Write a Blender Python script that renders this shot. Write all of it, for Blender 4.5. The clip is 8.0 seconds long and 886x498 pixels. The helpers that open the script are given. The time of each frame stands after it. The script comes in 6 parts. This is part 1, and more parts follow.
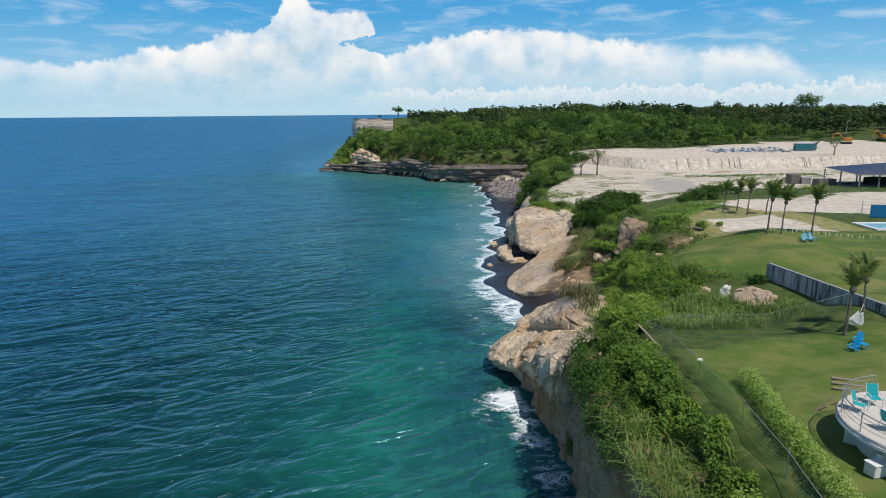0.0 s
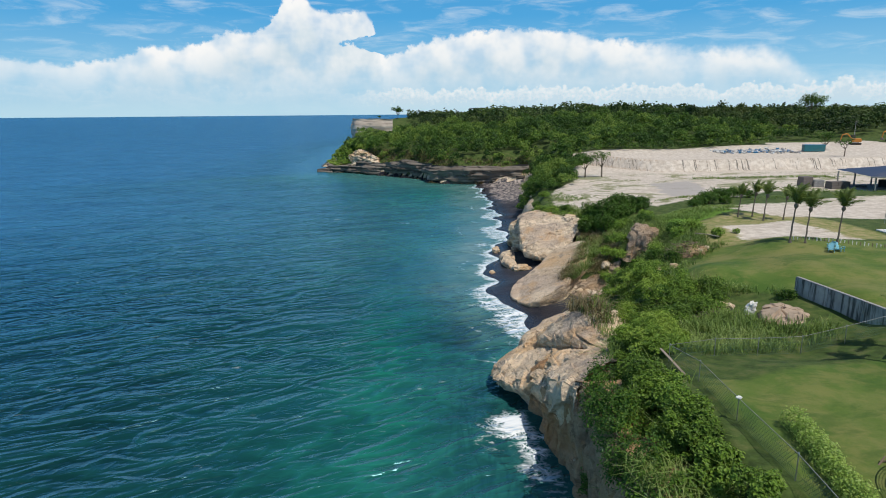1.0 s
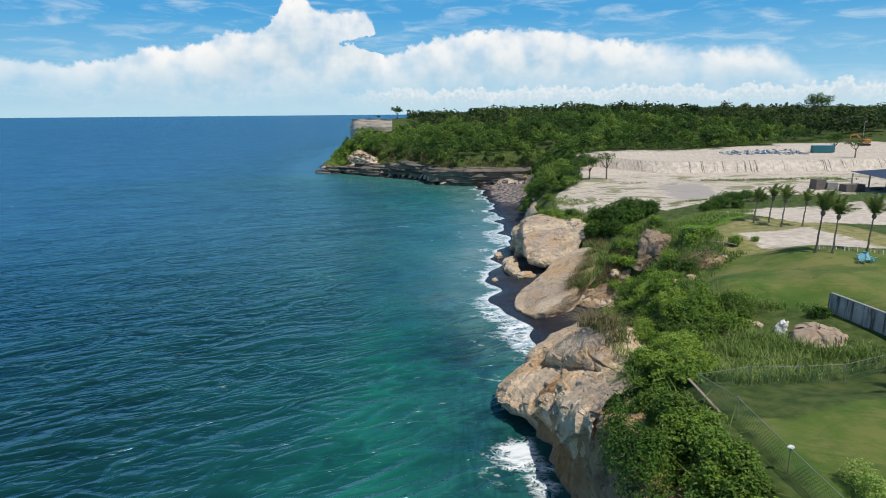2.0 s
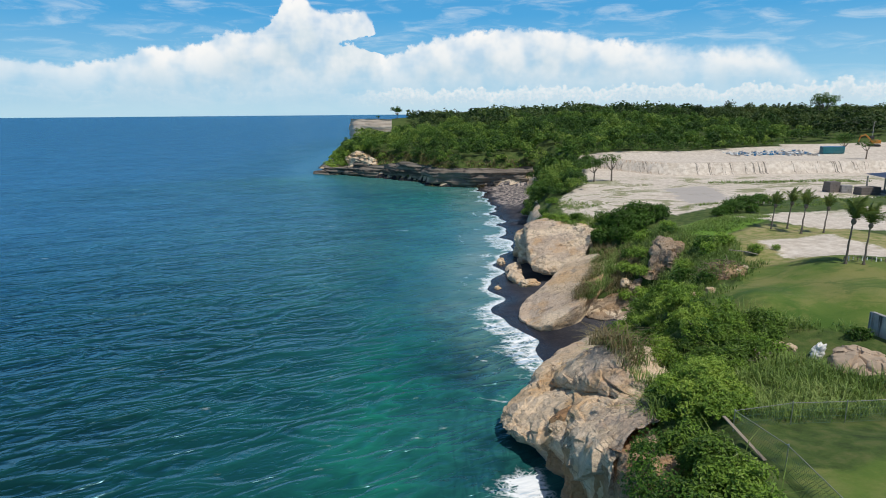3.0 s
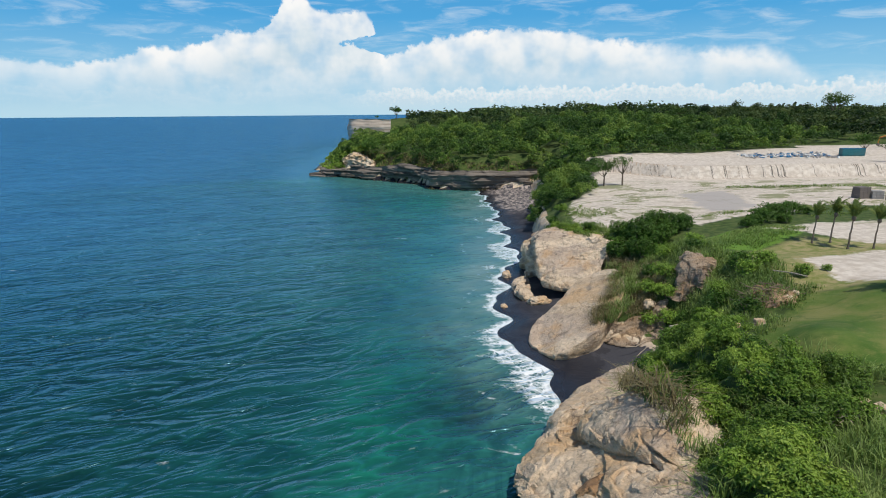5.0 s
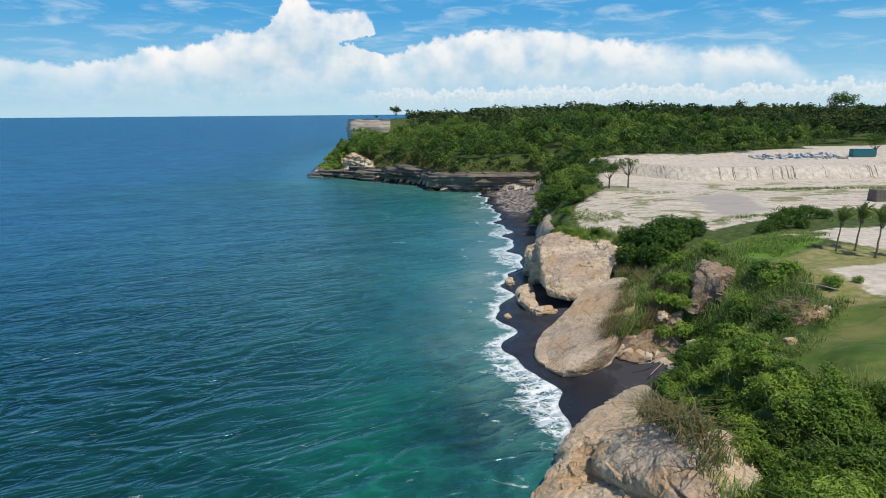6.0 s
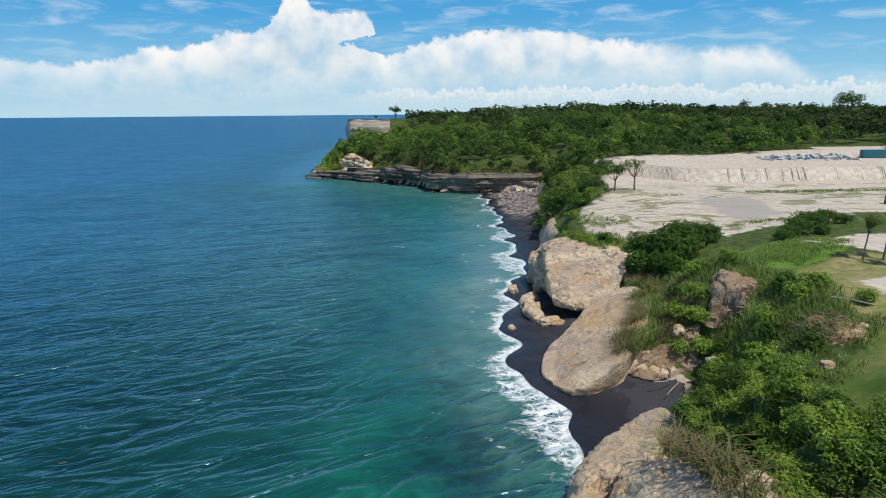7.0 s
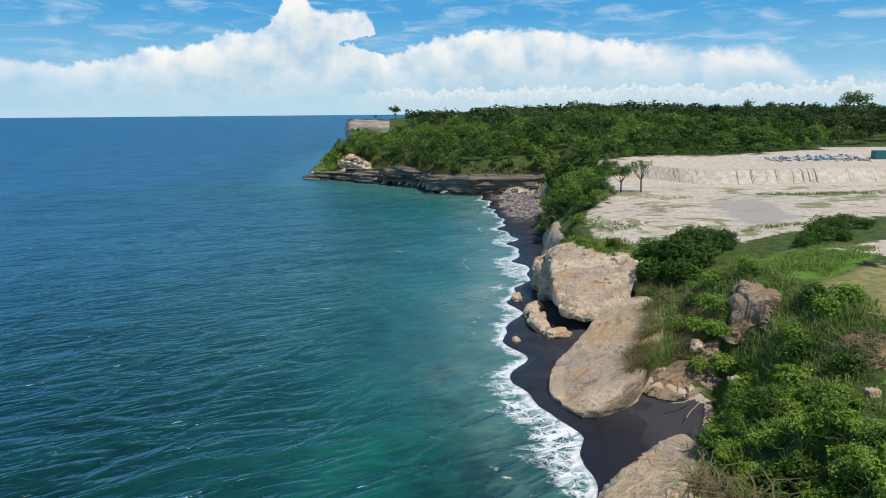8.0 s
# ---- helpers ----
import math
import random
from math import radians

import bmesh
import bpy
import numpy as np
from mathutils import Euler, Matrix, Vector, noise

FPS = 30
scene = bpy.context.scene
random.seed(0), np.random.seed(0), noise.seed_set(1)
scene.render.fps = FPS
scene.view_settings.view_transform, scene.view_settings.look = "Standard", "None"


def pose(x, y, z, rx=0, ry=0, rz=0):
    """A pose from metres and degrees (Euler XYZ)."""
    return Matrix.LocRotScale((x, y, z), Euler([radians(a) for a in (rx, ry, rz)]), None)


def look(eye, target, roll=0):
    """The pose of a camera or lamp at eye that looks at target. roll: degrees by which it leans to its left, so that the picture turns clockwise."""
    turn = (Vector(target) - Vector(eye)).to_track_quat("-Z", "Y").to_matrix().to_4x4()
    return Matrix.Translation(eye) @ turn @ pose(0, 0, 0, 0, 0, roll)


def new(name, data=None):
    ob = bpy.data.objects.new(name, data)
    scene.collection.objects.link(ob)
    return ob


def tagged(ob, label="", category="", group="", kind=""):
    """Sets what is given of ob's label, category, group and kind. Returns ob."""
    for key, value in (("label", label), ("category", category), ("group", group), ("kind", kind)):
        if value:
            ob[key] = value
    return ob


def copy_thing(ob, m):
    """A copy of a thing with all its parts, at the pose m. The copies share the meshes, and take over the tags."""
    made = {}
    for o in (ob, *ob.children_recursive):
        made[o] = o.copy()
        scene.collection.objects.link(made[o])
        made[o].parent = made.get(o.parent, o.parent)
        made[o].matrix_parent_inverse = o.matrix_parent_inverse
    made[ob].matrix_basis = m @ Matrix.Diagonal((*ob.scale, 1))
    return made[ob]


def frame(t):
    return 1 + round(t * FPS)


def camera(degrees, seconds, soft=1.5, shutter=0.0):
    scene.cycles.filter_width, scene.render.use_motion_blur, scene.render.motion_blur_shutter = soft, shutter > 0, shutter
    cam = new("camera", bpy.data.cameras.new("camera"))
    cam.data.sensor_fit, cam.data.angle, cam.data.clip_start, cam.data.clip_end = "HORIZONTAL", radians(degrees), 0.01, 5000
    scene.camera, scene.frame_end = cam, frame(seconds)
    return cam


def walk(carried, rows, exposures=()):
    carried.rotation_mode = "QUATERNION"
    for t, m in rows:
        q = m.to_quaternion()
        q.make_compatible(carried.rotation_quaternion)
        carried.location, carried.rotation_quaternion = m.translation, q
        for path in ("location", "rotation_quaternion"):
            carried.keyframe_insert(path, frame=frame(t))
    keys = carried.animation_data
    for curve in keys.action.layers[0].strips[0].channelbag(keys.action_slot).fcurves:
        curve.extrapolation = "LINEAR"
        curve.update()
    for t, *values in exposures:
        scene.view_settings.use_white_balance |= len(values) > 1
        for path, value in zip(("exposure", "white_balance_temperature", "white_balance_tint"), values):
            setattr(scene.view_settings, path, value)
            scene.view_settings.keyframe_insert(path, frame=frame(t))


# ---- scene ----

# ---------------------------------------------------------------- camera
cam = camera(72, 8.0, 1.0)


def eye_at(t):
    return Vector((-0.0543 * t + 0.00083 * t * t, 5.2303 * t - 0.02504 * t * t, 30 + 0.064 * t - 0.01006 * t * t))


SLOPE = math.tan(radians(12.82))
walk(cam, [(t, look(eye_at(t), eye_at(t) + Vector((0, 100, -100 * SLOPE)), -0.5)) for t in range(9)])

# ---------------------------------------------------------------- node helpers


class Net:
    """A node tree with short names for the nodes used here."""

    def __init__(self, tree):
        self.t, self.n, self.l = tree, tree.nodes, tree.links
        self.n.clear()

    def put(self, kind, ins=(), out=0, **props):
        nd = self.n.new(kind)
        for k, v in props.items():
            setattr(nd, k, v)
        for k, v in (ins.items() if isinstance(ins, dict) else enumerate(ins)):
            if v is None:
                continue
            if isinstance(v, bpy.types.NodeSocket):
                self.l.new(v, nd.inputs[k])
            else:
                nd.inputs[k].default_value = v
        return nd.outputs[out] if out is not None else nd

    def m(self, op, a, b=None, c=None, clamp=False):
        return self.put("ShaderNodeMath", [a, b, c], operation=op, use_clamp=clamp)

    def mix(self, f, a, b, kind="MIX"):
        nd = self.n.new("ShaderNodeMix")
        nd.data_type, nd.blend_type = "RGBA", kind
        for i, v in ((0, f), (6, a), (7, b)):
            if isinstance(v, bpy.types.NodeSocket):
                self.l.new(v, nd.inputs[i])
            else:
                nd.inputs[i].default_value = (*v, 1) if isinstance(v, tuple) and len(v) == 3 else v
        return nd.outputs[2]

    def step(self, v, lo, hi, a=0.0, b=1.0, smooth=True):
        return self.put("ShaderNodeMapRange", [v, lo, hi, a, b], interpolation_type="SMOOTHSTEP" if smooth else "LINEAR")

    def noise(self, vec, scale, detail=4.0, rough=0.55, dist=0.0, dims="3D"):
        return self.put("ShaderNodeTexNoise", {"Vector": vec, "Scale": scale, "Detail": detail, "Roughness": rough, "Distortion": dist}, noise_dimensions=dims)

    def voro(self, vec, scale, feature="F1", rand=1.0):
        return self.put("ShaderNodeTexVoronoi", {"Vector": vec, "Scale": scale, "Randomness": rand}, feature=feature)

    def attr(self, name):
        return self.put("ShaderNodeAttribute", out=2, attribute_name=name)

    def pos(self, sx=1.0, sy=1.0, sz=1.0):
        g = self.put("ShaderNodeNewGeometry")
        return self.put("ShaderNodeVectorMath", [g, (sx, sy, sz)], operation="MULTIPLY")

    def ramp(self, f, stops):
        nd = self.n.new("ShaderNodeValToRGB")
        el = nd.color_ramp.elements
        while len(el) < len(stops):
            el.new(0.5)
        for e, (p, c) in zip(el, stops):
            e.position, e.color = p, (*c, 1) if isinstance(c, tuple) else (c, c, c, 1)
        self.l.new(f, nd.inputs[0])
        return nd.outputs[0]

    def bump(self, h, strength=0.5, dist=0.1, normal=None):
        return self.put("ShaderNodeBump", {"Height": h, "Strength": strength, "Distance": dist, "Normal": normal})


def material(name):
    mt = bpy.data.materials.new(name)
    mt.use_nodes = True
    return mt, Net(mt.node_tree)


def finish(net, color, rough=0.8, normal=None, metal=0.0, spec=0.4, **more):
    ins = {"Base Color": color, "Roughness": rough, "Metallic": metal, "Specular IOR Level": spec, "Normal": normal}
    ins.update(more)
    if isinstance(color, tuple) and len(color) == 3:
        ins["Base Color"] = (*color, 1)
    b = net.put("ShaderNodeBsdfPrincipled", ins)
    net.put("ShaderNodeOutputMaterial", [b], out=None)


# ---------------------------------------------------------------- sky and sun
SUN_DIR = Vector((0.28, -0.38, 0.88)).normalized()
sun = new("sun", bpy.data.lights.new("sun", "SUN"))
sun.data.energy, sun.data.angle, sun.data.color = 4.5, radians(0.55), (1.0, 0.945, 0.855)
scene.view_settings.exposure = -0.42
sun.matrix_world = look(SUN_DIR * 300, (0, 0, 0))

world = bpy.data.worlds.new("sky")
scene.world = world
world.use_nodes = True
w = Net(world.node_tree)
sky = w.put("ShaderNodeTexSky", sky_type="NISHITA", sun_disc=False, sun_elevation=math.asin(SUN_DIR.z),
            sun_rotation=math.atan2(SUN_DIR.x, SUN_DIR.y), air_density=1.0, dust_density=0.6, ozone_density=2.0)
way = w.put("ShaderNodeTexCoord", out=0)
sep = w.put("ShaderNodeSeparateXYZ", [way], out=None)
sx, sy, sz = sep.outputs
az = w.m("MULTIPLY", w.m("ARCTAN2", sx, sy), 180 / math.pi)
el = w.m("MULTIPLY", w.m("ARCSINE", sz), 180 / math.pi)
flat = w.put("ShaderNodeCombineXYZ", [az, el, 0.0])
# clear blue behind the clouds, paler towards the horizon
blue = w.ramp(w.m("MULTIPLY", el, 1 / 40, clamp=True), [(0.0, (0.42, 0.68, 0.83)), (0.06, (0.30, 0.60, 0.82)), (0.2, (0.085, 0.39, 0.74)), (0.45, (0.06, 0.27, 0.62)), (1.0, (0.05, 0.2, 0.5))])
# billows
n_big = w.noise(flat, 0.35, 3, 0.5)
n_mid = w.noise(flat, 1.1, 5, 0.6)
n_fine = w.noise(flat, 3.2, 5, 0.62)
puff = w.m("SUBTRACT", 0.5, w.voro(flat, 0.9, "SMOOTH_F1"))
puff2 = w.m("SUBTRACT", 0.4, w.voro(flat, 2.3, "SMOOTH_F1"))
rough_edge = w.m("ADD", w.m("MULTIPLY", w.m("SUBTRACT", n_mid, 0.5), 1.6), w.m("ADD", w.m("MULTIPLY", puff, 0.7), w.m("MULTIPLY", puff2, 0.45)))
TOPS = [(-36, 4.3), (-31, 3.7), (-27, 4.3), (-25.3, 5.0), (-24.6, 5.5), (-23, 5.1), (-20.8, 5.6), (-17.5, 6.9), (-16.2, 6.4), (-14.8, 7.3), (-14.1, 9.0),
        (-12, 9.7), (-10.8, 8.6), (-8.9, 8.3), (-7, 8.7), (-5.9, 7.6), (-5.3, 4.8), (-4.3, 5.0), (-1, 6.1), (4.5, 7.0), (8, 7.0), (11, 6.6), (13.8, 5.9),
        (22, 5.0), (24.6, 5.2), (26.7, 5.1), (28.4, 4.6), (29.6, 3.4), (31.5, 2.6), (36, 2.9), (60, 3.5)]
az_w = w.m("ADD", az, w.m("MULTIPLY", w.m("SUBTRACT", n_mid, 0.5), 1.2))
top = w.m("MULTIPLY", w.ramp(w.m("DIVIDE", w.m("ADD", az_w, 60.0), 120.0), [((a + 60) / 120, h / 12) for a, h in TOPS]), 12.0)
inside = w.m("ADD", w.m("SUBTRACT", top, el), w.m("MULTIPLY", rough_edge, 0.75))
gap_d = w.m("ADD", w.m("POWER", w.m("DIVIDE", w.m("ADD", az, 6.4), 3.0), 2.0), w.m("POWER", w.m("DIVIDE", w.m("SUBTRACT", el, 5.75), 0.75), 2.0))
whole = inside
inside = w.m("SUBTRACT", inside, w.step(w.m("ADD", gap_d, w.m("MULTIPLY", rough_edge, 0.6)), 1.7, 0.1, 0.0, 3.2))
cover = w.m("MULTIPLY", w.step(inside, -0.1, w.step(az, 14.0, 28.0, 0.35, 1.7)), w.step(az, -36.0, -22.0, 0.7, 1.0))
n_soft = w.noise(flat, 0.16, 3, 0.5)
lit = w.m("ADD", w.m("MULTIPLY", w.step(whole, 0.0, 3.4, 1.0, 0.1), 0.5), w.m("MULTIPLY", w.m("ADD", w.m("ADD", n_soft, w.m("MULTIPLY", n_big, 0.2)), w.m("MULTIPLY", rough_edge, 0.34)), 0.72))
cloud_col = w.ramp(lit, [(0.1, (0.50, 0.67, 0.78)), (0.45, (0.66, 0.77, 0.84)), (0.72, (0.86, 0.90, 0.92)), (0.95, (0.97, 0.97, 0.96))])
thin = w.m("MULTIPLY", w.step(el, 0.0, 4.0, 0.35, 1.0), w.step(n_big, 0.3, 0.6, 0.5, 1.0))
cover = w.m("MULTIPLY", cover, thin)
cloud_col = w.mix(w.step(el, 4.8, 0.6, 0.0, 0.6), cloud_col, (0.60, 0.76, 0.86))
# small heaps low over the land
low_top = w.m("MULTIPLY", w.noise(w.put("ShaderNodeCombineXYZ", [az, 3.0, 0.0]), 0.32, 3, 0.6), 3.9)
low_in = w.m("ADD", w.m("SUBTRACT", low_top, el), w.m("MULTIPLY", w.m("ADD", puff2, w.m("MULTIPLY", n_fine, 0.6)), 0.9))
low_cov = w.m("MULTIPLY", w.step(low_in, 0.28, 0.6), w.step(az, -9.0, -3.0, 0.1, 0.85))
low_col = w.ramp(w.m("ADD", w.m("MULTIPLY", low_in, -0.3), w.m("MULTIPLY", n_fine, 1.3)), [(0.2, (0.60, 0.74, 0.83)), (0.5, (0.80, 0.87, 0.90)), (0.7, (0.95, 0.96, 0.95))])
# high streaks
streak_v = w.put("ShaderNodeVectorMath", [flat, (0.16, 0.75, 1.0)], operation="MULTIPLY")
streak = w.m("MULTIPLY", w.step(w.noise(streak_v, 1.3, 6, 0.6, 0.6), 0.46, 0.75), w.step(el, 3.0, 6.0, 0.2, 0.42))
base = w.mix(streak, blue, (0.80, 0.88, 0.93))
col = w.mix(cover, base, cloud_col)
col = w.mix(low_cov, col, low_col)
col = w.mix(w.step(el, 0.0, 1.1, 0.55, 0.0), col, (0.50, 0.73, 0.85))
high = w.step(el, 14.0, 32.0)
skyc = w.mix(high, col, w.put("ShaderNodeVectorMath", [sky, (0.075, 0.075, 0.075)], operation="MULTIPLY"))
bg = w.put("ShaderNodeBackground", [skyc, 1.3])
w.put("ShaderNodeOutputWorld", [bg], out=None)

# ---------------------------------------------------------------- number helpers


def sm(x, lo, hi):
    q = np.clip((x - lo) / (hi - lo), 0, 1)
    return q * q * (3 - 2 * q)


def vnoise(x, y, z, seed=0):
    """Value noise in -1..1 on arrays."""
    xi, yi, zi = np.floor(x), np.floor(y), np.floor(z)
    fx, fy, fz = x - xi, y - yi, z - zi
    fx, fy, fz = [q * q * q * (q * (q * 6 - 15) + 10) for q in (fx, fy, fz)]

    def h(a, b, c):
        k = (a.astype(np.int64) * 374761393 + b.astype(np.int64) * 668265263 + c.astype(np.int64) * 2147483647 + seed * 974711) & 0xFFFFFFFF
        k = ((k ^ (k >> 13)) * 1274126177) & 0xFFFFFFFF
        k = ((k ^ (k >> 16)) * 2246822519) & 0xFFFFFFFF
        return ((k ^ (k >> 15)) & 0xFFFF) / 32767.5 - 1

    def lx(b, c):
        return h(xi, b, c) * (1 - fx) + h(xi + 1, b, c) * fx

    def ly(c):
        return lx(yi, c) * (1 - fy) + lx(yi + 1, c) * fy
    return ly(zi) * (1 - fz) + ly(zi + 1) * fz


def fbm(x, y, z=0.0, scale=1.0, octaves=4, gain=0.5, seed=0):
    x, y, z = np.broadcast_arrays(np.asarray(x, float), np.asarray(y, float), np.asarray(z, float))
    out, a = np.zeros_like(x), 1.0
    for i in range(octaves):
        out = out + a * vnoise(x * scale + 17.3 * i, y * scale + 9.1 * i, z * scale + 5.7 * i, seed + i)
        a *= gain
        scale *= 2.03
    return out


def along(px, py, line):
    """Distance to a polyline, with a sign (positive to the right of its direction), and the vertex columns there."""
    line = np.array(line, float)
    best, sgn, col = np.full(px.shape, 1e9), np.ones(px.shape), np.zeros((line.shape[1] - 2,) + px.shape)
    for a, b in zip(line[:-1], line[1:]):
        d = b[:2] - a[:2]
        q = np.clip(((px - a[0]) * d[0] + (py - a[1]) * d[1]) / (d @ d), 0, 1)
        ex, ey = px - a[0] - q * d[0], py - a[1] - q * d[1]
        dist = np.hypot(ex, ey)
        side = np.sign(d[1] * (px - a[0]) - d[0] * (py - a[1]))
        # at a shared corner the segment that faces the point more squarely decides the side
        square = np.abs(d[1] * ex - d[0] * ey) / (np.hypot(*d) * np.maximum(dist, 1e-9))
        score = dist - 1e-4 * square
        m = score < best
        best = np.where(m, score, best)
        sgn = np.where(m, side, sgn)
        for i in range(col.shape[0]):
            col[i] = np.where(m, a[2 + i] + q * (b[2 + i] - a[2 + i]), col[i])
    return np.maximum(best, 0) * sgn, col


def within(px, py, poly):
    """Signed distance inside a closed outline (positive inside)."""
    d, _ = along(px, py, list(poly) + [poly[0]])
    inside_, n = np.zeros(px.shape, bool), len(poly)
    for i in range(n):
        (xa, ya), (xb, yb) = poly[i], poly[(i + 1) % n]
        if ya != yb:
            inside_ ^= ((ya > py) != (yb > py)) & (px < (xb - xa) * (py - ya) / (yb - ya) + xa)
    return np.where(inside_, np.abs(d), -np.abs(d))


# ---------------------------------------------------------------- the plan
# foot of the cliffs, from south to north: x, y, height and width of the first wall, height and width of the slope above it, width of bare rock, benches
COAST = [(9.5, -160, 10, 1.5, 12.7, 2.5, 1.5, 0), (10.9, 0, 10, 1.5, 12.7, 2.5, 1.5, 0), (11.8, 42, 10, 1.5, 12.5, 2.5, 1.5, 0), (11.4, 52, 7, 1.8, 11, 4, 3, .2), (10.6, 58, 5, 1.5, 8.2, 6, 7, .5), (10.5, 62.5, 2.8, 1, 6, 5, 9, .5),
         (7.2, 68.6, 1.5, .7, 7, 10, 11, .5), (8.6, 72.5, 1.5, .7, 7, 9, 11, .5), (10.8, 76.5, 1.2, .7, 5, 9, 10, .5), (13.4, 81.2, 1.2, .8, 4.5, 8, 8, .5), (18.9, 86.4, 1.6, .8, 7.5, 6, 3, .5), (23, 91, 1.2, 1, 8, 6, 1, .3),
         (25.5, 95.7, .9, 1, 8.5, 5, .8, .2), (22.5, 97.8, 1.5, .8, 7, 5, 2.5, .2), (20, 98.4, 1.5, .8, 6, 5, 2, 0), (19.5, 99.5, 1.5, .8, 5, 5, 2, 0), (20.8, 102.0, 3, 1.5, 6.6, 4, 2, 0),
         (22.8, 107.5, 3.5, 1.5, 7, 4, 2, 0), (24.8, 113, 4.5, 1.5, 7.6, 3, 1.5, 0), (25.4, 118, 5, 1.2, 8, 3, 1.5, .2), (23.8, 124.5, 8.3, 1.2, 9.2, 3, 1.5, .1), (20.8, 129, 8.3, 1.2, 9.3, 3, 1.5, .1), (18.9, 133, 8.0, 1.3, 9.2, 3, 2, .2),
         (18.6, 144, 7, 1.8, 9, 3, 2.5, .4), (19.6, 157, 6.5, 2, 9, 4, 3, .4), (23, 180, 5, 2, 9, 5, 3, .3), (25, 195, 5, 2, 9, 6, 3, .3), (31, 215, 3, 2, 9, 8, 3, .3), (33, 253, 5, 2, 9, 8, 3, 0),
         (15, 257, 4.5, 1.5, 8, 6, 2, 0), (-5, 263, 5, 1.5, 8, 6, 2, 0), (-8, 277, 5, 1.5, 8, 6, 2, 0), (-19, 287, 4, 1.5, 8, 6, 2, 0), (-41, 308, 3.5, 1.5, 10, 7, 3, 0), (-56, 317, 1.5, 2, 7, 12, 3, 0),
         (-61, 326, 1.5, 3, 7, 10, 4, 0), (-63, 345, 4, 3, 8, 8, 2, 0), (-68, 400, 5, 3, 9.5, 10, 2, 0), (-70, 470, 5, 3, 8, 8, 2, 0), (-71, 522, 18, 2, 23, 3, 3, 0), (-74, 531, 18, 2, 23, 4, 3, 0),
         (-66, 600, 16, 3, 22, 6, 3, 0), (-40, 900, 16, 3, 22, 6, 3, 0), (40, 2000, 16, 5, 22, 10, 3, 0), (300, 4900, 16, 5, 22, 10, 3, 0)]
# where the water meets the dark beach
WATER_EDGE = [(9, -160), (10.4, 0), (11.0, 42), (10.2, 52), (9.3, 62.5), (5.6, 68.6), (9, 77), (11.0, 82), (12.0, 88), (9.6, 95), (7.6, 105), (8.0, 116), (10.1, 129),
              (13.2, 144), (15.5, 156), (15.6, 177), (14.8, 206), (14.3, 232), (13.7, 252), (13, 259), (-5, 264), (-8, 278), (-19, 288), (-41, 309), (-57, 317),
              (-61, 326), (-63, 345), (-68, 400), (-71, 522), (-74, 531), (-66, 600), (-40, 900), (40, 2000), (300, 4900)]
# heights of the ground on top
TOPS_XYZ = [(12, 0, 12.8), (13, 30, 12.8), (15, 38, 12.8), (15, 47, 11.9), (20, 28, 13.1), (30, 34, 13.3), (24, 42, 12.8), (36, 44, 13.2), (26, 51, 11.3), (18, 54, 10.8), (17, 62, 9.6),
            (23, 62, 10.6), (29, 58, 11.2), (34, 58, 12.4), (30, 70, 13.3), (40, 68, 14), (56, 66, 14.2), (44, 78, 14.2), (25, 72, 11), (20, 72, 9.5), (20, 80, 8.6),
            (26, 84, 9.5), (33, 86, 12), (38, 58, 14), (38, 50, 13.8), (33.2, 54, 12.1), (41, 92, 13), (56, 92, 13.2), (90, 90, 14), (30, 99, 10.8), (26, 104, 7.5), (35, 106, 12), (50, 110, 12.7), (29, 116, 8.5),
            (24, 126, 9.2), (35, 125, 11), (55, 125, 12), (85, 125, 13), (23, 145, 9.6), (40, 145, 10.7), (60, 150, 10.6), (90, 150, 11)]
TOPS_FAR = [(130, 130, 13), (28, 170, 10), (45, 188, 10.6), (70, 180, 10.6), (120, 170, 11), (40, 210, 10.8), (75, 205, 10.8), (120, 205, 11), (60, 240, 12.5), (120, 245, 13),
            (10, 272, 11.5), (-5, 292, 12), (-30, 322, 14), (-50, 338, 10.5), (-60, 335, 7), (-56, 362, 11), (-60, 390, 10), (-60, 420, 9.5), (-50, 440, 10.5), (-62, 460, 8.5), (-66, 500, 8), (-55, 500, 8), (-60, 508, 8), (-50, 508, 8.5), (-42, 500, 11), (-48, 470, 10), (40, 272, 13), (0, 330, 15.5), (-30, 380, 15), (-42, 450, 12.5), (0, 450, 20.5), (60, 330, 16.5),
            (-55, 527, 23.8), (-30, 560, 24), (110, 300, 16), (100, 450, 20), (200, 300, 17), (200, 450, 20), (400, 400, 21), (200, 800, 22), (1000, 800, 22), (500, 2500, 22),
            (60, 10, 13.3), (150, 60, 14), (300, 120, 15), (1500, 100, 18)]


def bank_line(x):
    return np.where(x < 70, 196 + 29 * sm(70 - x, 0, 27), 196.0)


def upland(x, y):
    num, den = np.zeros(x.shape), np.zeros(x.shape)
    for px, py, pz in TOPS_XYZ + TOPS_FAR:
        r = ((x - px) ** 2 + (y - py) ** 2 + 4.0) ** -1.6
        num, den = num + r * pz, den + r
    z = num / den
    east = sm(x, 36, 48)
    return z + east * sm(y - bank_line(x) + 0.8 * fbm(x, y, 0, 0.35, 3, seed=3), 0, 2.2) * 3.3


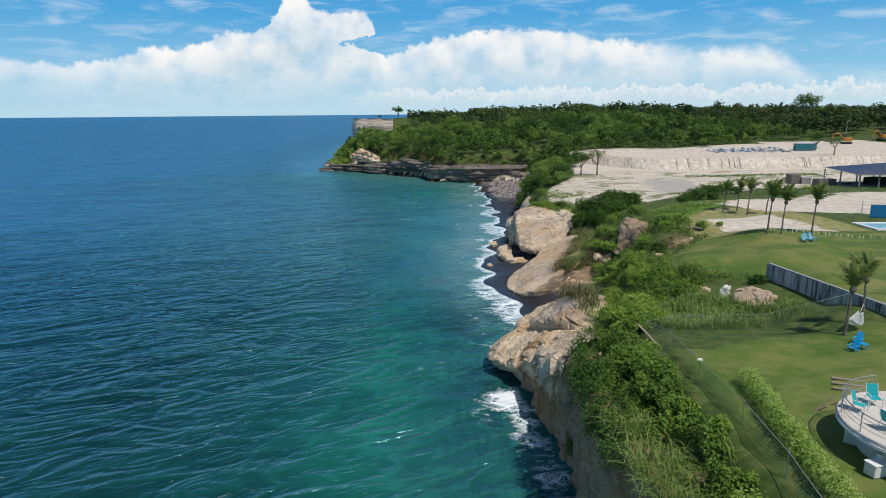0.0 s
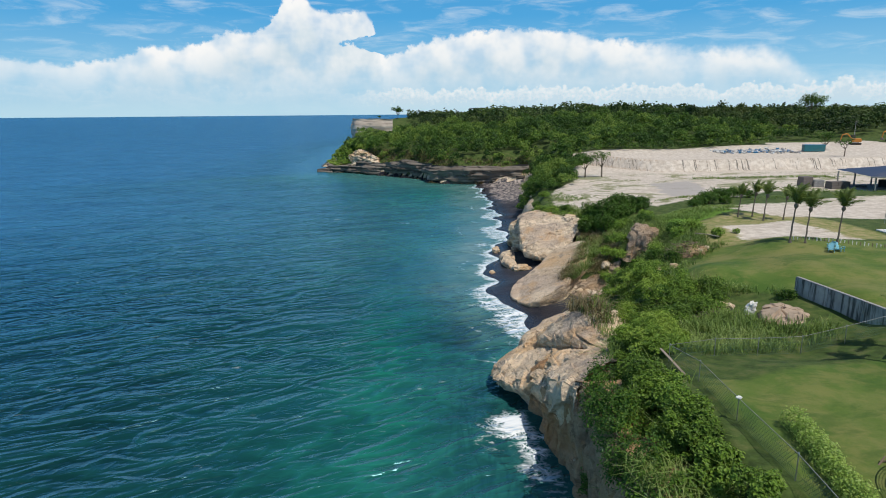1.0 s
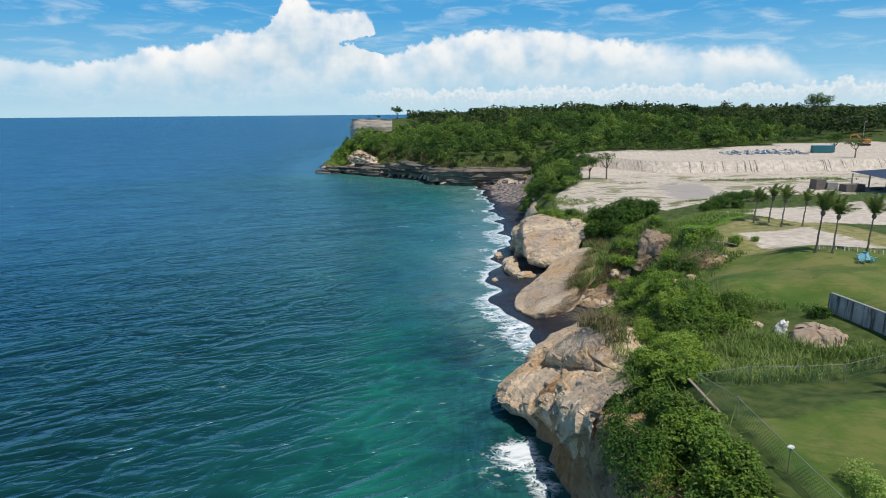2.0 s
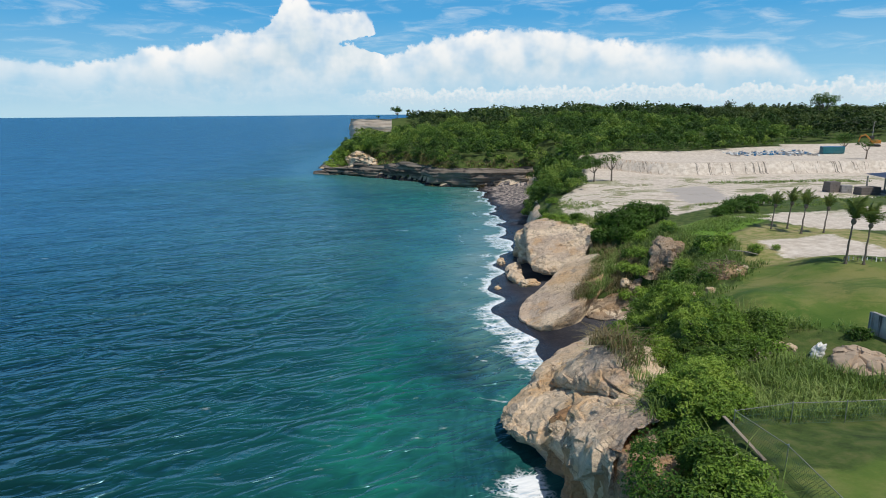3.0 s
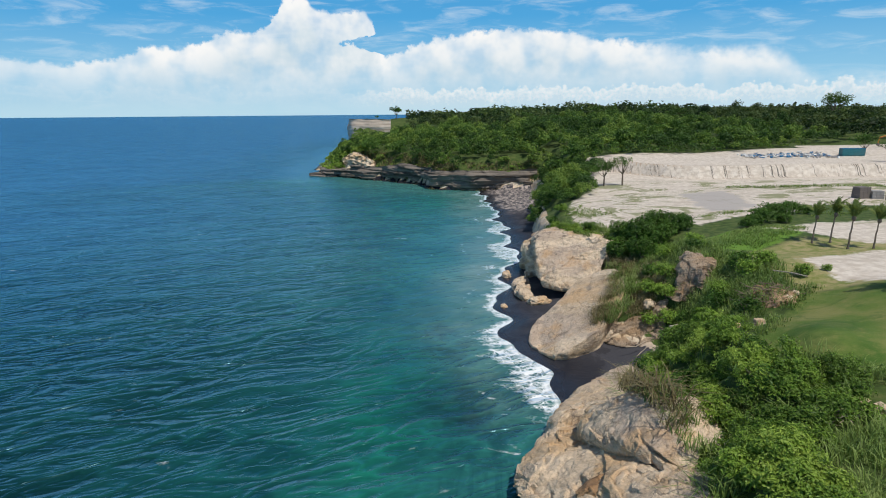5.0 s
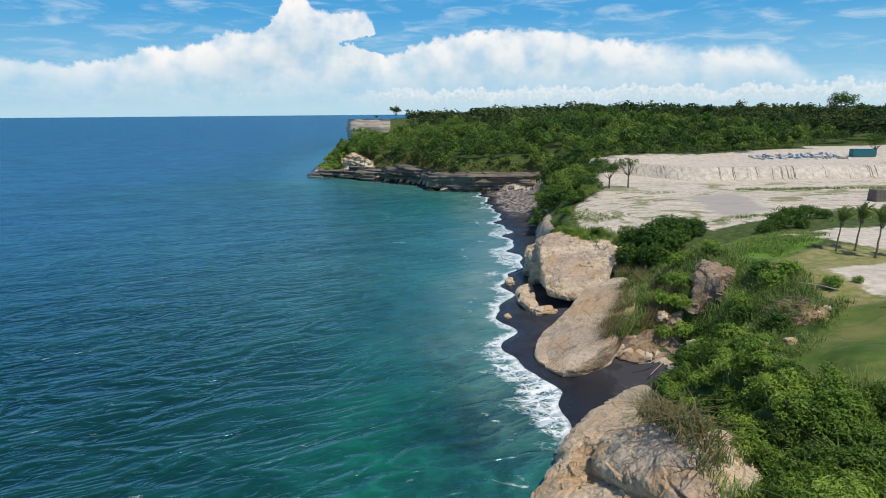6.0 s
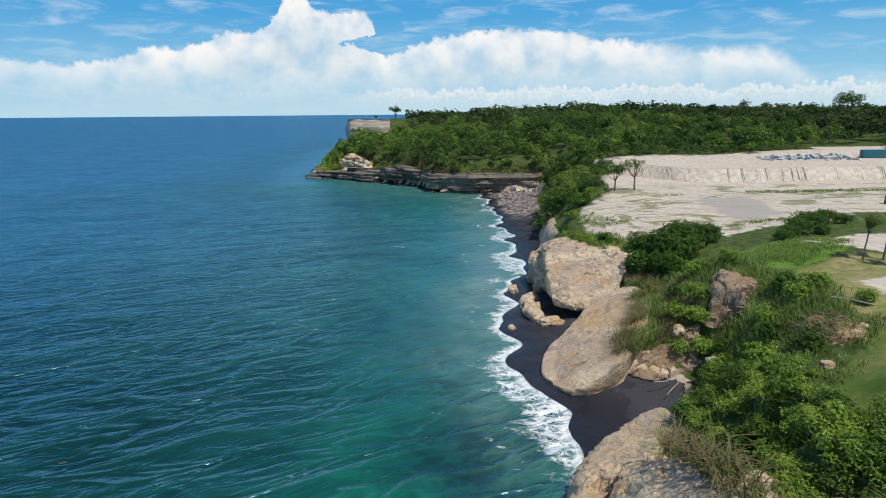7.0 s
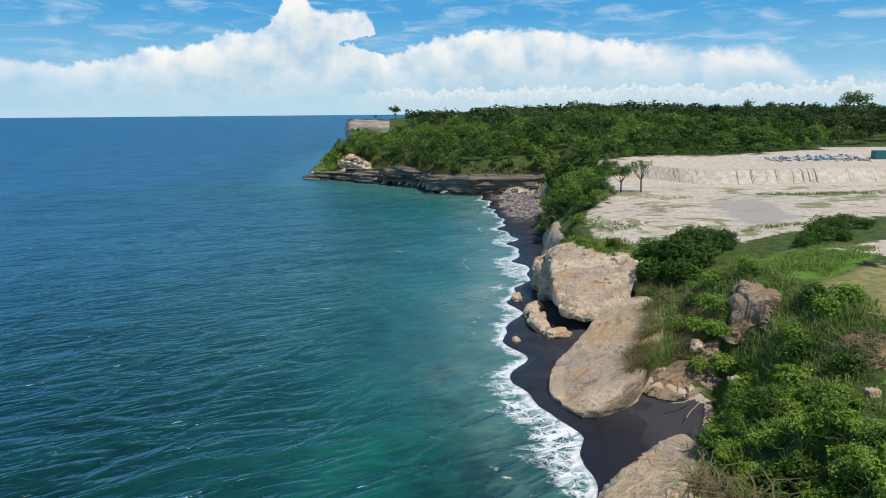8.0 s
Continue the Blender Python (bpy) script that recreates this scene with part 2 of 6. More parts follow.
def from_water(x, y):
    """Distance inland from the scalloped edge of the water."""
    dw, _ = along(x, y, WATER_EDGE)
    cusp = 1.0 * np.sin(y * 0.33 + 1.2 * np.sin(y * 0.11)) + 0.6 * np.sin(y * 0.71 + 2) + 0.9 * fbm(x, y, 0, 0.15, 3, seed=6)
    return dw + cusp * sm(y, 80, 88) * sm(y, 258, 248) * sm(np.abs(dw), 14, 5)


def land(x, y, full=False):
    """Height of the ground, and the distances inland from the foot of the cliffs and from the water."""
    near = sm(np.abs(y - 130), 400, 200)
    wob = 0.75 * near * fbm(x, y, 0, 0.16, 3, 0.4, seed=11)
    d, (h1, w1, h2, w2, bare, bench) = along(x + wob, y + 0.8 * near * fbm(x, y, 7, 0.17, 3, 0.4, seed=12), COAST)
    dw = from_water(x, y)
    shore = np.where(dw > 0, np.minimum(0.09 * dw, 0.9 + 0.02 * dw), np.maximum(0.12 * dw, -6))
    shore = np.minimum(shore, 1.4)
    wall = sm(d, -0.1, w1) * h1
    slope = np.clip((d - w1) / w2, 0, 1)
    crest = wall + slope * (h2 - h1)
    # rounded benches and ledges of the layered rock
    tilt = crest + 0.9 * fbm(x, y, 0, 0.13, 3, 0.5, seed=31) + 0.05 * (x - 10) - 0.03 * (y - 70)
    k = tilt / 2.1
    fr = k - np.floor(k)
    stepped = (np.floor(k) + 0.75 * sm(fr, 0.62, 0.98) + 0.25 * fr) * 2.1 - (tilt - crest)
    crest = crest + bench * sm(d, w1 * 0.5, w1 + 0.5) * (stepped - crest) * 0.85
    on = sm(d, np.maximum(w1 + 0.5 * w2, bare - 2.5), np.maximum(w1 + w2 + 5, bare + 4))
    z = np.maximum(shore, 0) * (1 - sm(d, 0, 2)) + crest * (1 - on) + upland(x, y) * on
    rocky = sm(d, 0.2, 1.2) * (1 - on)
    z = z + rocky * near * (0.22 * fbm(x, y, 0, 0.45, 4, seed=21) - 0.35 * bench * sm(np.abs(fbm(x, y, 3, 0.3, 2, seed=22)), 0.10, 0.0))
    z = np.where(d > -0.1, z, shore)
    return (z, d, dw, w1, bare) if full else (z, d, dw)


def height(x, y):
    """Ground height at one place."""
    return float(land(np.array([[x]], float), np.array([[y]], float))[0][0, 0])


def axis(*spans):
    """Coordinates from (from, to, step) spans."""
    out = []
    for a, b, s in spans:
        out += list(np.arange(a, b - 1e-6, s))
    return np.array(out + [spans[-1][1]])


def grow(a, b, first, ratio):
    out, s = [a], first
    while (out[-1] < b) if b > a else (out[-1] > b):
        out.append(out[-1] + (s if b > a else -s))
        s *= ratio
    out[-1] = b
    return np.array(out)


def sheet(name, xs, ys, zfun, mat, attrs=()):
    """A grid of quads over xs by ys; zfun gives heights and named values."""
    gx, gy = np.meshgrid(xs, ys)
    z, vals = zfun(gx, gy)
    nx, ny = len(xs), len(ys)
    co = np.stack([gx.ravel(), gy.ravel(), z.ravel()], 1)
    i = (np.arange(ny - 1)[:, None] * nx + np.arange(nx - 1)[None, :]).ravel()
    faces = np.stack([i, i + 1, i + 1 + nx, i + nx], 1)
    return mesh_of(name, co, faces, mat, vals)


def mesh_data(name, co, faces, mat, vals=(), smooth=True):
    me = bpy.data.meshes.new(name)
    co, faces = np.asarray(co, float), np.asarray(faces, np.int32)
    k = faces.shape[1]
    me.vertices.add(len(co))
    me.vertices.foreach_set("co", co.ravel())
    me.loops.add(faces.size)
    me.loops.foreach_set("vertex_index", faces.ravel())
    me.polygons.add(len(faces))
    me.polygons.foreach_set("loop_start", np.arange(len(faces), dtype=np.int32) * k)
    me.polygons.foreach_set("use_smooth", np.full(len(faces), smooth))
    me.update(calc_edges=True)
    me.validate()
    for key, v in dict(vals).items():
        me.attributes.new(key, "FLOAT", "POINT").data.foreach_set("value", np.asarray(v, float).ravel())
    me.materials.append(mat)
    return me


def mesh_of(name, co, faces, mat, vals=(), smooth=True, parent=None):
    ob = new(name, mesh_data(name, co, faces, mat, vals, smooth))
    ob.parent = parent
    return ob


# ---------------------------------------------------------------- materials
def rock_color(g, p):
    """Tan volcanic tuff with bands, rust and grey stains."""
    warp = g.put("ShaderNodeVectorMath", [p, g.put("ShaderNodeVectorMath", [g.put("ShaderNodeTexNoise", {"Vector": p, "Scale": 0.25, "Detail": 3.0}, out=1), (2.5, 2.5, 2.5)], operation="MULTIPLY")], operation="ADD")
    tipped = g.put("ShaderNodeMapping", {"Vector": warp, "Rotation": (0.10, 0.22, 0.0)})
    bands = g.noise(g.put("ShaderNodeVectorMath", [tipped, (0.10, 0.10, 1.5)], operation="MULTIPLY"), 1.0, 6, 0.64)
    c = g.ramp(bands, [(0.3, (0.46, 0.36, 0.255)), (0.45, (0.60, 0.485, 0.355)), (0.58, (0.70, 0.585, 0.445)), (0.72, (0.56, 0.45, 0.335))])
    beds = g.noise(g.put("ShaderNodeVectorMath", [tipped, (0.05, 0.05, 3.2)], operation="MULTIPLY"), 1.0, 4, 0.6)
    c = g.mix(g.m("MULTIPLY", g.step(g.m("ABSOLUTE", g.m("SUBTRACT", beds, 0.5)), 0.022, 0.0), g.step(g.noise(p, 0.25, 3), 0.42, 0.6, 0.0, 0.65)), c, (0.17, 0.135, 0.105))
    thickbed = g.noise(g.put("ShaderNodeVectorMath", [tipped, (0.05, 0.05, 0.36)], operation="MULTIPLY"), 1.0, 3, 0.55)
    c = g.mix(g.step(thickbed, 0.52, 0.60, 0.0, 0.5), c, (0.38, 0.305, 0.26))
    c = g.mix(g.step(thickbed, 0.46, 0.38, 0.0, 0.65), c, (0.58, 0.40, 0.225))
    rust = g.step(g.noise(p, 0.2, 5, 0.62), 0.5, 0.64)
    c = g.mix(g.m("MULTIPLY", rust, 0.55), c, (0.53, 0.33, 0.155))
    grey = g.step(g.noise(p, 0.3, 8, 0.74), 0.555, 0.63)
    c = g.mix(g.m("MULTIPLY", grey, 0.55), c, (0.21, 0.185, 0.165))
    pock = g.m("MULTIPLY", g.step(g.noise(p, 2.6, 6, 0.7), 0.58, 0.66), g.step(g.noise(p, 0.22, 3), 0.48, 0.6))
    c = g.mix(g.m("MULTIPLY", pock, 0.55), c, (0.13, 0.11, 0.095))
    cell = g.put("ShaderNodeVectorMath", [p, g.put("ShaderNodeVectorMath", [g.put("ShaderNodeTexNoise", {"Vector": p, "Scale": 0.6, "Detail": 5.0}, out=1), (2.2, 2.2, 2.2)], operation="MULTIPLY")], operation="ADD")
    seam = g.step(g.put("ShaderNodeTexVoronoi", {"Vector": g.put("ShaderNodeVectorMath", [cell, (0.6, 0.6, 1.5)], operation="MULTIPLY"), "Scale": 0.28}, feature="DISTANCE_TO_EDGE"), 0.022, 0.0)
    c = g.mix(g.m("MULTIPLY", g.m("MULTIPLY", seam, g.step(g.noise(p, 0.3, 3), 0.45, 0.6)), 0.6), c, (0.12, 0.095, 0.07))
    fine = g.noise(p, 4.0, 5, 0.65)
    return g.mix(g.step(fine, 0.4, 0.72, 0.0, 0.3), c, (0.2, 0.16, 0.125)), bands, fine


def rock_material(name, shift):
    mt, g = material(name)
    p = g.pos()
    c, bands, fine = rock_color(g, p)
    c = g.mix(1.0, c, shift, "MULTIPLY")
    hgt = g.m("ADD", g.m("MULTIPLY", bands, 0.6), g.m("MULTIPLY", fine, 0.3))
    pits = g.noise(p, 1.7, 6, 0.7)
    finish(g, c, 0.9, g.bump(g.m("ADD", hgt, g.m("MULTIPLY", g.step(pits, 0.35, 0.6), 0.3)), 0.8, 0.32), spec=0.2)
    return mt


ROCK = rock_material("tan_tuff", (1.12, 1.09, 1.06))
BROWN_ROCK = rock_material("brown_tuff", (0.72, 0.58, 0.46))
GREY_ROCK = rock_material("grey_tuff", (0.62, 0.58, 0.56))

GROUND, g = material("coastal_ground")
p = g.pos()
rc, bands, fine = rock_color(g, p)
n1, n2, n3 = g.noise(p, 0.12, 5, 0.6), g.noise(p, 0.9, 5, 0.6), g.noise(p, 6.0, 4, 0.6)
jit = g.m("ADD", g.m("MULTIPLY", g.m("SUBTRACT", n1, 0.5), 3.0), g.m("MULTIPLY", g.m("SUBTRACT", n2, 0.5), 3.0))
scrub = g.ramp(n2, [(0.3, (0.03, 0.05, 0.012)), (0.5, (0.06, 0.10, 0.02)), (0.7, (0.12, 0.13, 0.045))])
patch = g.noise(p, 0.35, 6, 0.7)
lawn = g.mix(n3, g.ramp(n1, [(0.3, (0.10, 0.17, 0.03)), (0.5, (0.15, 0.22, 0.045)), (0.7, (0.23, 0.25, 0.075))]), (0.07, 0.12, 0.025), "MULTIPLY")
lawn = g.mix(0.72, lawn, g.ramp(n1, [(0.33, (0.058, 0.125, 0.016)), (0.48, (0.105, 0.165, 0.028)), (0.64, (0.215, 0.215, 0.07))]))
chalk = g.mix(g.step(n2, 0.35, 0.65), (0.51, 0.44, 0.365), (0.67, 0.605, 0.525))
streaky = g.noise(g.pos(0.05, 0.35, 1.0), 1.0, 5, 0.65, 0.5)
chalk = g.mix(g.step(streaky, 0.50, 0.72, 0.0, 0.45), chalk, (0.38, 0.31, 0.24))
track = g.m("ABSOLUTE", g.m("SUBTRACT", g.noise(g.pos(0.25, 1.0, 1.0), 0.22, 3, 0.5, 0.8), 0.5))
chalk = g.mix(g.step(track, 0.014, 0.0, 0.0, 0.3), chalk, (0.30, 0.25, 0.20))
weeds = g.m("MULTIPLY", g.step(g.noise(g.pos(0.06, 0.10, 1.0), 1.0, 7, 0.75, 1.6), 0.51, 0.57), g.attr("weedy"))
chalk = g.mix(g.m("MULTIPLY", weeds, 0.8), chalk, (0.17, 0.19, 0.065))
black = g.mix(n2, (0.042, 0.043, 0.053), (0.066, 0.066, 0.078))
black = g.mix(g.m("MULTIPLY", g.step(g.noise(p, 0.16, 4, 0.6, 0.5), 0.46, 0.5), 0.5), black, (0.015, 0.015, 0.021))
wet = g.attr("wet")
black = g.mix(g.m("MULTIPLY", wet, 0.6), black, (0.010, 0.012, 0.019))
black = g.mix(g.m("MULTIPLY", g.attr("pebble"), g.step(n2, 0.42, 0.6)), black, (0.42, 0.36, 0.32))
m_slab = g.step(g.m("ADD", g.attr("slab"), g.m("MULTIPLY", jit, 2.2)), -0.6, 0.9)
chalk = g.mix(g.m("MULTIPLY", g.m("MULTIPLY", m_slab, g.step(n2, 0.3, 0.6, 0.75, 1.0)), 0.95), chalk, g.mix(n2, (0.33, 0.305, 0.285), (0.45, 0.415, 0.39)))
gully = g.noise(g.pos(1.5, 0.05, 0.03), 1.0, 5, 0.75)
m_bank = g.attr("bank")
chalk = g.mix(g.m("MULTIPLY", m_bank, g.step(gully, 0.56, 0.61, 0.0, 0.9)), chalk, (0.09, 0.08, 0.07))
chalk = g.mix(g.m("MULTIPLY", g.step(g.m("ABSOLUTE", g.m("SUBTRACT", m_bank, 0.45)), 0.3, 0.05), 0.5), chalk, (0.36, 0.24, 0.14))
lawn = g.mix(g.step(patch, 0.46, 0.62, 0.0, 0.5), lawn, (0.21, 0.205, 0.065))
lawn = g.mix(g.step(g.noise(g.pos(0.22, 0.45, 1.0), 0.6, 6, 0.7, 0.6), 0.52, 0.62, 0.0, 0.6), lawn, (0.05, 0.105, 0.016))
m_rock = g.step(g.m("ADD", g.attr("rock"), g.m("MULTIPLY", jit, 0.16)), 0.4, 0.6)
m_lawn = g.step(g.m("ADD", g.attr("lawn"), g.m("MULTIPLY", jit, 0.35)), -0.3, 0.5)
m_chalk = g.step(g.m("ADD", g.attr("chalk"), g.m("MULTIPLY", jit, 1.2)), -0.4, 0.6)
m_sand = g.step(g.attr("sand"), 0.45, 0.55)
c = g.mix(m_lawn, scrub, lawn)
c = g.mix(g.step(g.m("ADD", g.attr("straw"), g.m("MULTIPLY", jit, 0.8)), -0.5, 1.0), c, g.mix(g.step(n2, 0.35, 0.65), (0.34, 0.29, 0.14), (0.17, 0.20, 0.05)))
c = g.mix(g.step(g.m("ADD", g.attr("lush"), g.m("MULTIPLY", jit, 0.6)), -0.3, 0.6), c, g.mix(n2, (0.09, 0.19, 0.02), (0.145, 0.255, 0.033)))
c = g.mix(m_chalk, c, chalk)
c = g.mix(m_rock, c, rc)
c = g.mix(m_sand, c, black)
rgh = g.m("SUBTRACT", 0.92, g.m("MULTIPLY", m_sand, g.m("ADD", 0.1, g.m("MULTIPLY", wet, 0.55))))
hgt = g.m("ADD", g.m("MULTIPLY", n2, 0.5), g.m("ADD", g.m("MULTIPLY", n3, 0.25), g.m("MULTIPLY", bands, g.m("MULTIPLY", m_rock, 0.6))))
finish(g, c, rgh, g.bump(hgt, 0.5, 0.3), spec=0.3)

SEA, g = material("sea_water")
p = g.pos()
off = g.attr("off")
n_l = g.noise(g.pos(0.35, 1.0, 1.0), 0.02, 4, 0.6)
n_m = g.noise(p, 0.06, 4, 0.6)
o2 = g.m("ADD", off, g.m("MULTIPLY", g.m("SUBTRACT", n_l, 0.5), 30.0))
c = g.ramp(g.m("DIVIDE", o2, 160.0, clamp=True), [(0.0, (0.030, 0.175, 0.165)), (0.05, (0.016, 0.125, 0.118)), (0.12, (0.008, 0.088, 0.086)), (0.25, (0.005, 0.050, 0.048)), (0.6, (0.004, 0.046, 0.072)), (1.0, (0.010, 0.090, 0.190))])
# farther water lightened in its own colour, standing in for reflected sky
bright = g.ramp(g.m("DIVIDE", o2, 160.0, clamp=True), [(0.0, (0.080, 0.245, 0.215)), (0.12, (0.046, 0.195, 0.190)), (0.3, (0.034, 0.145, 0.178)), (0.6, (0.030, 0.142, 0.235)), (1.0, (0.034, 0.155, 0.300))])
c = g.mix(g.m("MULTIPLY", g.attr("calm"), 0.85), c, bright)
c = g.mix(g.m("MULTIPLY", g.step(n_m, 0.45, 0.7), 0.22), c, (0.003, 0.040, 0.060))
c = g.mix(g.m("MULTIPLY", g.attr("bar"), g.step(g.noise(p, 0.12, 4, 0.6), 0.3, 0.65, 0.3, 1.0)), c, (0.010, 0.165, 0.12))
c = g.mix(g.m("MULTIPLY", g.attr("weed"), g.step(g.noise(p, 0.25, 5, 0.65), 0.4, 0.62, 0.0, 0.75)), c, (0.006, 0.035, 0.048))
c = g.mix(g.m("MULTIPLY", g.attr("silt"), g.step(g.noise(p, 0.1, 4, 0.6), 0.35, 0.7, 0.3, 0.9)), c, (0.20, 0.32, 0.29))
foam_n = g.noise(g.pos(0.55, 1.1, 1.0), 0.42, 6, 0.68, 0.8)
wp = g.put("ShaderNodeVectorMath", [p, g.put("ShaderNodeVectorMath", [g.put("ShaderNodeTexNoise", {"Vector": p, "Scale": 0.7, "Detail": 5.0}, out=1), (1.8, 1.8, 0.0)], operation="MULTIPLY")], operation="ADD")
lace = g.step(g.put("ShaderNodeTexVoronoi", {"Vector": wp, "Scale": 0.75}, feature="DISTANCE_TO_EDGE"), 0.15, 0.02)
lace2 = g.step(g.put("ShaderNodeTexVoronoi", {"Vector": wp, "Scale": 2.2}, feature="DISTANCE_TO_EDGE"), 0.2, 0.03)
fo = g.m("ADD", g.attr("foam"), g.m("MULTIPLY", g.m("SUBTRACT", foam_n, 0.5), 2.3))
thick = g.step(fo, 0.78, 1.0)
web = g.m("MULTIPLY", g.step(fo, 0.34, 0.72), g.m("MAXIMUM", lace, g.m("MULTIPLY", lace2, 0.65)))
rim = g.m("MULTIPLY", g.attr("rim"), g.step(foam_n, 0.32, 0.5, 0.35, 1.0))
foam = g.m("MAXIMUM", rim, g.m("ADD", thick, web, clamp=True), clamp=True)
turned = g.put("ShaderNodeMapping", {"Vector": p, "Rotation": (0.0, 0.0, -0.40)})
long = g.put("ShaderNodeVectorMath", [turned, (0.36, 1.0, 1.0)], operation="MULTIPLY")


def ridged(v):
    return g.m("SUBTRACT", 1.0, g.m("MULTIPLY", g.m("ABSOLUTE", g.m("SUBTRACT", v, 0.5)), 8.0), clamp=True)


swell = g.noise(long, 0.13, 2, 0.5, 0.5)
roll = ridged(g.noise(g.put("ShaderNodeVectorMath", [turned, (0.22, 1.0, 1.0)], operation="MULTIPLY"), 0.075, 3, 0.6, 0.5))
chop = ridged(g.noise(g.put("ShaderNodeVectorMath", [turned, (0.40, 1.0, 1.0)], operation="MULTIPLY"), 0.27, 2, 0.5, 0.7))
small = ridged(g.noise(g.put("ShaderNodeVectorMath", [turned, (0.45, 1.0, 1.0)], operation="MULTIPLY"), 0.75, 2, 0.5, 0.5))
lull = g.step(g.noise(p, 0.035, 3, 0.6), 0.35, 0.65, 0.6, 1.0)
hgt = g.m("ADD", g.m("MULTIPLY", swell, 1.8), g.m("MULTIPLY", lull, g.m("ADD", g.m("MULTIPLY", chop, 0.5), g.m("MULTIPLY", small, 0.13))))
# wave highlights and dark troughs painted into the water colour, besides the bump
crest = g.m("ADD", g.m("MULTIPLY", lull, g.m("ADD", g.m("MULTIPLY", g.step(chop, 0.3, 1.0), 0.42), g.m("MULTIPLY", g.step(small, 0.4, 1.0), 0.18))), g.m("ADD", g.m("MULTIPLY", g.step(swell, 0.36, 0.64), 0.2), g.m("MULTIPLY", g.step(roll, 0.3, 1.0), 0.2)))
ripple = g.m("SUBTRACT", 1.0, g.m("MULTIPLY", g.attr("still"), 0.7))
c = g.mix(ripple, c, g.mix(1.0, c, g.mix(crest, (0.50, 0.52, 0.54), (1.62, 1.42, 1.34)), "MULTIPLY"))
ribs = ridged(g.noise(g.pos(1.0, 0.16, 1.0), 0.55, 3, 0.5, 1.2))
c = g.mix(g.m("MULTIPLY", g.attr("ribs"), g.step(ribs, 0.35, 0.95, 0.0, 0.5)), c, (0.006, 0.050, 0.058))
c = g.mix(foam, c, (0.84, 0.86, 0.87))
rgh = g.m("ADD", 0.24, g.m("MULTIPLY", foam, 0.6))
nm = g.bump(g.m("MULTIPLY", hgt, ripple), 1.0, 0.6)
deep = g.put("ShaderNodeBsdfDiffuse", {"Color": c, "Normal": nm})
shine = g.put("ShaderNodeBsdfGlossy", {"Color": (0.42, 0.78, 1.0, 1.0), "Roughness": rgh, "Normal": nm})
share = g.m("MINIMUM", g.put("ShaderNodeFresnel", {"IOR": 1.38, "Normal": nm}), 0.42)
g.put("ShaderNodeOutputMaterial", [g.put("ShaderNodeMixShader", [share, deep, shine])], out=None)


def leaf_material(name, dark, mid, light, rough=0.5):
    """Leaves or blades, each of its own shade; the value "tint" leans a whole plant towards its light or dark side, and
    paints inner leaves darker as if shaded.
    """
    mt, g = material(name)
    r = g.put("ShaderNodeNewGeometry", out=8)
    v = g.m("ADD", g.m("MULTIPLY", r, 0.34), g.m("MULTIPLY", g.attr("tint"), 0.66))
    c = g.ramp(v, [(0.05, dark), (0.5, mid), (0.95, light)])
    oi = g.put("ShaderNodeObjectInfo", out=5)
    c = g.mix(g.m("MULTIPLY", oi, 0.25), c, dark)
    b = g.put("ShaderNodeBsdfPrincipled", {"Base Color": c, "Roughness": rough, "Specular IOR Level": 0.3})
    t = g.put("ShaderNodeBsdfTranslucent", {"Color": c})
    g.put("ShaderNodeOutputMaterial", [g.put("ShaderNodeMixShader", [0.3, b, t])], out=None)
    return mt


LEAF = leaf_material("shrub_leaves", (0.060, 0.120, 0.018), (0.215, 0.36, 0.045), (0.42, 0.55, 0.095))
DARK_LEAF = leaf_material("dark_shrub_leaves", (0.030, 0.070, 0.012), (0.065, 0.150, 0.018), (0.13, 0.24, 0.03))
HEDGE_LEAF = leaf_material("hedge_leaves", (0.12, 0.22, 0.03), (0.30, 0.44, 0.08), (0.52, 0.62, 0.2))
FOREST_LEAF = leaf_material("forest_leaves", (0.026, 0.066, 0.016), (0.115, 0.225, 0.030), (0.31, 0.42, 0.075))
PLATEAU_LEAF = leaf_material("plateau_leaves", (0.018, 0.042, 0.014), (0.058, 0.108, 0.022), (0.15, 0.195, 0.050))
GRASS = leaf_material("tall_grass", (0.11, 0.18, 0.042), (0.215, 0.315, 0.07), (0.37, 0.44, 0.155))
DRY_GRASS = leaf_material("dry_grass", (0.14, 0.11, 0.05), (0.28, 0.23, 0.11), (0.42, 0.37, 0.2))

BARK, g = material("bark")
n = g.noise(g.pos(6, 6, 1.5), 1.0, 5, 0.6)
finish(g, g.ramp(n, [(0.3, (0.10, 0.075, 0.055)), (0.7, (0.24, 0.20, 0.16))]), 0.9, g.bump(n, 0.6, 0.05), spec=0.2)

# ---------------------------------------------------------------- ground and sea
LAWN_NEAR = [(17.2, 15), (16.9, 44), (20, 42.6), (27, 45.4), (36, 46), (60, 44), (60, 0), (17, 0)]
LAWN_FAR = [(27.6, 66.0), (31, 63.2), (33.6, 61), (36, 47), (90, 45), (110, 84), (56, 82), (42, 82), (36, 84), (30, 78), (23.6, 72.2)]
CHALKS = [[(41, 94), (40.5, 86), (43, 82.5), (55, 82.5), (53, 98), (46, 97)], [(48, 116), (56, 104), (73, 99), (140, 95), (140, 125), (90, 124), (60, 122)],
          [(24, 133), (27, 128), (38, 131), (43, 126), (60, 132), (75, 145), (150, 138), (175, 232), (170, 254), (128, 252), (124, 240), (80, 234), (45, 225), (40, 200), (38, 178), (30, 165), (26, 150)]]


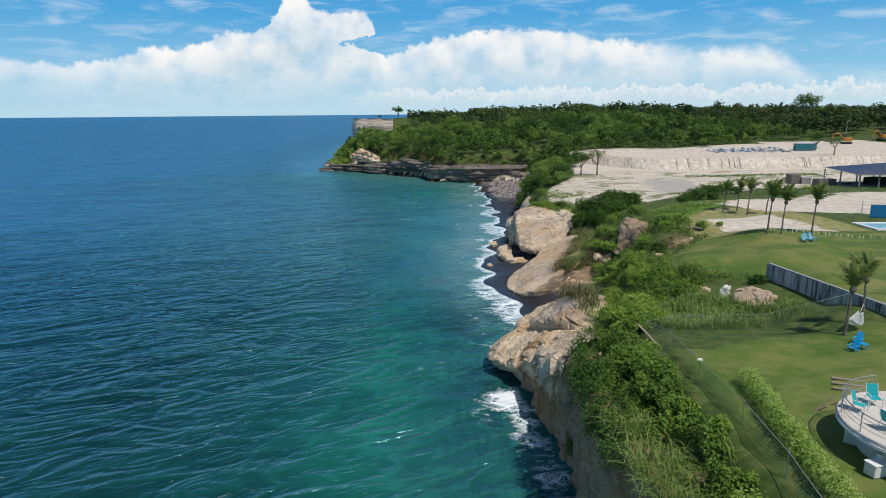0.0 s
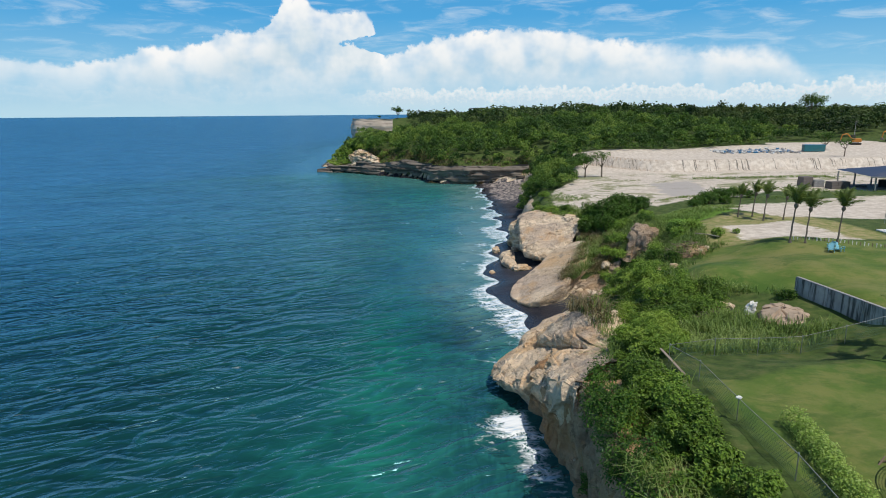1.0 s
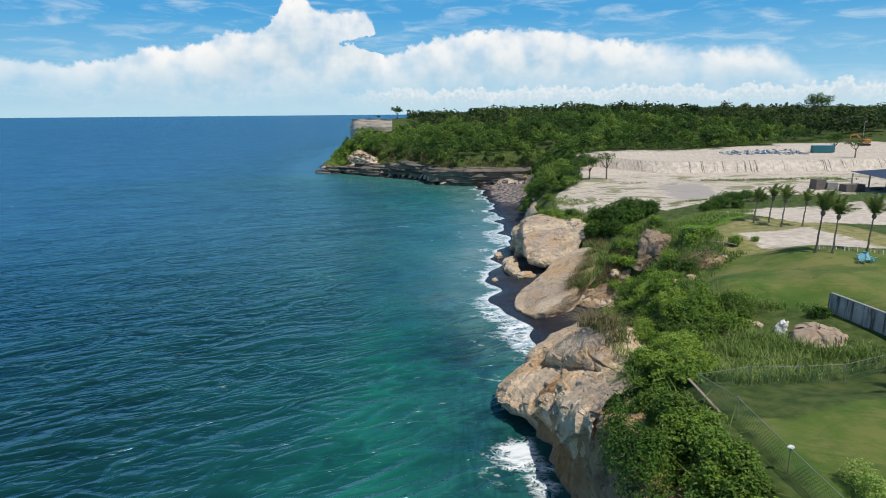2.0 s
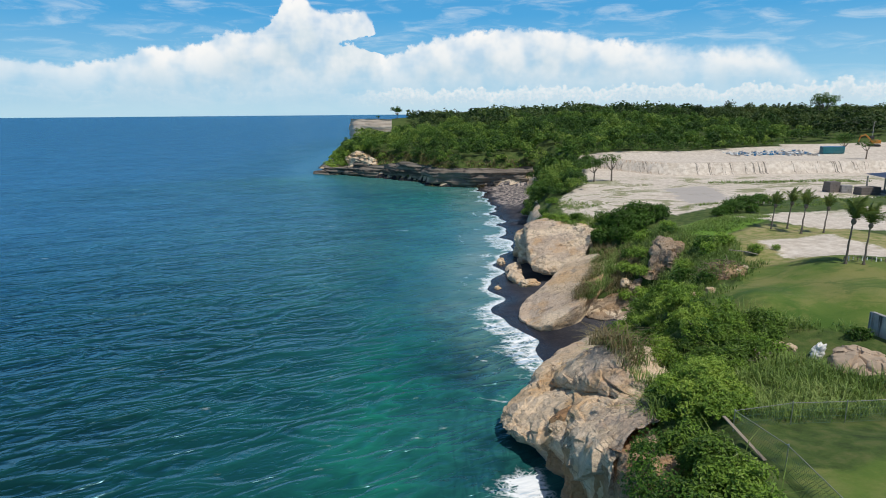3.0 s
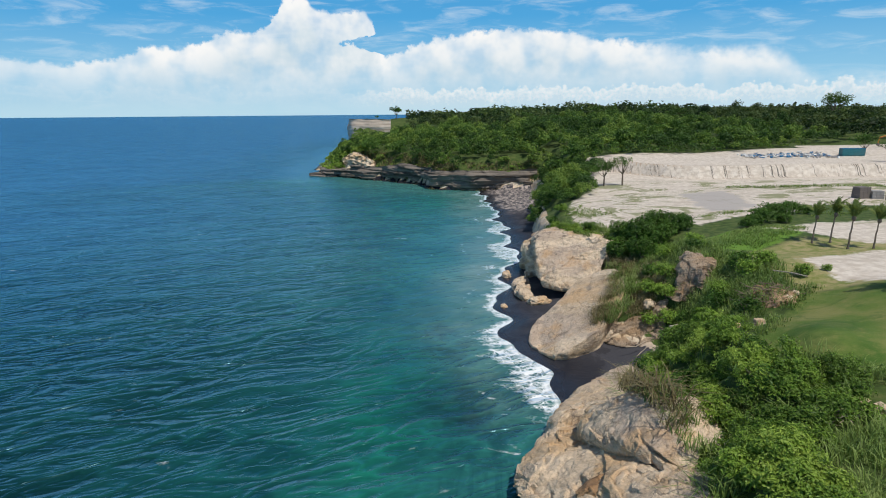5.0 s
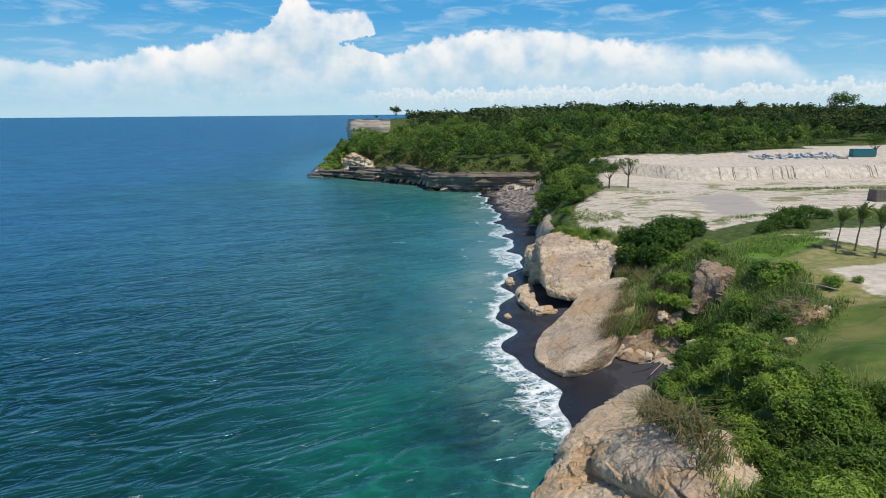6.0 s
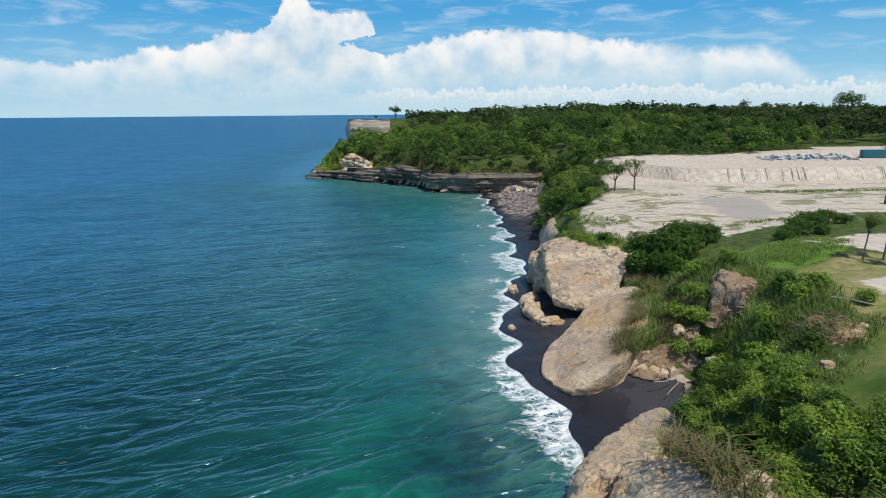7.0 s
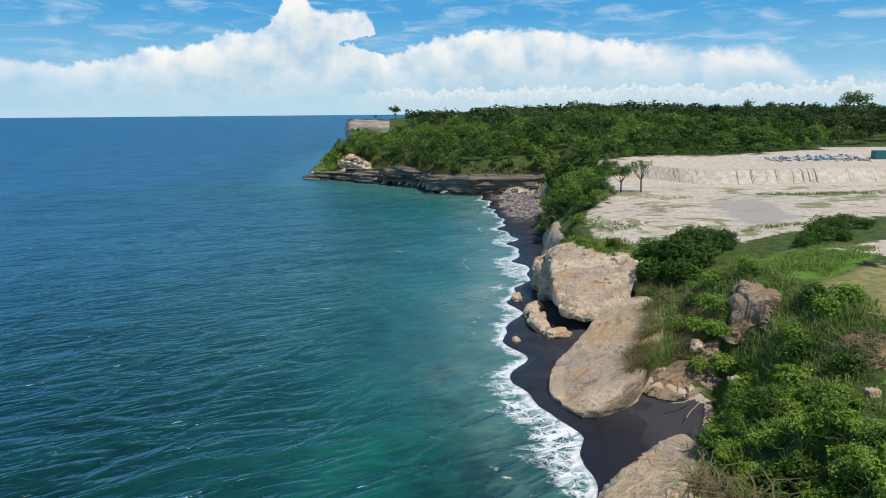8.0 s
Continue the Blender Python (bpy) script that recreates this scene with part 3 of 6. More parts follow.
def ground_z(x, y):
    z, d, dw, w1, bare = land(x, y, True)
    lawn = np.maximum(within(x, y, LAWN_NEAR), within(x, y, LAWN_FAR))
    chalk = np.max([within(x, y, q) for q in CHALKS], axis=0)
    rock = sm(d, -0.2, 0.2) * sm(d - bare, 1.0, -1.0)
    sand = ((d < 0.12) & (z < 1.7)).astype(float)
    return z, {"rock": rock, "lawn": np.clip(lawn, -4, 4), "chalk": np.clip(chalk, -6, 6), "sand": sand, "wet": sm(dw, 8.0, 1.5), "pebble": sm(y, 196, 215) * sm(dw, 2, 5), "bank": sm(x, 36, 48) * sm(np.abs(y - bank_line(x) - 1.2), 2.6, 1.4), "slab": np.clip(within(x, y, [(55, 165.5), (67.5, 171), (63.5, 146), (50, 139)]), -6, 6), "straw": np.clip(within(x, y, [(36, 84), (42, 82), (60, 83), (60, 104), (50, 108), (40, 103), (36, 96)]), -4, 4), "lush": np.clip(within(x, y, [(34, 113), (36, 104), (41, 103.5), (50, 109), (57, 117), (48, 119.5), (42, 117)]), -4, 4), "weedy": sm(y, 112, 128) * sm(y, 196, 185)}


gx = np.concatenate([grow(4.5, -90, 0.5, 1.12)[::-1][:-1], axis((4.5, 26.5, 0.3)), grow(26.5, 60, 0.35, 1.015)[1:], grow(60, 130, 0.8, 1.02)[1:], grow(130, 4600, 3, 1.1)[1:]])
gy = np.concatenate([grow(18, -400, 1.0, 1.15)[::-1][:-1], axis((18, 48, 0.5), (48, 134, 0.3)), grow(134, 340, 0.35, 1.012)[1:], grow(340, 4900, 2.5, 1.06)[1:]])
ground = sheet("ground", gx, gy, ground_z, GROUND)


def blob(x, y, cx, cy, rx, ry):
    return np.exp(-(((x - cx) / rx) ** 2 + ((y - cy) / ry) ** 2))


def sea_z(x, y):
    dw = from_water(x, y)
    wob = 2.2 * fbm(x, y, 0, 0.10, 4, seed=5)
    off = -dw + wob * sm(-dw, -1, 4)
    beach = sm(y, 76, 84) * sm(y, 258, 248)
    width = 3.3 + 1.2 * np.sin(y * 0.21) + 0.8 * np.sin(y * 0.083 + 1) + 2.6 * sm(np.abs(y - 91), 9, 2)
    foam = (0.72 + 0.30 * sm(np.abs(y - 90), 9, 3)) * sm(off, 0.72 * width + 2.0, 0.2 * width) * beach
    foam = foam * (0.55 + 0.45 * sm(fbm(x * 0.5, y, 0, 0.11, 3, 0.55, seed=8), -0.35, 0.35) + 0.2 * sm(np.abs(y - 90), 7, 3))
    rim = sm(np.abs(dw - 0.15), 0.55, 0.2) * beach
    foam = np.maximum(foam, 0.9 * blob(x, y, 6.8, 60, 1.6, 2.8) + 0.62 * blob(x, y, 8.0, 54, 1.8, 5) + 0.5 * blob(x, y, 8.9, 46, 2.0, 6) + 0.42 * blob(x, y, 4.2, 58, 2.5, 3))
    foam = np.maximum(foam, 0.5 * blob(x, y, 6.0, 75.5, 2.2, 2.0))
    line = np.abs(off - (width + 4.0 + 2 * np.sin(y * 0.13)))
    foam = np.maximum(foam, 0.42 * sm(line, 0.9, 0.2) * beach * sm(np.sin(y * 0.17), 0.2, 0.8))
    bar = blob(x, y, -6, 76, 5.5, 20) + 0.6 * blob(x, y, -8, 52, 6, 16) + 0.8 * blob(x, y, -2, 225, 26, 30)
    weed = blob(x, y, 1.5, 80, 6, 9) + 0.8 * blob(x, y, 0, 102, 5, 10) + 0.8 * blob(x, y, 5, 66, 4, 6) + 0.5 * blob(x, y, -10, 120, 9, 12)
    silt = sm(off, 17, 2) * beach * (0.2 + 0.8 * sm(y, 94, 116)) + 0.35 * blob(x, y, 5, 90, 3, 7)
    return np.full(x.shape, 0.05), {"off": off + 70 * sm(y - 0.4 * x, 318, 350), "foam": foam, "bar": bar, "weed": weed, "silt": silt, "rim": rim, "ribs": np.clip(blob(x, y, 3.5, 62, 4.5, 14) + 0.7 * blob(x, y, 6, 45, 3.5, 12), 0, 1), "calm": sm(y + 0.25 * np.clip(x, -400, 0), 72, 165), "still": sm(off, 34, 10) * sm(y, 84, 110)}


wx = np.concatenate([grow(-12, -4700, 1.0, 1.07)[::-1][:-1], axis((-12, 22, 0.5)), grow(22, 400, 4, 1.3)[1:]])
wy = np.concatenate([grow(20, -400, 1.0, 1.2)[::-1][:-1], axis((20, 170, 0.6)), grow(170, 4900, 1.0, 1.035)[1:]])
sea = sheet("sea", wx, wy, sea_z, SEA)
tagged(sea, "rippled blue to turquoise sea with white foam along the shore", "sea", kind="structure")

# ---------------------------------------------------------------- rocks


def cube_ball(n):
    """Unit directions and quads of a cube blown up to a ball."""
    q = np.tan(np.linspace(-1, 1, n + 1) * math.pi / 4)
    a, b = np.meshgrid(q, q)
    one = np.ones_like(a)
    pts, fcs, base = [], [], 0
    i = (np.arange(n)[:, None] * (n + 1) + np.arange(n)[None, :]).ravel()
    for v in ((one, a, b), (-one, b, a), (b, one, a), (a, -one, b), (a, b, one), (b, a, -one)):
        pts.append(np.stack([k.ravel() for k in v], 1))
        fcs.append(np.stack([i, i + 1, i + n + 2, i + n + 1], 1) + base)
        base += (n + 1) ** 2
    pts, fcs = np.concatenate(pts), np.concatenate(fcs)
    _, first, inv = np.unique(np.round(pts, 5), axis=0, return_index=True, return_inverse=True)
    pts, fcs = pts[first], inv.ravel()[fcs]
    return pts / np.linalg.norm(pts, axis=1)[:, None], fcs


def rock_body(name, center, radii, turn=0.0, tilt=(0, 0), square=3.0, amp=0.25, n=40, seed=0, mat=None, strata=0.15, under=None):
    """A weathered block: a squared ball, bent by noise, with ledges along its layers."""
    u, f = cube_ball(n)
    r = (np.abs(u) ** square).sum(1) ** (-1 / square)
    v = u * r[:, None] * np.array(radii)
    nn = fbm(v[:, 0] + seed * 7, v[:, 1], v[:, 2], 0.9 / max(radii[0], radii[1]) * 2, 5, 0.5, seed=seed)
    cr = np.abs(fbm(v[:, 0] + 3, v[:, 1] + seed * 3, v[:, 2], 1.6 / max(radii[0], radii[1]), 3, 0.5, seed=seed + 9))
    ledge = vnoise(v[:, 2] * 1.9 + 0.4 * nn, v[:, 0] * 0.12, v[:, 1] * 0.12, seed + 4)
    v = v * (1 + amp * nn - amp * 1.2 * sm(cr, 0.12, 0.0))[:, None]
    v[:, :2] *= (1 + strata * ledge)[:, None]
    m = Euler((radians(tilt[0]), radians(tilt[1]), radians(turn))).to_matrix()
    v = v @ np.array(m).T + np.array(center)
    if under is not None:
        v = under(v)
    return mesh_of(name, v, f, mat or ROCK)


def facets(x, y, z, size, seed):
    """Flat tilted cells, as broken rock has: a height in about -0.5..0.5 times the cell."""
    p = np.stack([x, y, z], -1) / size
    i0 = np.floor(p)
    best, val = np.full(x.shape, 9.0), np.zeros(x.shape)
    for dx in (-1, 0, 1):
        for dy in (-1, 0, 1):
            for dz in (-1, 0, 1):
                c = i0 + np.array([dx, dy, dz])
                k = (c[..., 0] * 127.1 + c[..., 1] * 311.7 + c[..., 2] * 74.7 + seed * 13.7)
                h = [np.modf(np.sin(k * m) * 43758.5453)[0] for m in (1.0, 1.37, 2.11, 0.73, 1.91, 2.63, 3.07)]
                q = p - c - np.stack([0.5 + 0.45 * h[0], 0.5 + 0.45 * h[1], 0.5 + 0.45 * h[2]], -1)
                d = (q ** 2).sum(-1)
                v = 0.5 * h[3] + 0.55 * (q[..., 0] * h[4] + q[..., 1] * h[5] + q[..., 2] * h[6])
                m = d < best
                best, val = np.where(m, d, best), np.where(m, v, val)
    return val * size


def crisp(ob, degrees=32):
    """Hard edges where the faces of a rock break."""
    ob.data.set_sharp_from_angle(angle=radians(degrees))
    return ob


def smooth_ring(pts, times=1):
    """Rounds a closed outline by cutting its corners."""
    q = np.array(pts, float)
    for _ in range(times):
        r = np.roll(q, -1, axis=0)
        q = np.stack([0.78 * q + 0.22 * r, 0.22 * q + 0.78 * r], 1).reshape(-1, 2)
    return q


def outcrop(name, outline, top, base=-0.4, lip=0.8, flare=None, amp=0.35, strata=0.35, seed=0, mat=None, rough=0.25, hub=None, sides=230, cut=1.0, ragged=1.0):
    """A rock mass over an outline: a weathered top whose height top(x, y) gives, a rounded lip and a layered side.
    flare(v, x, y): how far the side stands out (+) or is hollowed (-) at v, from 0 at the lip to 1 at the foot."""
    ring = smooth_ring(outline)
    seg = np.hypot(*(np.roll(ring, -1, 0) - ring).T)
    s0 = np.concatenate([[0], np.cumsum(seg)])
    s = np.linspace(0, s0[-1], sides, endpoint=False)
    rx, ry = np.interp(s, s0, np.append(ring[:, 0], ring[0, 0])), np.interp(s, s0, np.append(ring[:, 1], ring[0, 1]))
    jag = 0.55 * ragged
    rx, ry = rx + jag * fbm(rx, ry, seed, 0.45, 4, 0.6, seed=seed + 2), ry + jag * fbm(rx, ry, seed + 9, 0.45, 4, 0.6, seed=seed + 6)
    tx, ty = np.roll(rx, -1) - np.roll(rx, 1), np.roll(ry, -1) - np.roll(ry, 1)
    ln = np.hypot(tx, ty)
    nx, ny = ty / ln, -tx / ln
    area = np.sum(rx * np.roll(ry, -1) - np.roll(rx, -1) * ry)
    nx, ny = nx * np.sign(area), ny * np.sign(area)
    cx, cy = hub or (rx.mean(), ry.mean())
    rows = []
    for t in np.linspace(0.0005, 1, 42):
        x, y = cx + (rx - cx) * t, cy + (ry - cy) * t
        rows.append((x, y, top(x, y) - lip * t ** 14 + 0 * x, np.zeros_like(x)))
    ex, ey, ez, _ = rows[-1]
    for v in np.linspace(0, 1, 32)[1:]:
        o = flare(v, ex, ey) if flare else 0.3 * math.sin(v * math.pi)
        rows.append((ex + nx * o, ey + ny * o, ez + (base - ez) * v, np.full_like(ex, 1.0)))
    X, Y, Z, side = [np.array([r[i] for r in rows]) for i in range(4)]
    big = fbm(X, Y, Z, 0.16, 3, 0.5, seed=seed)
    dip = Z + 1.1 * big + 0.08 * X
    ledge = vnoise(dip * 0.9, X * 0.07, Y * 0.07, seed + 3) + 0.6 * vnoise(dip * 2.6, X * 0.15, Y * 0.15, seed + 5)
    keep = sm(np.concatenate([np.linspace(0, 1, 42), np.ones(len(rows) - 42)]), 0.35, 0.9)[:, None]
    push = strata * ledge * np.maximum(side, sm(np.linspace(0, 1, len(rows)), 0.35, 0.55)[:, None]) + amp * fbm(X, Y, Z, 0.5, 4, 0.5, seed=seed + 7)
    crack = sm(np.abs(fbm(X, Y, Z, 0.28, 2, 0.4, seed=seed + 11)), 0.06, 0.0)
    push = keep * (push - 0.5 * amp * crack)
    X2, Y2 = X + nx[None, :] * push, Y + ny[None, :] * push
    fac = facets(X + 0.5 * big, Y + 0.5 * big, Z * 1.4, 2.6, seed) * 0.30 + facets(X, Y, Z * 1.5, 1.0, seed + 1) * 0.28
    nudge = keep * fac * cut * (0.35 + 0.65 * side)
    X2, Y2 = X2 + nx[None, :] * nudge, Y2 + ny[None, :] * nudge
    Z2 = Z + (1 - side) * (rough * fbm(X, Y, 0, 0.35, 5, 0.5, seed=seed + 13) - 0.9 * rough * crack + 0.6 * cut * fac)
    n, k = sides, len(rows)
    i, j = np.meshgrid(np.arange(n), np.arange(k - 1))
    a, b = (j * n + i).ravel(), (j * n + (i + 1) % n).ravel()
    f = np.stack([a, a + n, b + n, b], 1) if area > 0 else np.stack([a, b, b + n, a + n], 1)
    return crisp(mesh_of(name, np.stack([X2.ravel(), Y2.ravel(), Z2.ravel()], 1), f, mat or ROCK))


def unit(v):
    return v / np.maximum(np.linalg.norm(v, axis=-1, keepdims=True), 1e-9)


def spline(pts, n):
    """n points along a smooth curve through pts (the last axis holds the coordinates)."""
    q = np.asarray(pts, float)
    flat_ = q.reshape(len(q), -1)
    t = np.concatenate([[0], np.cumsum(np.linalg.norm(np.diff(flat_, axis=0), axis=1) ** 0.7)])
    tan = np.gradient(flat_, t, axis=0) * 0.85
    u = np.linspace(0, t[-1], n)
    k = np.clip(np.searchsorted(t, u, side="right") - 1, 0, len(q) - 2)
    h = (t[k + 1] - t[k])[:, None]
    w_ = ((u - t[k])[:, None]) / h
    out = (2 * w_ ** 3 - 3 * w_ ** 2 + 1) * flat_[k] + (w_ ** 3 - 2 * w_ ** 2 + w_) * h * tan[k] + (3 * w_ ** 2 - 2 * w_ ** 3) * flat_[k + 1] + (w_ ** 3 - w_ ** 2) * h * tan[k + 1]
    return out.reshape((n,) + q.shape[1:])


def worn_face(name, curves, mat, seed, na=230, nd=150, swell=0.5, strata=0.09, chips=0.2, dip=(0.1, 0.06)):
    """Wave-worn rock lofted from a few level curves, top to foot: rounded swells parted by sharp creases, thin hard layers and chipped facets."""
    g_ = spline(np.stack([spline(c, na) for c in curves]), nd)
    du, dv = np.gradient(g_, axis=1), np.gradient(g_, axis=0)
    nr = unit(np.cross(du, dv))
    if (nr @ np.array([-0.5, -0.4, 0.75])).mean() < 0:
        nr = -nr
    X, Y, Z = g_[..., 0], g_[..., 1], g_[..., 2]
    wx_, wy_ = X + 0.7 * fbm(X, Y, Z, 0.3, 2, seed=seed + 20), Y + 0.7 * fbm(X, Y, Z + 9, 0.3, 2, seed=seed + 21)
    steep = sm(1 - np.abs(nr[..., 2]), 0.2, 0.6)
    bed = Z + dip[0] * X + dip[1] * Y + 0.5 * fbm(X, Y, Z, 0.12, 2, seed=seed + 1)
    big = np.abs(fbm(wx_, wy_, bed * 1.3, 0.21, 2, 0.45, seed=seed))
    mid = np.abs(fbm(wx_, wy_, bed * 1.6, 0.62, 2, 0.5, seed=seed + 2))
    ledge = sm(vnoise(bed * 1.5, X * 0.06, Y * 0.06, seed + 3), -0.25, 0.25) + 0.45 * vnoise(bed * 4.3, X * 0.12, Y * 0.12, seed + 4)
    fac = facets(wx_, wy_, bed * 1.5, 1.5, seed + 5)
    plane = facets(wx_ * 0.9, wy_ * 0.9, bed * 1.1, 4.2, seed + 9) * 0.26 + facets(X, Y, bed * 1.3, 2.2, seed + 10) * 0.14
    d = swell * 0.5 * (big - 0.35) + 0.14 * swell * mid + chips * 2.6 * (0.55 + 0.45 * steep) * plane + steep * strata * ledge * sm(vnoise(X * 0.22, Y * 0.22, Z * 0.3, seed + 6), -0.4, 0.3) + chips * fac * sm(vnoise(X * 0.3, Y * 0.3, Z * 0.3, seed + 7), -0.2, 0.4) + 0.09 * fbm(X, Y, Z, 1.1, 5, 0.6, seed=seed + 8)
    notch = sm(np.abs(vnoise(bed * 0.42, X * 0.03, Y * 0.03, seed + 12)), 0.10, 0.0) * sm(vnoise(X * 0.16, Y * 0.16, Z * 0.2, seed + 13), -0.35, 0.15)
    p_ = g_ + nr * (d - 0.4 * steep * notch)[..., None]
    i, j = np.meshgrid(np.arange(na - 1), np.arange(nd - 1))
    a = (j * na + i).ravel()
    f = np.stack([a, a + na, a + na + 1, a + 1], 1)
    return crisp(mesh_of(name, p_.reshape(-1, 3), f, mat))


def undercut(v, x, y):
    return 0.5 * math.sin(v * 2.6) - 1.5 * float(sm(np.array(v), 0.62, 0.85))


tagged(worn_face("cliff_rock", [[(22, 142, 8.0), (22.5, 134, 8.8), (24.5, 130, 8.9), (27.5, 127, 9.0), (30, 123, 8.8)],
                                [(16.8, 139, 6.8), (17.6, 131.5, 8.7), (20.3, 128.4, 9.0), (23.2, 125.6, 9.0), (26.8, 122.0, 9.2)],
                                [(17.2, 136, 5.4), (15.4, 126.8, 7.2), (17.8, 125.0, 7.0), (21.4, 122.6, 6.9), (25.4, 119.6, 7.0)],
                                [(18.4, 133, 3.0), (15.7, 121.8, 4.2), (17.2, 119.6, 4.1), (20.2, 118.0, 4.2), (24.0, 116.6, 5.2)],
                                [(18.4, 131, 1.6), (16.1, 119.8, 2.6), (18.0, 117.6, 2.5), (20.6, 116.5, 2.8), (23.4, 115.8, 4.4)],
                                [(19, 130.5, 0.8), (17.6, 121.8, 2.0), (19.0, 120.3, 2.0), (21.2, 119.0, 2.3), (24.0, 117.4, 3.6)],
                                [(19.2, 130, -0.3), (18.3, 123.8, -0.3), (19.6, 122.5, -0.3), (21.8, 121.5, -0.3), (24.6, 119.5, -0.3)]], ROCK, 3, swell=0.45, dip=(-0.22, 0.1)),
       "banded tan bluff overhanging a dark sea cave", "cliff", kind="structure")
tagged(outcrop("slab_rock", [(13.7, 93.6), (11.1, 98.4), (11.2, 103.1), (12.4, 106.2), (15.9, 110.8), (19.6, 115.7), (22.4, 117.6), (25.4, 116.6), (26.4, 110), (23.6, 103), (20.6, 98.4), (19.2, 96.4)],
               lambda x, y: 0.85 + 0.52 * np.clip(0.86 * (x - 12.2) - 0.2 * (y - 95), -1, 30) + 0.085 * (y - 95), -0.3, 0.16, lambda v, x, y: 0.1 * math.sin(v * 3) - 0.7 * v * v, 0.05, 0.12, 17, rough=0.1, cut=0.16, ragged=0.3),
       "smooth pale tan rock slab sloping onto black sand", "rock slab", kind="structure")
tagged(outcrop("ledge_rock", [(19.6, 99.5), (20.6, 97.4), (24, 96.2), (27, 97), (29, 101), (27, 105), (22.5, 104)], lambda x, y: np.minimum(1.8 + 0.5 * (x - 20), land(x, y)[0] + 0.5), 0.2, 0.3,
               lambda v, x, y: -0.9 * v, 0.25, 0.3, 19, GREY_ROCK), "broken tan rock ledge above the black sand", "rock ledge", kind="structure")
tagged(worn_face("cliff_rock", [[(14.2, 79, 1.8), (13.2, 74, 3.0), (12.8, 70.5, 3.8), (13.8, 66, 5.4), (15.6, 60, 8.0), (16, 55, 9.2)],
                                [(11.6, 77.5, 1.6), (10.2, 72.6, 2.9), (10.0, 69.5, 3.7), (11.8, 64.8, 5.6), (13.4, 58.8, 7.9), (14, 53.5, 9.2)],
                                [(10, 77.5, 1.3), (8.2, 72, 2.6), (7.2, 68.4, 2.9), (9.2, 63.6, 4.2), (11.4, 57.4, 7.2), (12, 52, 8.8)],
                                [(9.2, 77, 0.8), (6.2, 71.2, 1.6), (5.2, 66.8, 1.7), (8.4, 61.6, 2.9), (10.0, 55.4, 6.2), (10.6, 50, 7.8)],
                                [(9.4, 76.6, 0.1), (6.9, 71.0, 0.5), (6.6, 66.8, 0.6), (9.2, 61.4, 1.4), (10.2, 55.2, 3.0), (10.8, 49.5, 4.0)],
                                [(10.4, 76, -0.6), (8.8, 71, -0.6), (8.8, 67, -0.6), (10, 61.4, -0.6), (10.6, 55, -0.6), (11, 49.5, -0.6)]], ROCK, 23, swell=0.6, chips=0.3),
       "weathered tan sandstone shelf undercut by the sea", "cliff", kind="structure")
tagged(worn_face("cliff_rock", [[(15.5, 80, 2.2), (16.8, 76, 4.6), (18, 70, 8.0), (19, 66, 8.6), (18.5, 60.5, 7.0)],
                                [(13.0, 76, 3.8), (13.5, 73.2, 5.6), (14.8, 70, 8.0), (16.2, 66, 9.3), (16.9, 62.0, 8.2)],
                                [(11.3, 72.8, 4.4), (11.7, 70.4, 5.9), (13.2, 67.2, 7.8), (14.8, 63.6, 8.9), (16.0, 60.6, 8.0)],
                                [(10.8, 71.4, 3.9), (10.9, 69.0, 5.0), (12.1, 65.6, 6.6), (13.6, 62.2, 7.8), (15.4, 59.4, 7.6)],
                                [(10.9, 71.6, 3.2), (11.1, 69.2, 4.2), (12.4, 65.6, 5.7), (13.7, 62.0, 7.0), (15.4, 59.2, 7.2)],
                                [(12.5, 73, 2.4), (12.9, 70.5, 3.2), (14, 67, 4.6), (15.2, 63.6, 6.2), (16.6, 60, 7.6)]], ROCK, 27, swell=0.45, chips=0.16),
       "rounded tan sandstone block on the jutting sea cliff", "cliff", kind="structure")
PROMONTORY = [([(9.0, 76.4), (12, 75.8), (18, 78), (21, 84), (18.8, 87.2), (14.8, 84.8), (11.8, 82.4)], lambda x, y: 2.9 + 0.22 * (x - 12) - 0.16 * (y - 79), undercut, 0.4, 29),
              ([(9.2, 63), (9.6, 58.5), (10.2, 54), (13, 52.5), (16, 56), (15.5, 62), (12.5, 64.8)], lambda x, y: 6.8 + 0.3 * (x - 11) - 0.2 * (y - 56), lambda v, x, y: 0.3 * v, 0.4, 33),
              ([(10.3, 54.5), (10.7, 49), (11.0, 43), (11.1, 37), (14, 36), (16, 44), (15, 53)], lambda x, y: 10.4 - 0.45 * np.clip(y - 47, 0, 9) + 0 * x, lambda v, x, y: 0.15 + 0.3 * v, 0.3, 37),
              ([(11.0, 40), (10.9, 32), (10.7, 22), (10.6, 4), (10.5, -30), (14, -30), (16, 24), (15, 38)], lambda x, y: 11.0 + 0 * y, lambda v, x, y: 0.15 + 0.3 * v, 0.3, 39)]
for k, (pts, tp, fl, am, sd) in enumerate(PROMONTORY):
    tagged(outcrop("cliff_rock", pts, tp, -0.5, 0.6, fl, am * 0.7, 0.24, sd, BROWN_ROCK if k > 0 else ROCK, rough=0.16, cut=0.3), "weathered tan sandstone of the jutting sea cliff", "cliff", kind="structure")
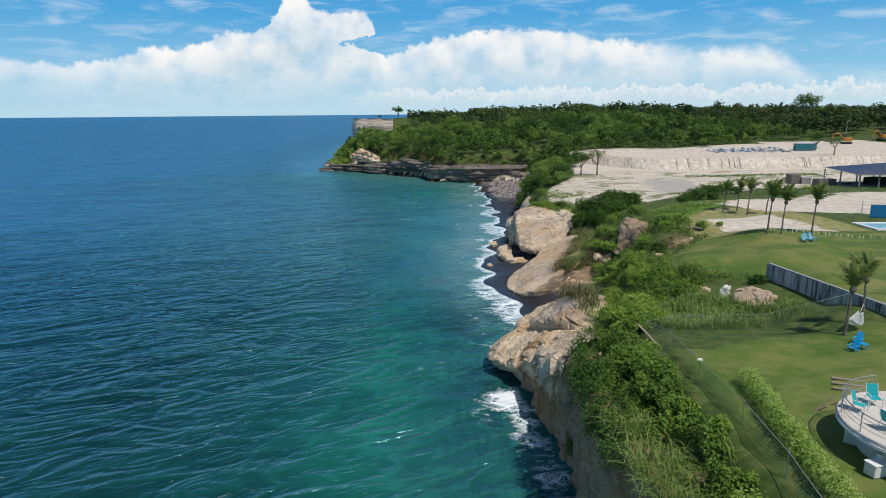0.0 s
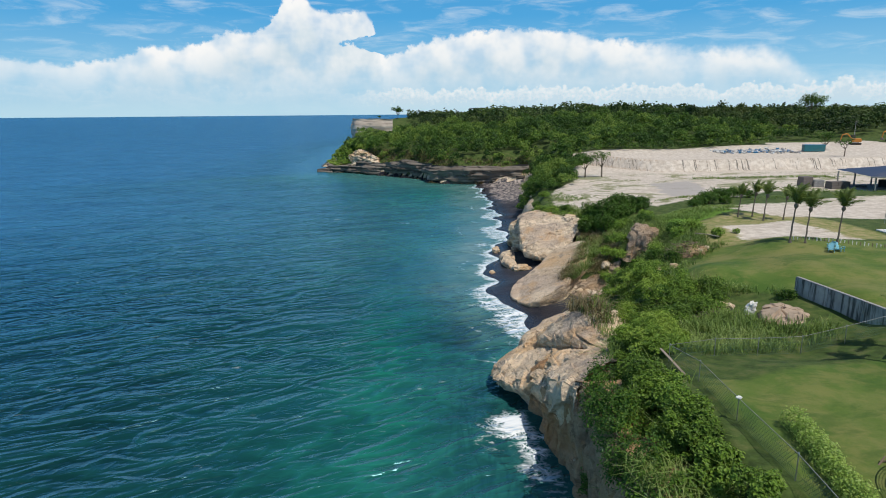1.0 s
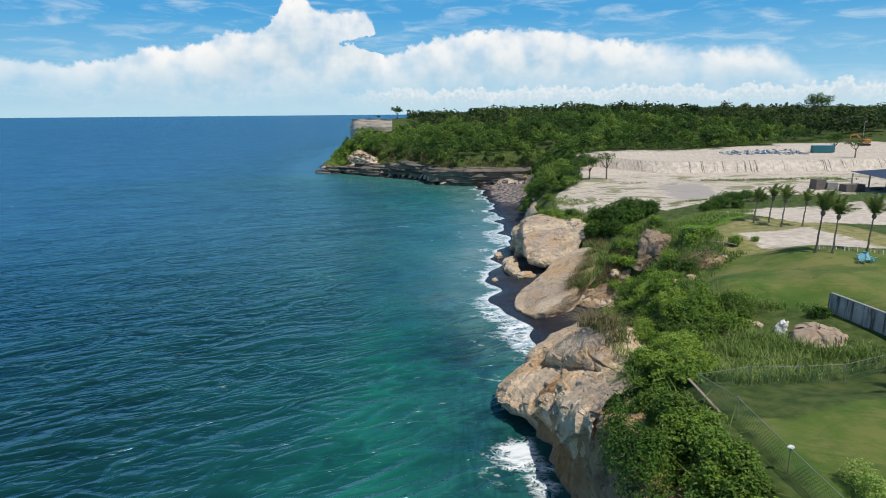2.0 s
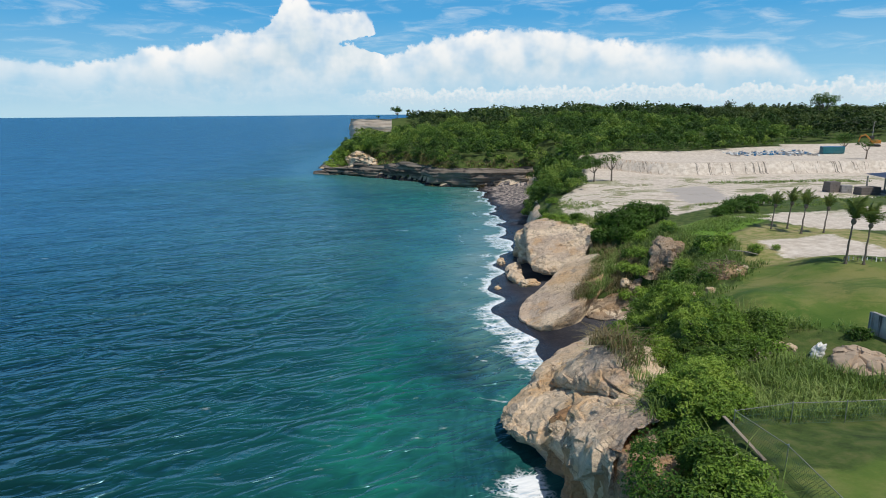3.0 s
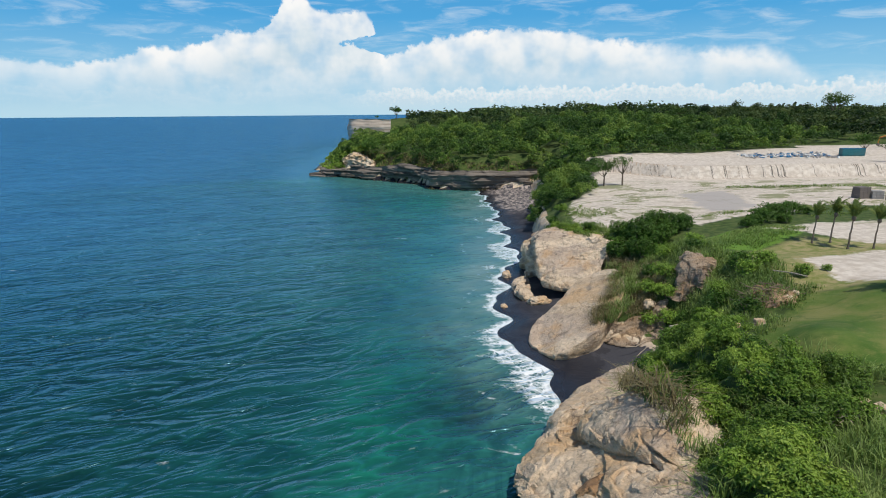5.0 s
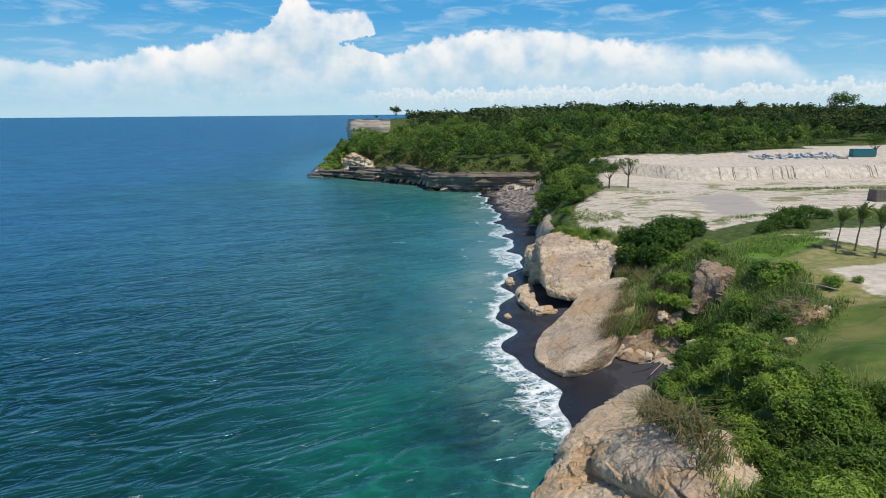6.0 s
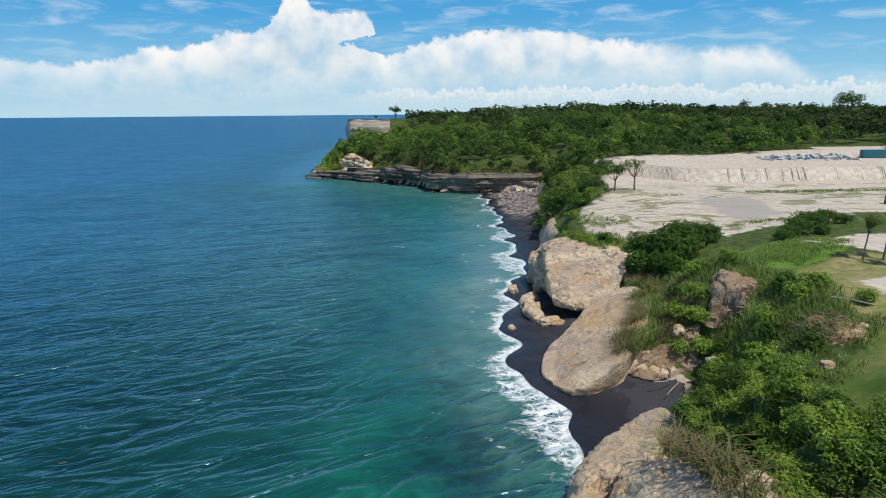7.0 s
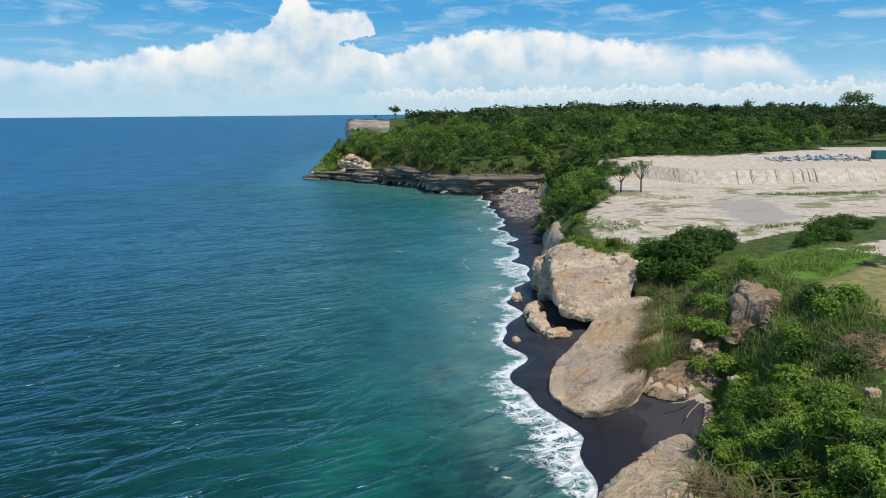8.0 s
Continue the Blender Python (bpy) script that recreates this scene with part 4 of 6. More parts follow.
tagged(outcrop("rock_crag", [(29.6, 101.2), (29.5, 98.8), (31, 97.6), (33, 98), (33.6, 101), (32.4, 102.8), (30.4, 102.8)], lambda x, y: land(x, y)[0] + 1.3 - 0.4 * np.clip(x - 31.5, 0, 9), 6.5, 0.4, lambda v, x, y: 0.25 * v, 0.3, 0.2, 43, GREY_ROCK, rough=0.5, cut=1.3),
       "cracked grey and tan crag standing out of scrub", "rock", kind="structure")
tagged(rock_body("cliff_rock", (17.6, 134.5, 2.8), (2.3, 3.4, 3.6), 20, (0, 5), 3.2, 0.16, 32, 8), "pale tan rock knob at the foot of a bluff", "rock")
tagged(rock_body("cliff_rock", (17.5, 140.0, 2.6), (2.4, 3.0, 3.2), -10, (0, 3), 3.2, 0.18, 32, 12), "pale tan rock knob at the foot of a bluff", "rock")
BOULDERS = [((14.6, 116.3, 0.75), (1.75, 1.25, 0.85), 20), ((13.0, 119.5, 0.7), (1.0, 1.7, 0.9), 10), ((12.9, 122.4, 0.75), (1.2, 1.5, 0.95), -15), ((12.6, 125.2, 0.8), (1.3, 1.6, 0.9), 25),
            ((13.3, 127.5, 0.9), (1.3, 1.1, 0.7), 5), ((11.4, 134.0, 0.4), (0.9, 1.4, 0.6), 0), ((15.4, 132.5, 0.7), (0.9, 0.8, 0.6), 40), ((9.2, 116.0, 0.15), (0.5, 0.8, 0.35), 10)]
for k, (cc, rr, tn) in enumerate(BOULDERS):
    tagged(rock_body("boulder", cc, rr, tn, (6, -5), 2.8, 0.2, 18, 30 + k), "weathered tan boulder lying on the black sand beach", "boulder", "boulders on the beach")


def layered_wall(name, line, high, mat, seed, out=1.6, rows=34, step=0.8, caves=(), wild=1.0):
    """A cliff face of thin hard and soft layers along a line."""
    line = np.array(line, float)
    seg = np.hypot(*np.diff(line, axis=0).T)
    s0 = np.concatenate([[0], np.cumsum(seg)])
    s = np.arange(0, s0[-1], step)
    px, py = np.interp(s, s0, line[:, 0]), np.interp(s, s0, line[:, 1])
    ker = np.ones(7) / 7
    px, py = [np.convolve(np.pad(q, 3, "edge"), ker, "valid") for q in (px, py)]
    tx, ty = np.gradient(px), np.gradient(py)
    ln = np.hypot(tx, ty)
    nx, ny = -ty / ln, tx / ln
    top = high(s) * (1 + 0.10 * wild * fbm(s, 0 * s, 0, 0.09, 4, seed=seed))
    v = np.linspace(0, 1, rows)
    S, V = np.meshgrid(s, v)
    Z = V * top[None, :] - 0.3
    dip = Z + 0.8 * fbm(S, 0 * S, 0, 0.03, 3, seed=seed + 1)
    o = out + 0.6 * vnoise(dip * 1.1, S * 0.06, 0 * S, seed + 2) + 0.35 * vnoise(dip * 3.1, S * 0.1, 0 * S, seed + 3) + wild * 1.7 * fbm(S, dip * 0.5, 0, 0.11, 4, seed=seed + 4) + wild * facets(S, dip * 1.6, 0 * S, 4.0, seed) * 0.35
    o = o - 0.9 * sm(Z, 1.3, 0.5) - 1.6 * sm(V, 0.75, 1.0)
    for c0, c1, ch in caves:
        o = o - 3.0 * sm(S, c0 - 1, c0 + 1) * sm(S, c1 + 1, c1 - 1) * sm(Z, ch + 0.4, ch - 0.4)
    X, Y = px[None, :] + nx[None, :] * o, py[None, :] + ny[None, :] * o
    n = len(s)
    i = (np.arange(rows - 1)[:, None] * n + np.arange(n - 1)[None, :]).ravel()
    return mesh_of(name, np.stack([X.ravel(), Y.ravel(), Z.ravel()], 1), np.stack([i, i + n, i + n + 1, i + 1], 1), mat)


STRATA, g = material("dark_layered_rock")
p = g.pos()
lay = g.noise(g.pos(0.04, 0.04, 1.3), 1.0, 5, 0.65)
blot = g.noise(p, 0.12, 5, 0.6)
c = g.ramp(lay, [(0.3, (0.035, 0.030, 0.026)), (0.45, (0.115, 0.098, 0.082)), (0.55, (0.235, 0.20, 0.165)), (0.62, (0.13, 0.108, 0.09)), (0.72, (0.21, 0.175, 0.145))])
c = g.mix(g.step(blot, 0.57, 0.72, 0.0, 0.5), c, (0.30, 0.24, 0.185))
finish(g, c, 0.9, g.bump(lay, 0.8, 0.6), spec=0.2)

PALE_STRATA, g = material("pale_layered_rock")
lay = g.noise(g.pos(0.03, 0.03, 0.9), 1.0, 5, 0.6)
c = g.ramp(lay, [(0.3, (0.34, 0.27, 0.22)), (0.5, (0.52, 0.44, 0.36)), (0.68, (0.6, 0.53, 0.45))])
finish(g, c, 0.9, g.bump(lay, 0.6, 0.6), spec=0.2)

tagged(layered_wall("headland_cliff", [(36, 255), (15, 257), (-5, 263), (-8, 277), (-19, 287), (-41, 308), (-54, 316), (-60, 327)], lambda s: 8.0 - 1.6 * sm(s, 60, 90) - 2.6 * sm(s, 95, 118), STRATA, 51, 1.2,
                    caves=((46, 59, 3.0), (66, 72, 1.8))),
       "dark layered sea cliff of the far headland with hollowed caves", "cliff", kind="structure")
tagged(layered_wall("headland_point_cliff", [(-40, 519), (-70, 519), (-75, 529), (-68, 560)], lambda s: 24.0 + 0 * s, PALE_STRATA, 61, 2.0, wild=0.2),
       "pale layered cliff face at the headland's far end", "cliff", kind="structure")
tagged(outcrop("pale_crag", [(-47, 314), (-42, 309), (-35, 303), (-30, 302), (-32, 311), (-40, 320)], lambda x, y: 11.0 - 0.32 * np.abs(x + 41), 2.5, 0.5, lambda v, x, y: 1.6 * v, 0.5, 0.7, 87, None, 0.5, cut=1.3), "pale cream crag above the dark headland cliff", "rock", kind="structure")
tagged(rock_body("rock_shelf", (-56.5, 320, 0.2), (7.6, 5.5, 1.3), -30, (0, 0), 3, 0.15, 24, 71, STRATA), "low dark wave-cut rock shelf at the headland's tip", "rock shelf")

# ---------------------------------------------------------------- plants
RNG = np.random.default_rng(7)


def leaves(pos, nrm, length, width, tint):
    """Pointed leaves at pos with normals nrm: vertices, quads and the tint of each vertex."""
    n = len(pos)
    a = unit(np.cross(nrm, RNG.normal(size=(n, 3))))
    b = np.cross(nrm, a)
    ln, wd = (length * RNG.uniform(0.7, 1.25, n))[:, None], (width * RNG.uniform(0.7, 1.25, n))[:, None]
    q = np.stack([pos - a * ln * 0.5, pos + b * wd * 0.5 + nrm * wd * 0.15, pos + a * ln * 0.5 - nrm * ln * 0.12, pos - b * wd * 0.5 + nrm * wd * 0.15], 1)
    return q.reshape(-1, 3), np.arange(4 * n).reshape(-1, 4), np.repeat(tint, 4)


def mound_leaves(c, r, tall, per_m2, length, width, tint, low=-0.2, lumps=0.3, up=0.8, loose=0.5):
    """Leaves over rounded mounds: centres c, radii r, heights tall, all arrays."""
    num = np.maximum((per_m2 * 2 * math.pi * r * (r + tall) * 0.5).astype(int), 6)
    idx = np.repeat(np.arange(len(r)), num)
    n = len(idx)
    u = unit(RNG.normal(size=(n, 3)))
    u[:, 2] = np.where(u[:, 2] < low, -u[:, 2], u[:, 2])
    k = 1 + lumps * fbm(u[:, 0] * 1.0 + idx * 3.7, u[:, 1] + idx * 1.3, u[:, 2], 2.1, 3, 0.6, seed=77)
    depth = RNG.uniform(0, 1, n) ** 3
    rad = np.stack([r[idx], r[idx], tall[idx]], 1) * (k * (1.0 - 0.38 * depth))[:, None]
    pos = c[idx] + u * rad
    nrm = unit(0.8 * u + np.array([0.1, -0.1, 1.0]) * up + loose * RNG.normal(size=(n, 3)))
    # inner and sunken leaves get a darker tint: crown shade painted into the colour
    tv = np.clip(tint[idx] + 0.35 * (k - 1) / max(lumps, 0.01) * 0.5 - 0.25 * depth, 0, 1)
    return leaves(pos, nrm, length, width, tv)


def scatter(poly, gap, jitter=0.45):
    """Places about gap apart inside an outline."""
    q = np.array(poly, float)
    gx_, gy_ = np.meshgrid(np.arange(q[:, 0].min(), q[:, 0].max() + gap, gap), np.arange(q[:, 1].min(), q[:, 1].max() + gap, gap))
    x, y = gx_.ravel() + RNG.uniform(-jitter, jitter, gx_.size) * gap, gy_.ravel() + RNG.uniform(-jitter, jitter, gx_.size) * gap
    m = within(x, y, [tuple(v) for v in poly]) > 0
    return x[m], y[m]


def stuff(name, parts, mat, label, category):
    co, fc, tn, base = [], [], [], 0
    for c, f, t in parts:
        co.append(c), fc.append(f + base), tn.append(t)
        base += len(c)
    ob = mesh_of(name, np.concatenate(co), np.concatenate(fc), mat, {"tint": np.concatenate(tn)}, smooth=False)
    return tagged(ob, label, category, kind="stuff")


def clumped(x, y, z, r, tall, tint, per_m2, length, width, k=8, low=-0.25, up=0.5, loose=0.4, lumps=0.35):
    """Crowns built of many leaf clumps: places and sizes of the crowns as arrays."""
    n = len(x)
    i = np.repeat(np.arange(n), k)
    u = unit(RNG.normal(size=(n * k, 3)) * np.array([1, 1, 0.8]) + np.array([0, 0, 0.45]))
    u[:, 2] = np.abs(u[:, 2]) - 0.12
    push = RNG.uniform(0.45, 0.8, n * k)
    c = np.stack([x[i] + u[:, 0] * r[i] * push, y[i] + u[:, 1] * r[i] * push, z[i] + u[:, 2] * tall[i] * push], 1)
    rr = r[i] * RNG.uniform(0.26, 0.5, n * k)
    tn = np.clip(tint[i] + RNG.normal(0, 0.10, n * k), 0, 1)
    return mound_leaves(c, rr, rr * np.clip(tall[i] / r[i], 0.6, 1.1), per_m2, length, width, tn, low, lumps, up, loose)


def thicket(poly, gap, r, tall, per_m2, length, width, sink=0.35, lumps=0.3):
    x, y = scatter(poly, gap)
    z = land(x, y)[0]
    rr = r * RNG.uniform(0.75, 1.6, len(x))
    tt = tall * RNG.uniform(0.6, 1.5, len(x)) * rr / r
    tint = np.clip(0.42 + 0.45 * fbm(x, y, 0, 0.22, 3, seed=91) + RNG.choice([-0.28, 0.0, 0.25], len(x)), 0, 1)
    return clumped(x, y, z + sink * tt, rr, tt, tint, per_m2, length, width, 9, lumps=lumps)


def blades(x, y, z, tall, width, lean, tint, droop=0.35):
    """Curved grass blades of two quads each."""
    n = len(x)
    a = RNG.uniform(0, 2 * math.pi, n)
    out = np.stack([np.cos(a), np.sin(a), 0 * a], 1)
    side = np.stack([-np.sin(a), np.cos(a), 0 * a], 1)
    h = tall * RNG.uniform(0.55, 1.2, n)
    ln = lean * RNG.uniform(0.3, 1.4, n)
    p0 = np.stack([x, y, z - 0.1], 1)
    p1 = p0 + out * (h * ln * 0.35)[:, None] + np.array([0, 0, 1]) * (h * 0.62)[:, None]
    p2 = p0 + out * (h * ln)[:, None] + np.array([0, 0, 1]) * (h * (1.05 - droop * ln))[:, None]
    w0, w1, w2 = side * width, side * width * 0.9, side * width * 0.15
    q = np.stack([p0 - w0, p0 + w0, p1 + w1, p1 - w1, p2 + w2, p2 - w2], 1).reshape(-1, 3)
    b = np.arange(n)[:, None] * 6
    f = np.concatenate([b + np.array([0, 1, 2, 3]), b + np.array([3, 2, 4, 5])], 1).reshape(-1, 4)
    return q, f, np.repeat(tint, 6)


def tufts(poly, gap, tall, width, per, lean=0.7, spread=0.35, lift=0.0, over=None):
    x, y = scatter(poly, gap)
    m = fbm(x, y, 0, 0.35, 3, seed=95) > -0.55
    x, y = x[m], y[m]
    i = np.repeat(np.arange(len(x)), per)
    bx, by = x[i] + RNG.normal(0, spread, len(i)), y[i] + RNG.normal(0, spread, len(i))
    bz = np.maximum(land(bx, by)[0], over(bx, by) if over else -9) + lift
    tint = np.clip(0.5 + 0.4 * fbm(bx, by, 0, 0.25, 3, seed=96) + RNG.normal(0, 0.12, len(bx)), 0, 1)
    size = np.repeat(RNG.uniform(0.6, 1.3, len(x)), per)
    return blades(bx, by, bz, tall * size, width, lean, tint)


CLIFF_TOP = [(10.2, 10), (10.4, 23), (12.6, 27), (12.6, 32.5), (10.9, 36), (10.6, 40), (11.3, 47), (13.2, 51), (15.0, 50.2), (14.9, 44), (14.6, 38), (14.6, 30), (14.0, 22), (13.4, 10)]
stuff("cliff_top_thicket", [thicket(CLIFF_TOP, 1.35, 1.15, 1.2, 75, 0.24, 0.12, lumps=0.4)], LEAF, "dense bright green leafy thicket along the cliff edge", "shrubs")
dx, dy = scatter([(9.5, 8), (9.6, 30), (10.0, 46), (11.6, 48), (11.8, 8)], 0.85)
keep = (np.abs(dy - 29.5) > 3.6) | (RNG.uniform(0, 1, len(dx)) < 0.25)
dx, dy = dx[keep], dy[keep]
dz = RNG.uniform(8.8, 11.9, len(dx)) - 1.4 * np.clip(10.6 - dx, 0, 1)
stuff("hanging_vines", [mound_leaves(np.stack([dx, dy, dz], 1), np.full(len(dx), 0.8), np.full(len(dx), 1.1), 55, 0.22, 0.11, RNG.uniform(0.2, 1.0, len(dx)), -0.95, 0.4)], DARK_LEAF, "dark creepers hanging down the upper cliff face", "creepers")
stuff("cliff_edge_grass", [tufts([(10.4, 25), (10.4, 35), (12.8, 35), (13.4, 29), (12.8, 25)], 0.55, 1.3, 0.03, 14, 1.1, over=lambda x, y: 10.9 + 0 * x)], GRASS, "rough green grass hanging over the bare cliff edge", "grass")
MIDDLE = [(14.6, 54), (15.4, 58), (17, 62.5), (16.4, 70.5), (17, 76), (18.2, 80), (20.5, 85), (24, 84), (27, 79), (24, 72.4), (27.2, 66.2), (29.8, 64), (27.4, 62.4), (25, 60.6), (22, 57.5), (19, 55)]
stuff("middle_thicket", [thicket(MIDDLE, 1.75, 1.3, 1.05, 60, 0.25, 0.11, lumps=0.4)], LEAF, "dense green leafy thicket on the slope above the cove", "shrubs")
stuff("thicket_grass", [tufts(MIDDLE, 1.15, 1.7, 0.03, 15, 0.75, 0.3), tufts(CLIFF_TOP, 1.5, 1.9, 0.03, 14, 0.7, 0.3)], GRASS, "tall green grass pushing up through the thickets", "grass")
CORNER = [(15.4, 50.6), (18.4, 49.6), (20, 51.6), (19, 55), (16.6, 56), (14.8, 54.4)]
stuff("hollow_thicket", [thicket(CORNER, 1.3, 1.05, 1.0, 70, 0.24, 0.11, lumps=0.4)], LEAF, "low green leafy bushes beside the fence corner", "shrubs")
REEDS = [(17.6, 50.5), (20.5, 49.2), (31, 50.8), (32.6, 53.4), (28.4, 54.2), (27.6, 58.6), (26, 60.4), (23.5, 58), (18, 55)]
stuff("reed_grass", [tufts(REEDS, 0.5, 1.05, 0.028, 16, 0.65)], GRASS, "tall green reed grass in the hollow below the lawn", "grass")
SLOPE_GRASS = [(19.5, 85), (22.5, 88.6), (26, 92), (27.5, 96), (28.5, 104), (26, 108), (27, 114), (36, 112), (36, 104), (39, 97), (37, 89), (33, 81), (26, 80)]
stuff("slope_grass", [tufts(SLOPE_GRASS, 0.62, 1.0, 0.03, 16, 0.7)], GRASS, "rough green grass on the slope above the cove", "grass")
stuff("lush_grass", [tufts([(35, 112.5), (36.5, 105), (41, 104.5), (50, 110), (55, 116), (47, 118)], 0.55, 0.5, 0.03, 14, 0.7)], GRASS, "bright green rough grass beside the sandy track", "grass")
LAWN_RIM = [(23.4, 72), (27, 65.8), (31, 62.6), (33.6, 60.6), (34, 61.6), (31.4, 64), (28, 66.8), (24.6, 72.2), (30.4, 77.4), (36, 83.4), (38.4, 85.2), (37, 86), (29.6, 79)]
stuff("lawn_rim_grass", [tufts(LAWN_RIM, 0.5, 0.7, 0.03, 12, 0.8)], GRASS, "rough uncut grass along the lawn's edge", "grass")
BLOCK_TOP = lambda x, y: 8.8 - 0.4 * np.clip(y - 68, 0, 9)
STRAPS = [(14.6, 60), (16.2, 61.5), (16.8, 66), (16.2, 70), (17, 76), (15.6, 76), (14.4, 70), (15, 65)]
stuff("strap_leaves", [tufts(STRAPS, 0.65, 2.0, 0.045, 8, 1.2, lift=0.3, over=BLOCK_TOP)], DRY_GRASS, "long pale strap leaves drooping over the rock", "grass")
stuff("block_grass", [tufts([(14.9, 60.4), (17, 60.4), (17.2, 66), (16.8, 71), (15.6, 71), (15.2, 66)], 0.5, 1.2, 0.032, 14, 0.9, over=BLOCK_TOP)], GRASS, "rough green grass creeping over the sandstone block", "grass")
BROW = [(19.8, 131), (21.6, 127.6), (24, 124.2), (27, 121), (31, 122), (29, 131), (24, 140), (20.6, 150), (19.6, 140)]
stuff("brow_grass", [tufts(BROW, 0.7, 0.8, 0.04, 14, 0.8)], GRASS, "rough green grass along the bluff's edge", "grass")
BLUFF_RIM = [(18.0, 132.5), (20.4, 128.9), (23.3, 126.1), (26.8, 122.4), (28.2, 124), (24.6, 128), (21.6, 131), (19.2, 135)]
stuff("bluff_rim_grass", [tufts(BLUFF_RIM, 0.5, 1.2, 0.035, 16, 0.95, lift=0.1)], GRASS, "long green grass hanging over the bluff's rim", "grass")
stuff("bluff_rim_bushes", [thicket([(19.4, 133.5), (21.6, 130), (24.4, 127.4), (27.4, 124), (30, 126), (25.4, 131), (21.5, 136)], 1.7, 0.9, 0.75, 45, 0.25, 0.12)], LEAF, "low green bushes behind the bluff's rim", "bushes")
for strip in ([(43, 131.5), (50, 135.5), (64, 143), (72, 147), (67, 141.5), (50, 132.5)], [(62, 127), (90, 134), (120, 132), (120, 135), (90, 137.5), (66, 132)], [(70, 176), (110, 172), (112, 175.5), (72, 180)], [(24, 148), (29, 140), (33, 142), (28, 156)]):
    stuff("terrace_weeds", [tufts(strip, 0.9, 0.55, 0.05, 10, 0.8)], GRASS, "straggling green weeds across the chalky terrace", "weeds")
DRY = [(23.5, 100.5), (26, 99.5), (29, 102), (30, 110), (27.4, 114), (26, 107)]
stuff("dry_grass", [tufts(DRY, 0.5, 1.15, 0.03, 22, 0.9)], DRY_GRASS, "dry brown grass hanging over the rock slab", "grass")
SLAB_TOP = lambda x, y: 0.80 + 0.49 * np.clip(0.86 * (x - 12.2) - 0.2 * (y - 95), 0, 30) + 0.07 * (y - 95)
SLAB_RIM = [(19.0, 98.4), (20.8, 102.6), (23.2, 106.5), (24.8, 112), (25.2, 117), (26.4, 118), (27.6, 111), (26.2, 105.5), (23.8, 100.4), (20.6, 97.2)]
stuff("slab_rim_grass", [tufts(SLAB_RIM, 0.5, 1.1, 0.028, 16, 0.95, over=SLAB_TOP)], GRASS, "rough green grass creeping over the rock slab", "grass")
stuff("bluff_side_grass", [tufts([(25.0, 112), (25.8, 117.6), (26.8, 120.4), (28.6, 119), (28, 114), (26, 109.5)], 0.5, 1.3, 0.03, 16, 0.9, over=SLAB_TOP)], DRY_GRASS, "dry brown grass between the slab and the bluff", "grass")
SLAB_FRINGE = [(18.4, 98.2), (19.9, 102.8), (22.6, 106.6), (24.2, 112), (25.2, 112), (24.0, 106.2), (22.2, 102), (20.4, 97.6)]
stuff("slab_fringe", [tufts(SLAB_FRINGE, 0.42, 1.3, 0.025, 18, 1.1, over=SLAB_TOP)], DRY_GRASS, "dry brown grass fringe on the rock slab", "grass")
EDGE = [(14.2, 52.5), (14.2, 57.5), (15.6, 62.5), (14.8, 70), (15.8, 78), (17.6, 84), (19, 84), (17.4, 76), (16.6, 69), (17.2, 62), (15.8, 56)]
stuff("hanging_grass", [tufts(EDGE, 0.55, 1.5, 0.035, 12, 1.1, lift=0.5)], GRASS, "long drooping grass along the rock edge", "grass")


def forest(places, r, tall, lift, per_m2, leaf, k=8):
    x, y = places
    z = land(x, y)[0]
    rr = r * RNG.uniform(0.6, 1.05, len(x)) * (1 + 0.7 * (RNG.uniform(0, 1, len(x)) > 0.78))
    tt = tall * RNG.uniform(0.6, 1.4, len(x)) * np.sqrt(rr / r)
    tint = np.clip(0.42 + 0.35 * fbm(x, y, 0, 0.035, 3, seed=101) + RNG.choice([-0.38, -0.1, 0.1, 0.42], len(x)) + RNG.normal(0, 0.08, len(x)), 0, 1)
    return clumped(x, y, z + lift * tt, rr, tt, tint, per_m2, leaf, leaf * 0.7, k, -0.35, 0.3, 0.3)


def clear_of(places, keep):
    x, y = places
    m = keep(x, y)
    return x[m], y[m]


def wooded(x, y):
    d = land(x, y)[1]
    chalk = np.max([within(x, y, q) for q in CHALKS], axis=0)
    return (d > np.where(x < -35, 8.0, 4.0)) & (chalk < -1.5) & ~((x < -0.072 * y) & (y > 362)) & ~((x < -30) & (y > 480)) & ~((x > 126) & (x < 190) & (y < 256 + 0.1 * (x - 84)))


HEAD = [(-70, 324), (-40, 305), (-15, 282), (-2, 266), (33, 260), (38, 226), (52, 227), (90, 236), (124, 242), (150, 258), (150, 430), (-70, 430)]
HEAD_FAR = [(-82, 430), (200, 430), (260, 640), (-78, 640)]
RIGHT_WOOD = [(150, 262), (300, 240), (420, 430), (150, 430)]
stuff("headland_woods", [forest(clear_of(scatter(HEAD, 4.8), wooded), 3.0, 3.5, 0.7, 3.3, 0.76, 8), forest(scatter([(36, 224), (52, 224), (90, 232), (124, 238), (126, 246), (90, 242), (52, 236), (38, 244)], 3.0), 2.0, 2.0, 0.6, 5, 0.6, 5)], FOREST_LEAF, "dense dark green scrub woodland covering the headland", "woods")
stuff("plateau_woods", [forest(clear_of(scatter(RIGHT_WOOD, 6.6), wooded), 4.2, 4.0, 0.75, 1.35, 1.2, 6), forest(clear_of(scatter(HEAD_FAR, 8.0), wooded), 4.8, 3.4, 0.7, 0.85, 1.5, 5)], PLATEAU_LEAF,
      "dense green woodland on the coastal plateau", "woods")
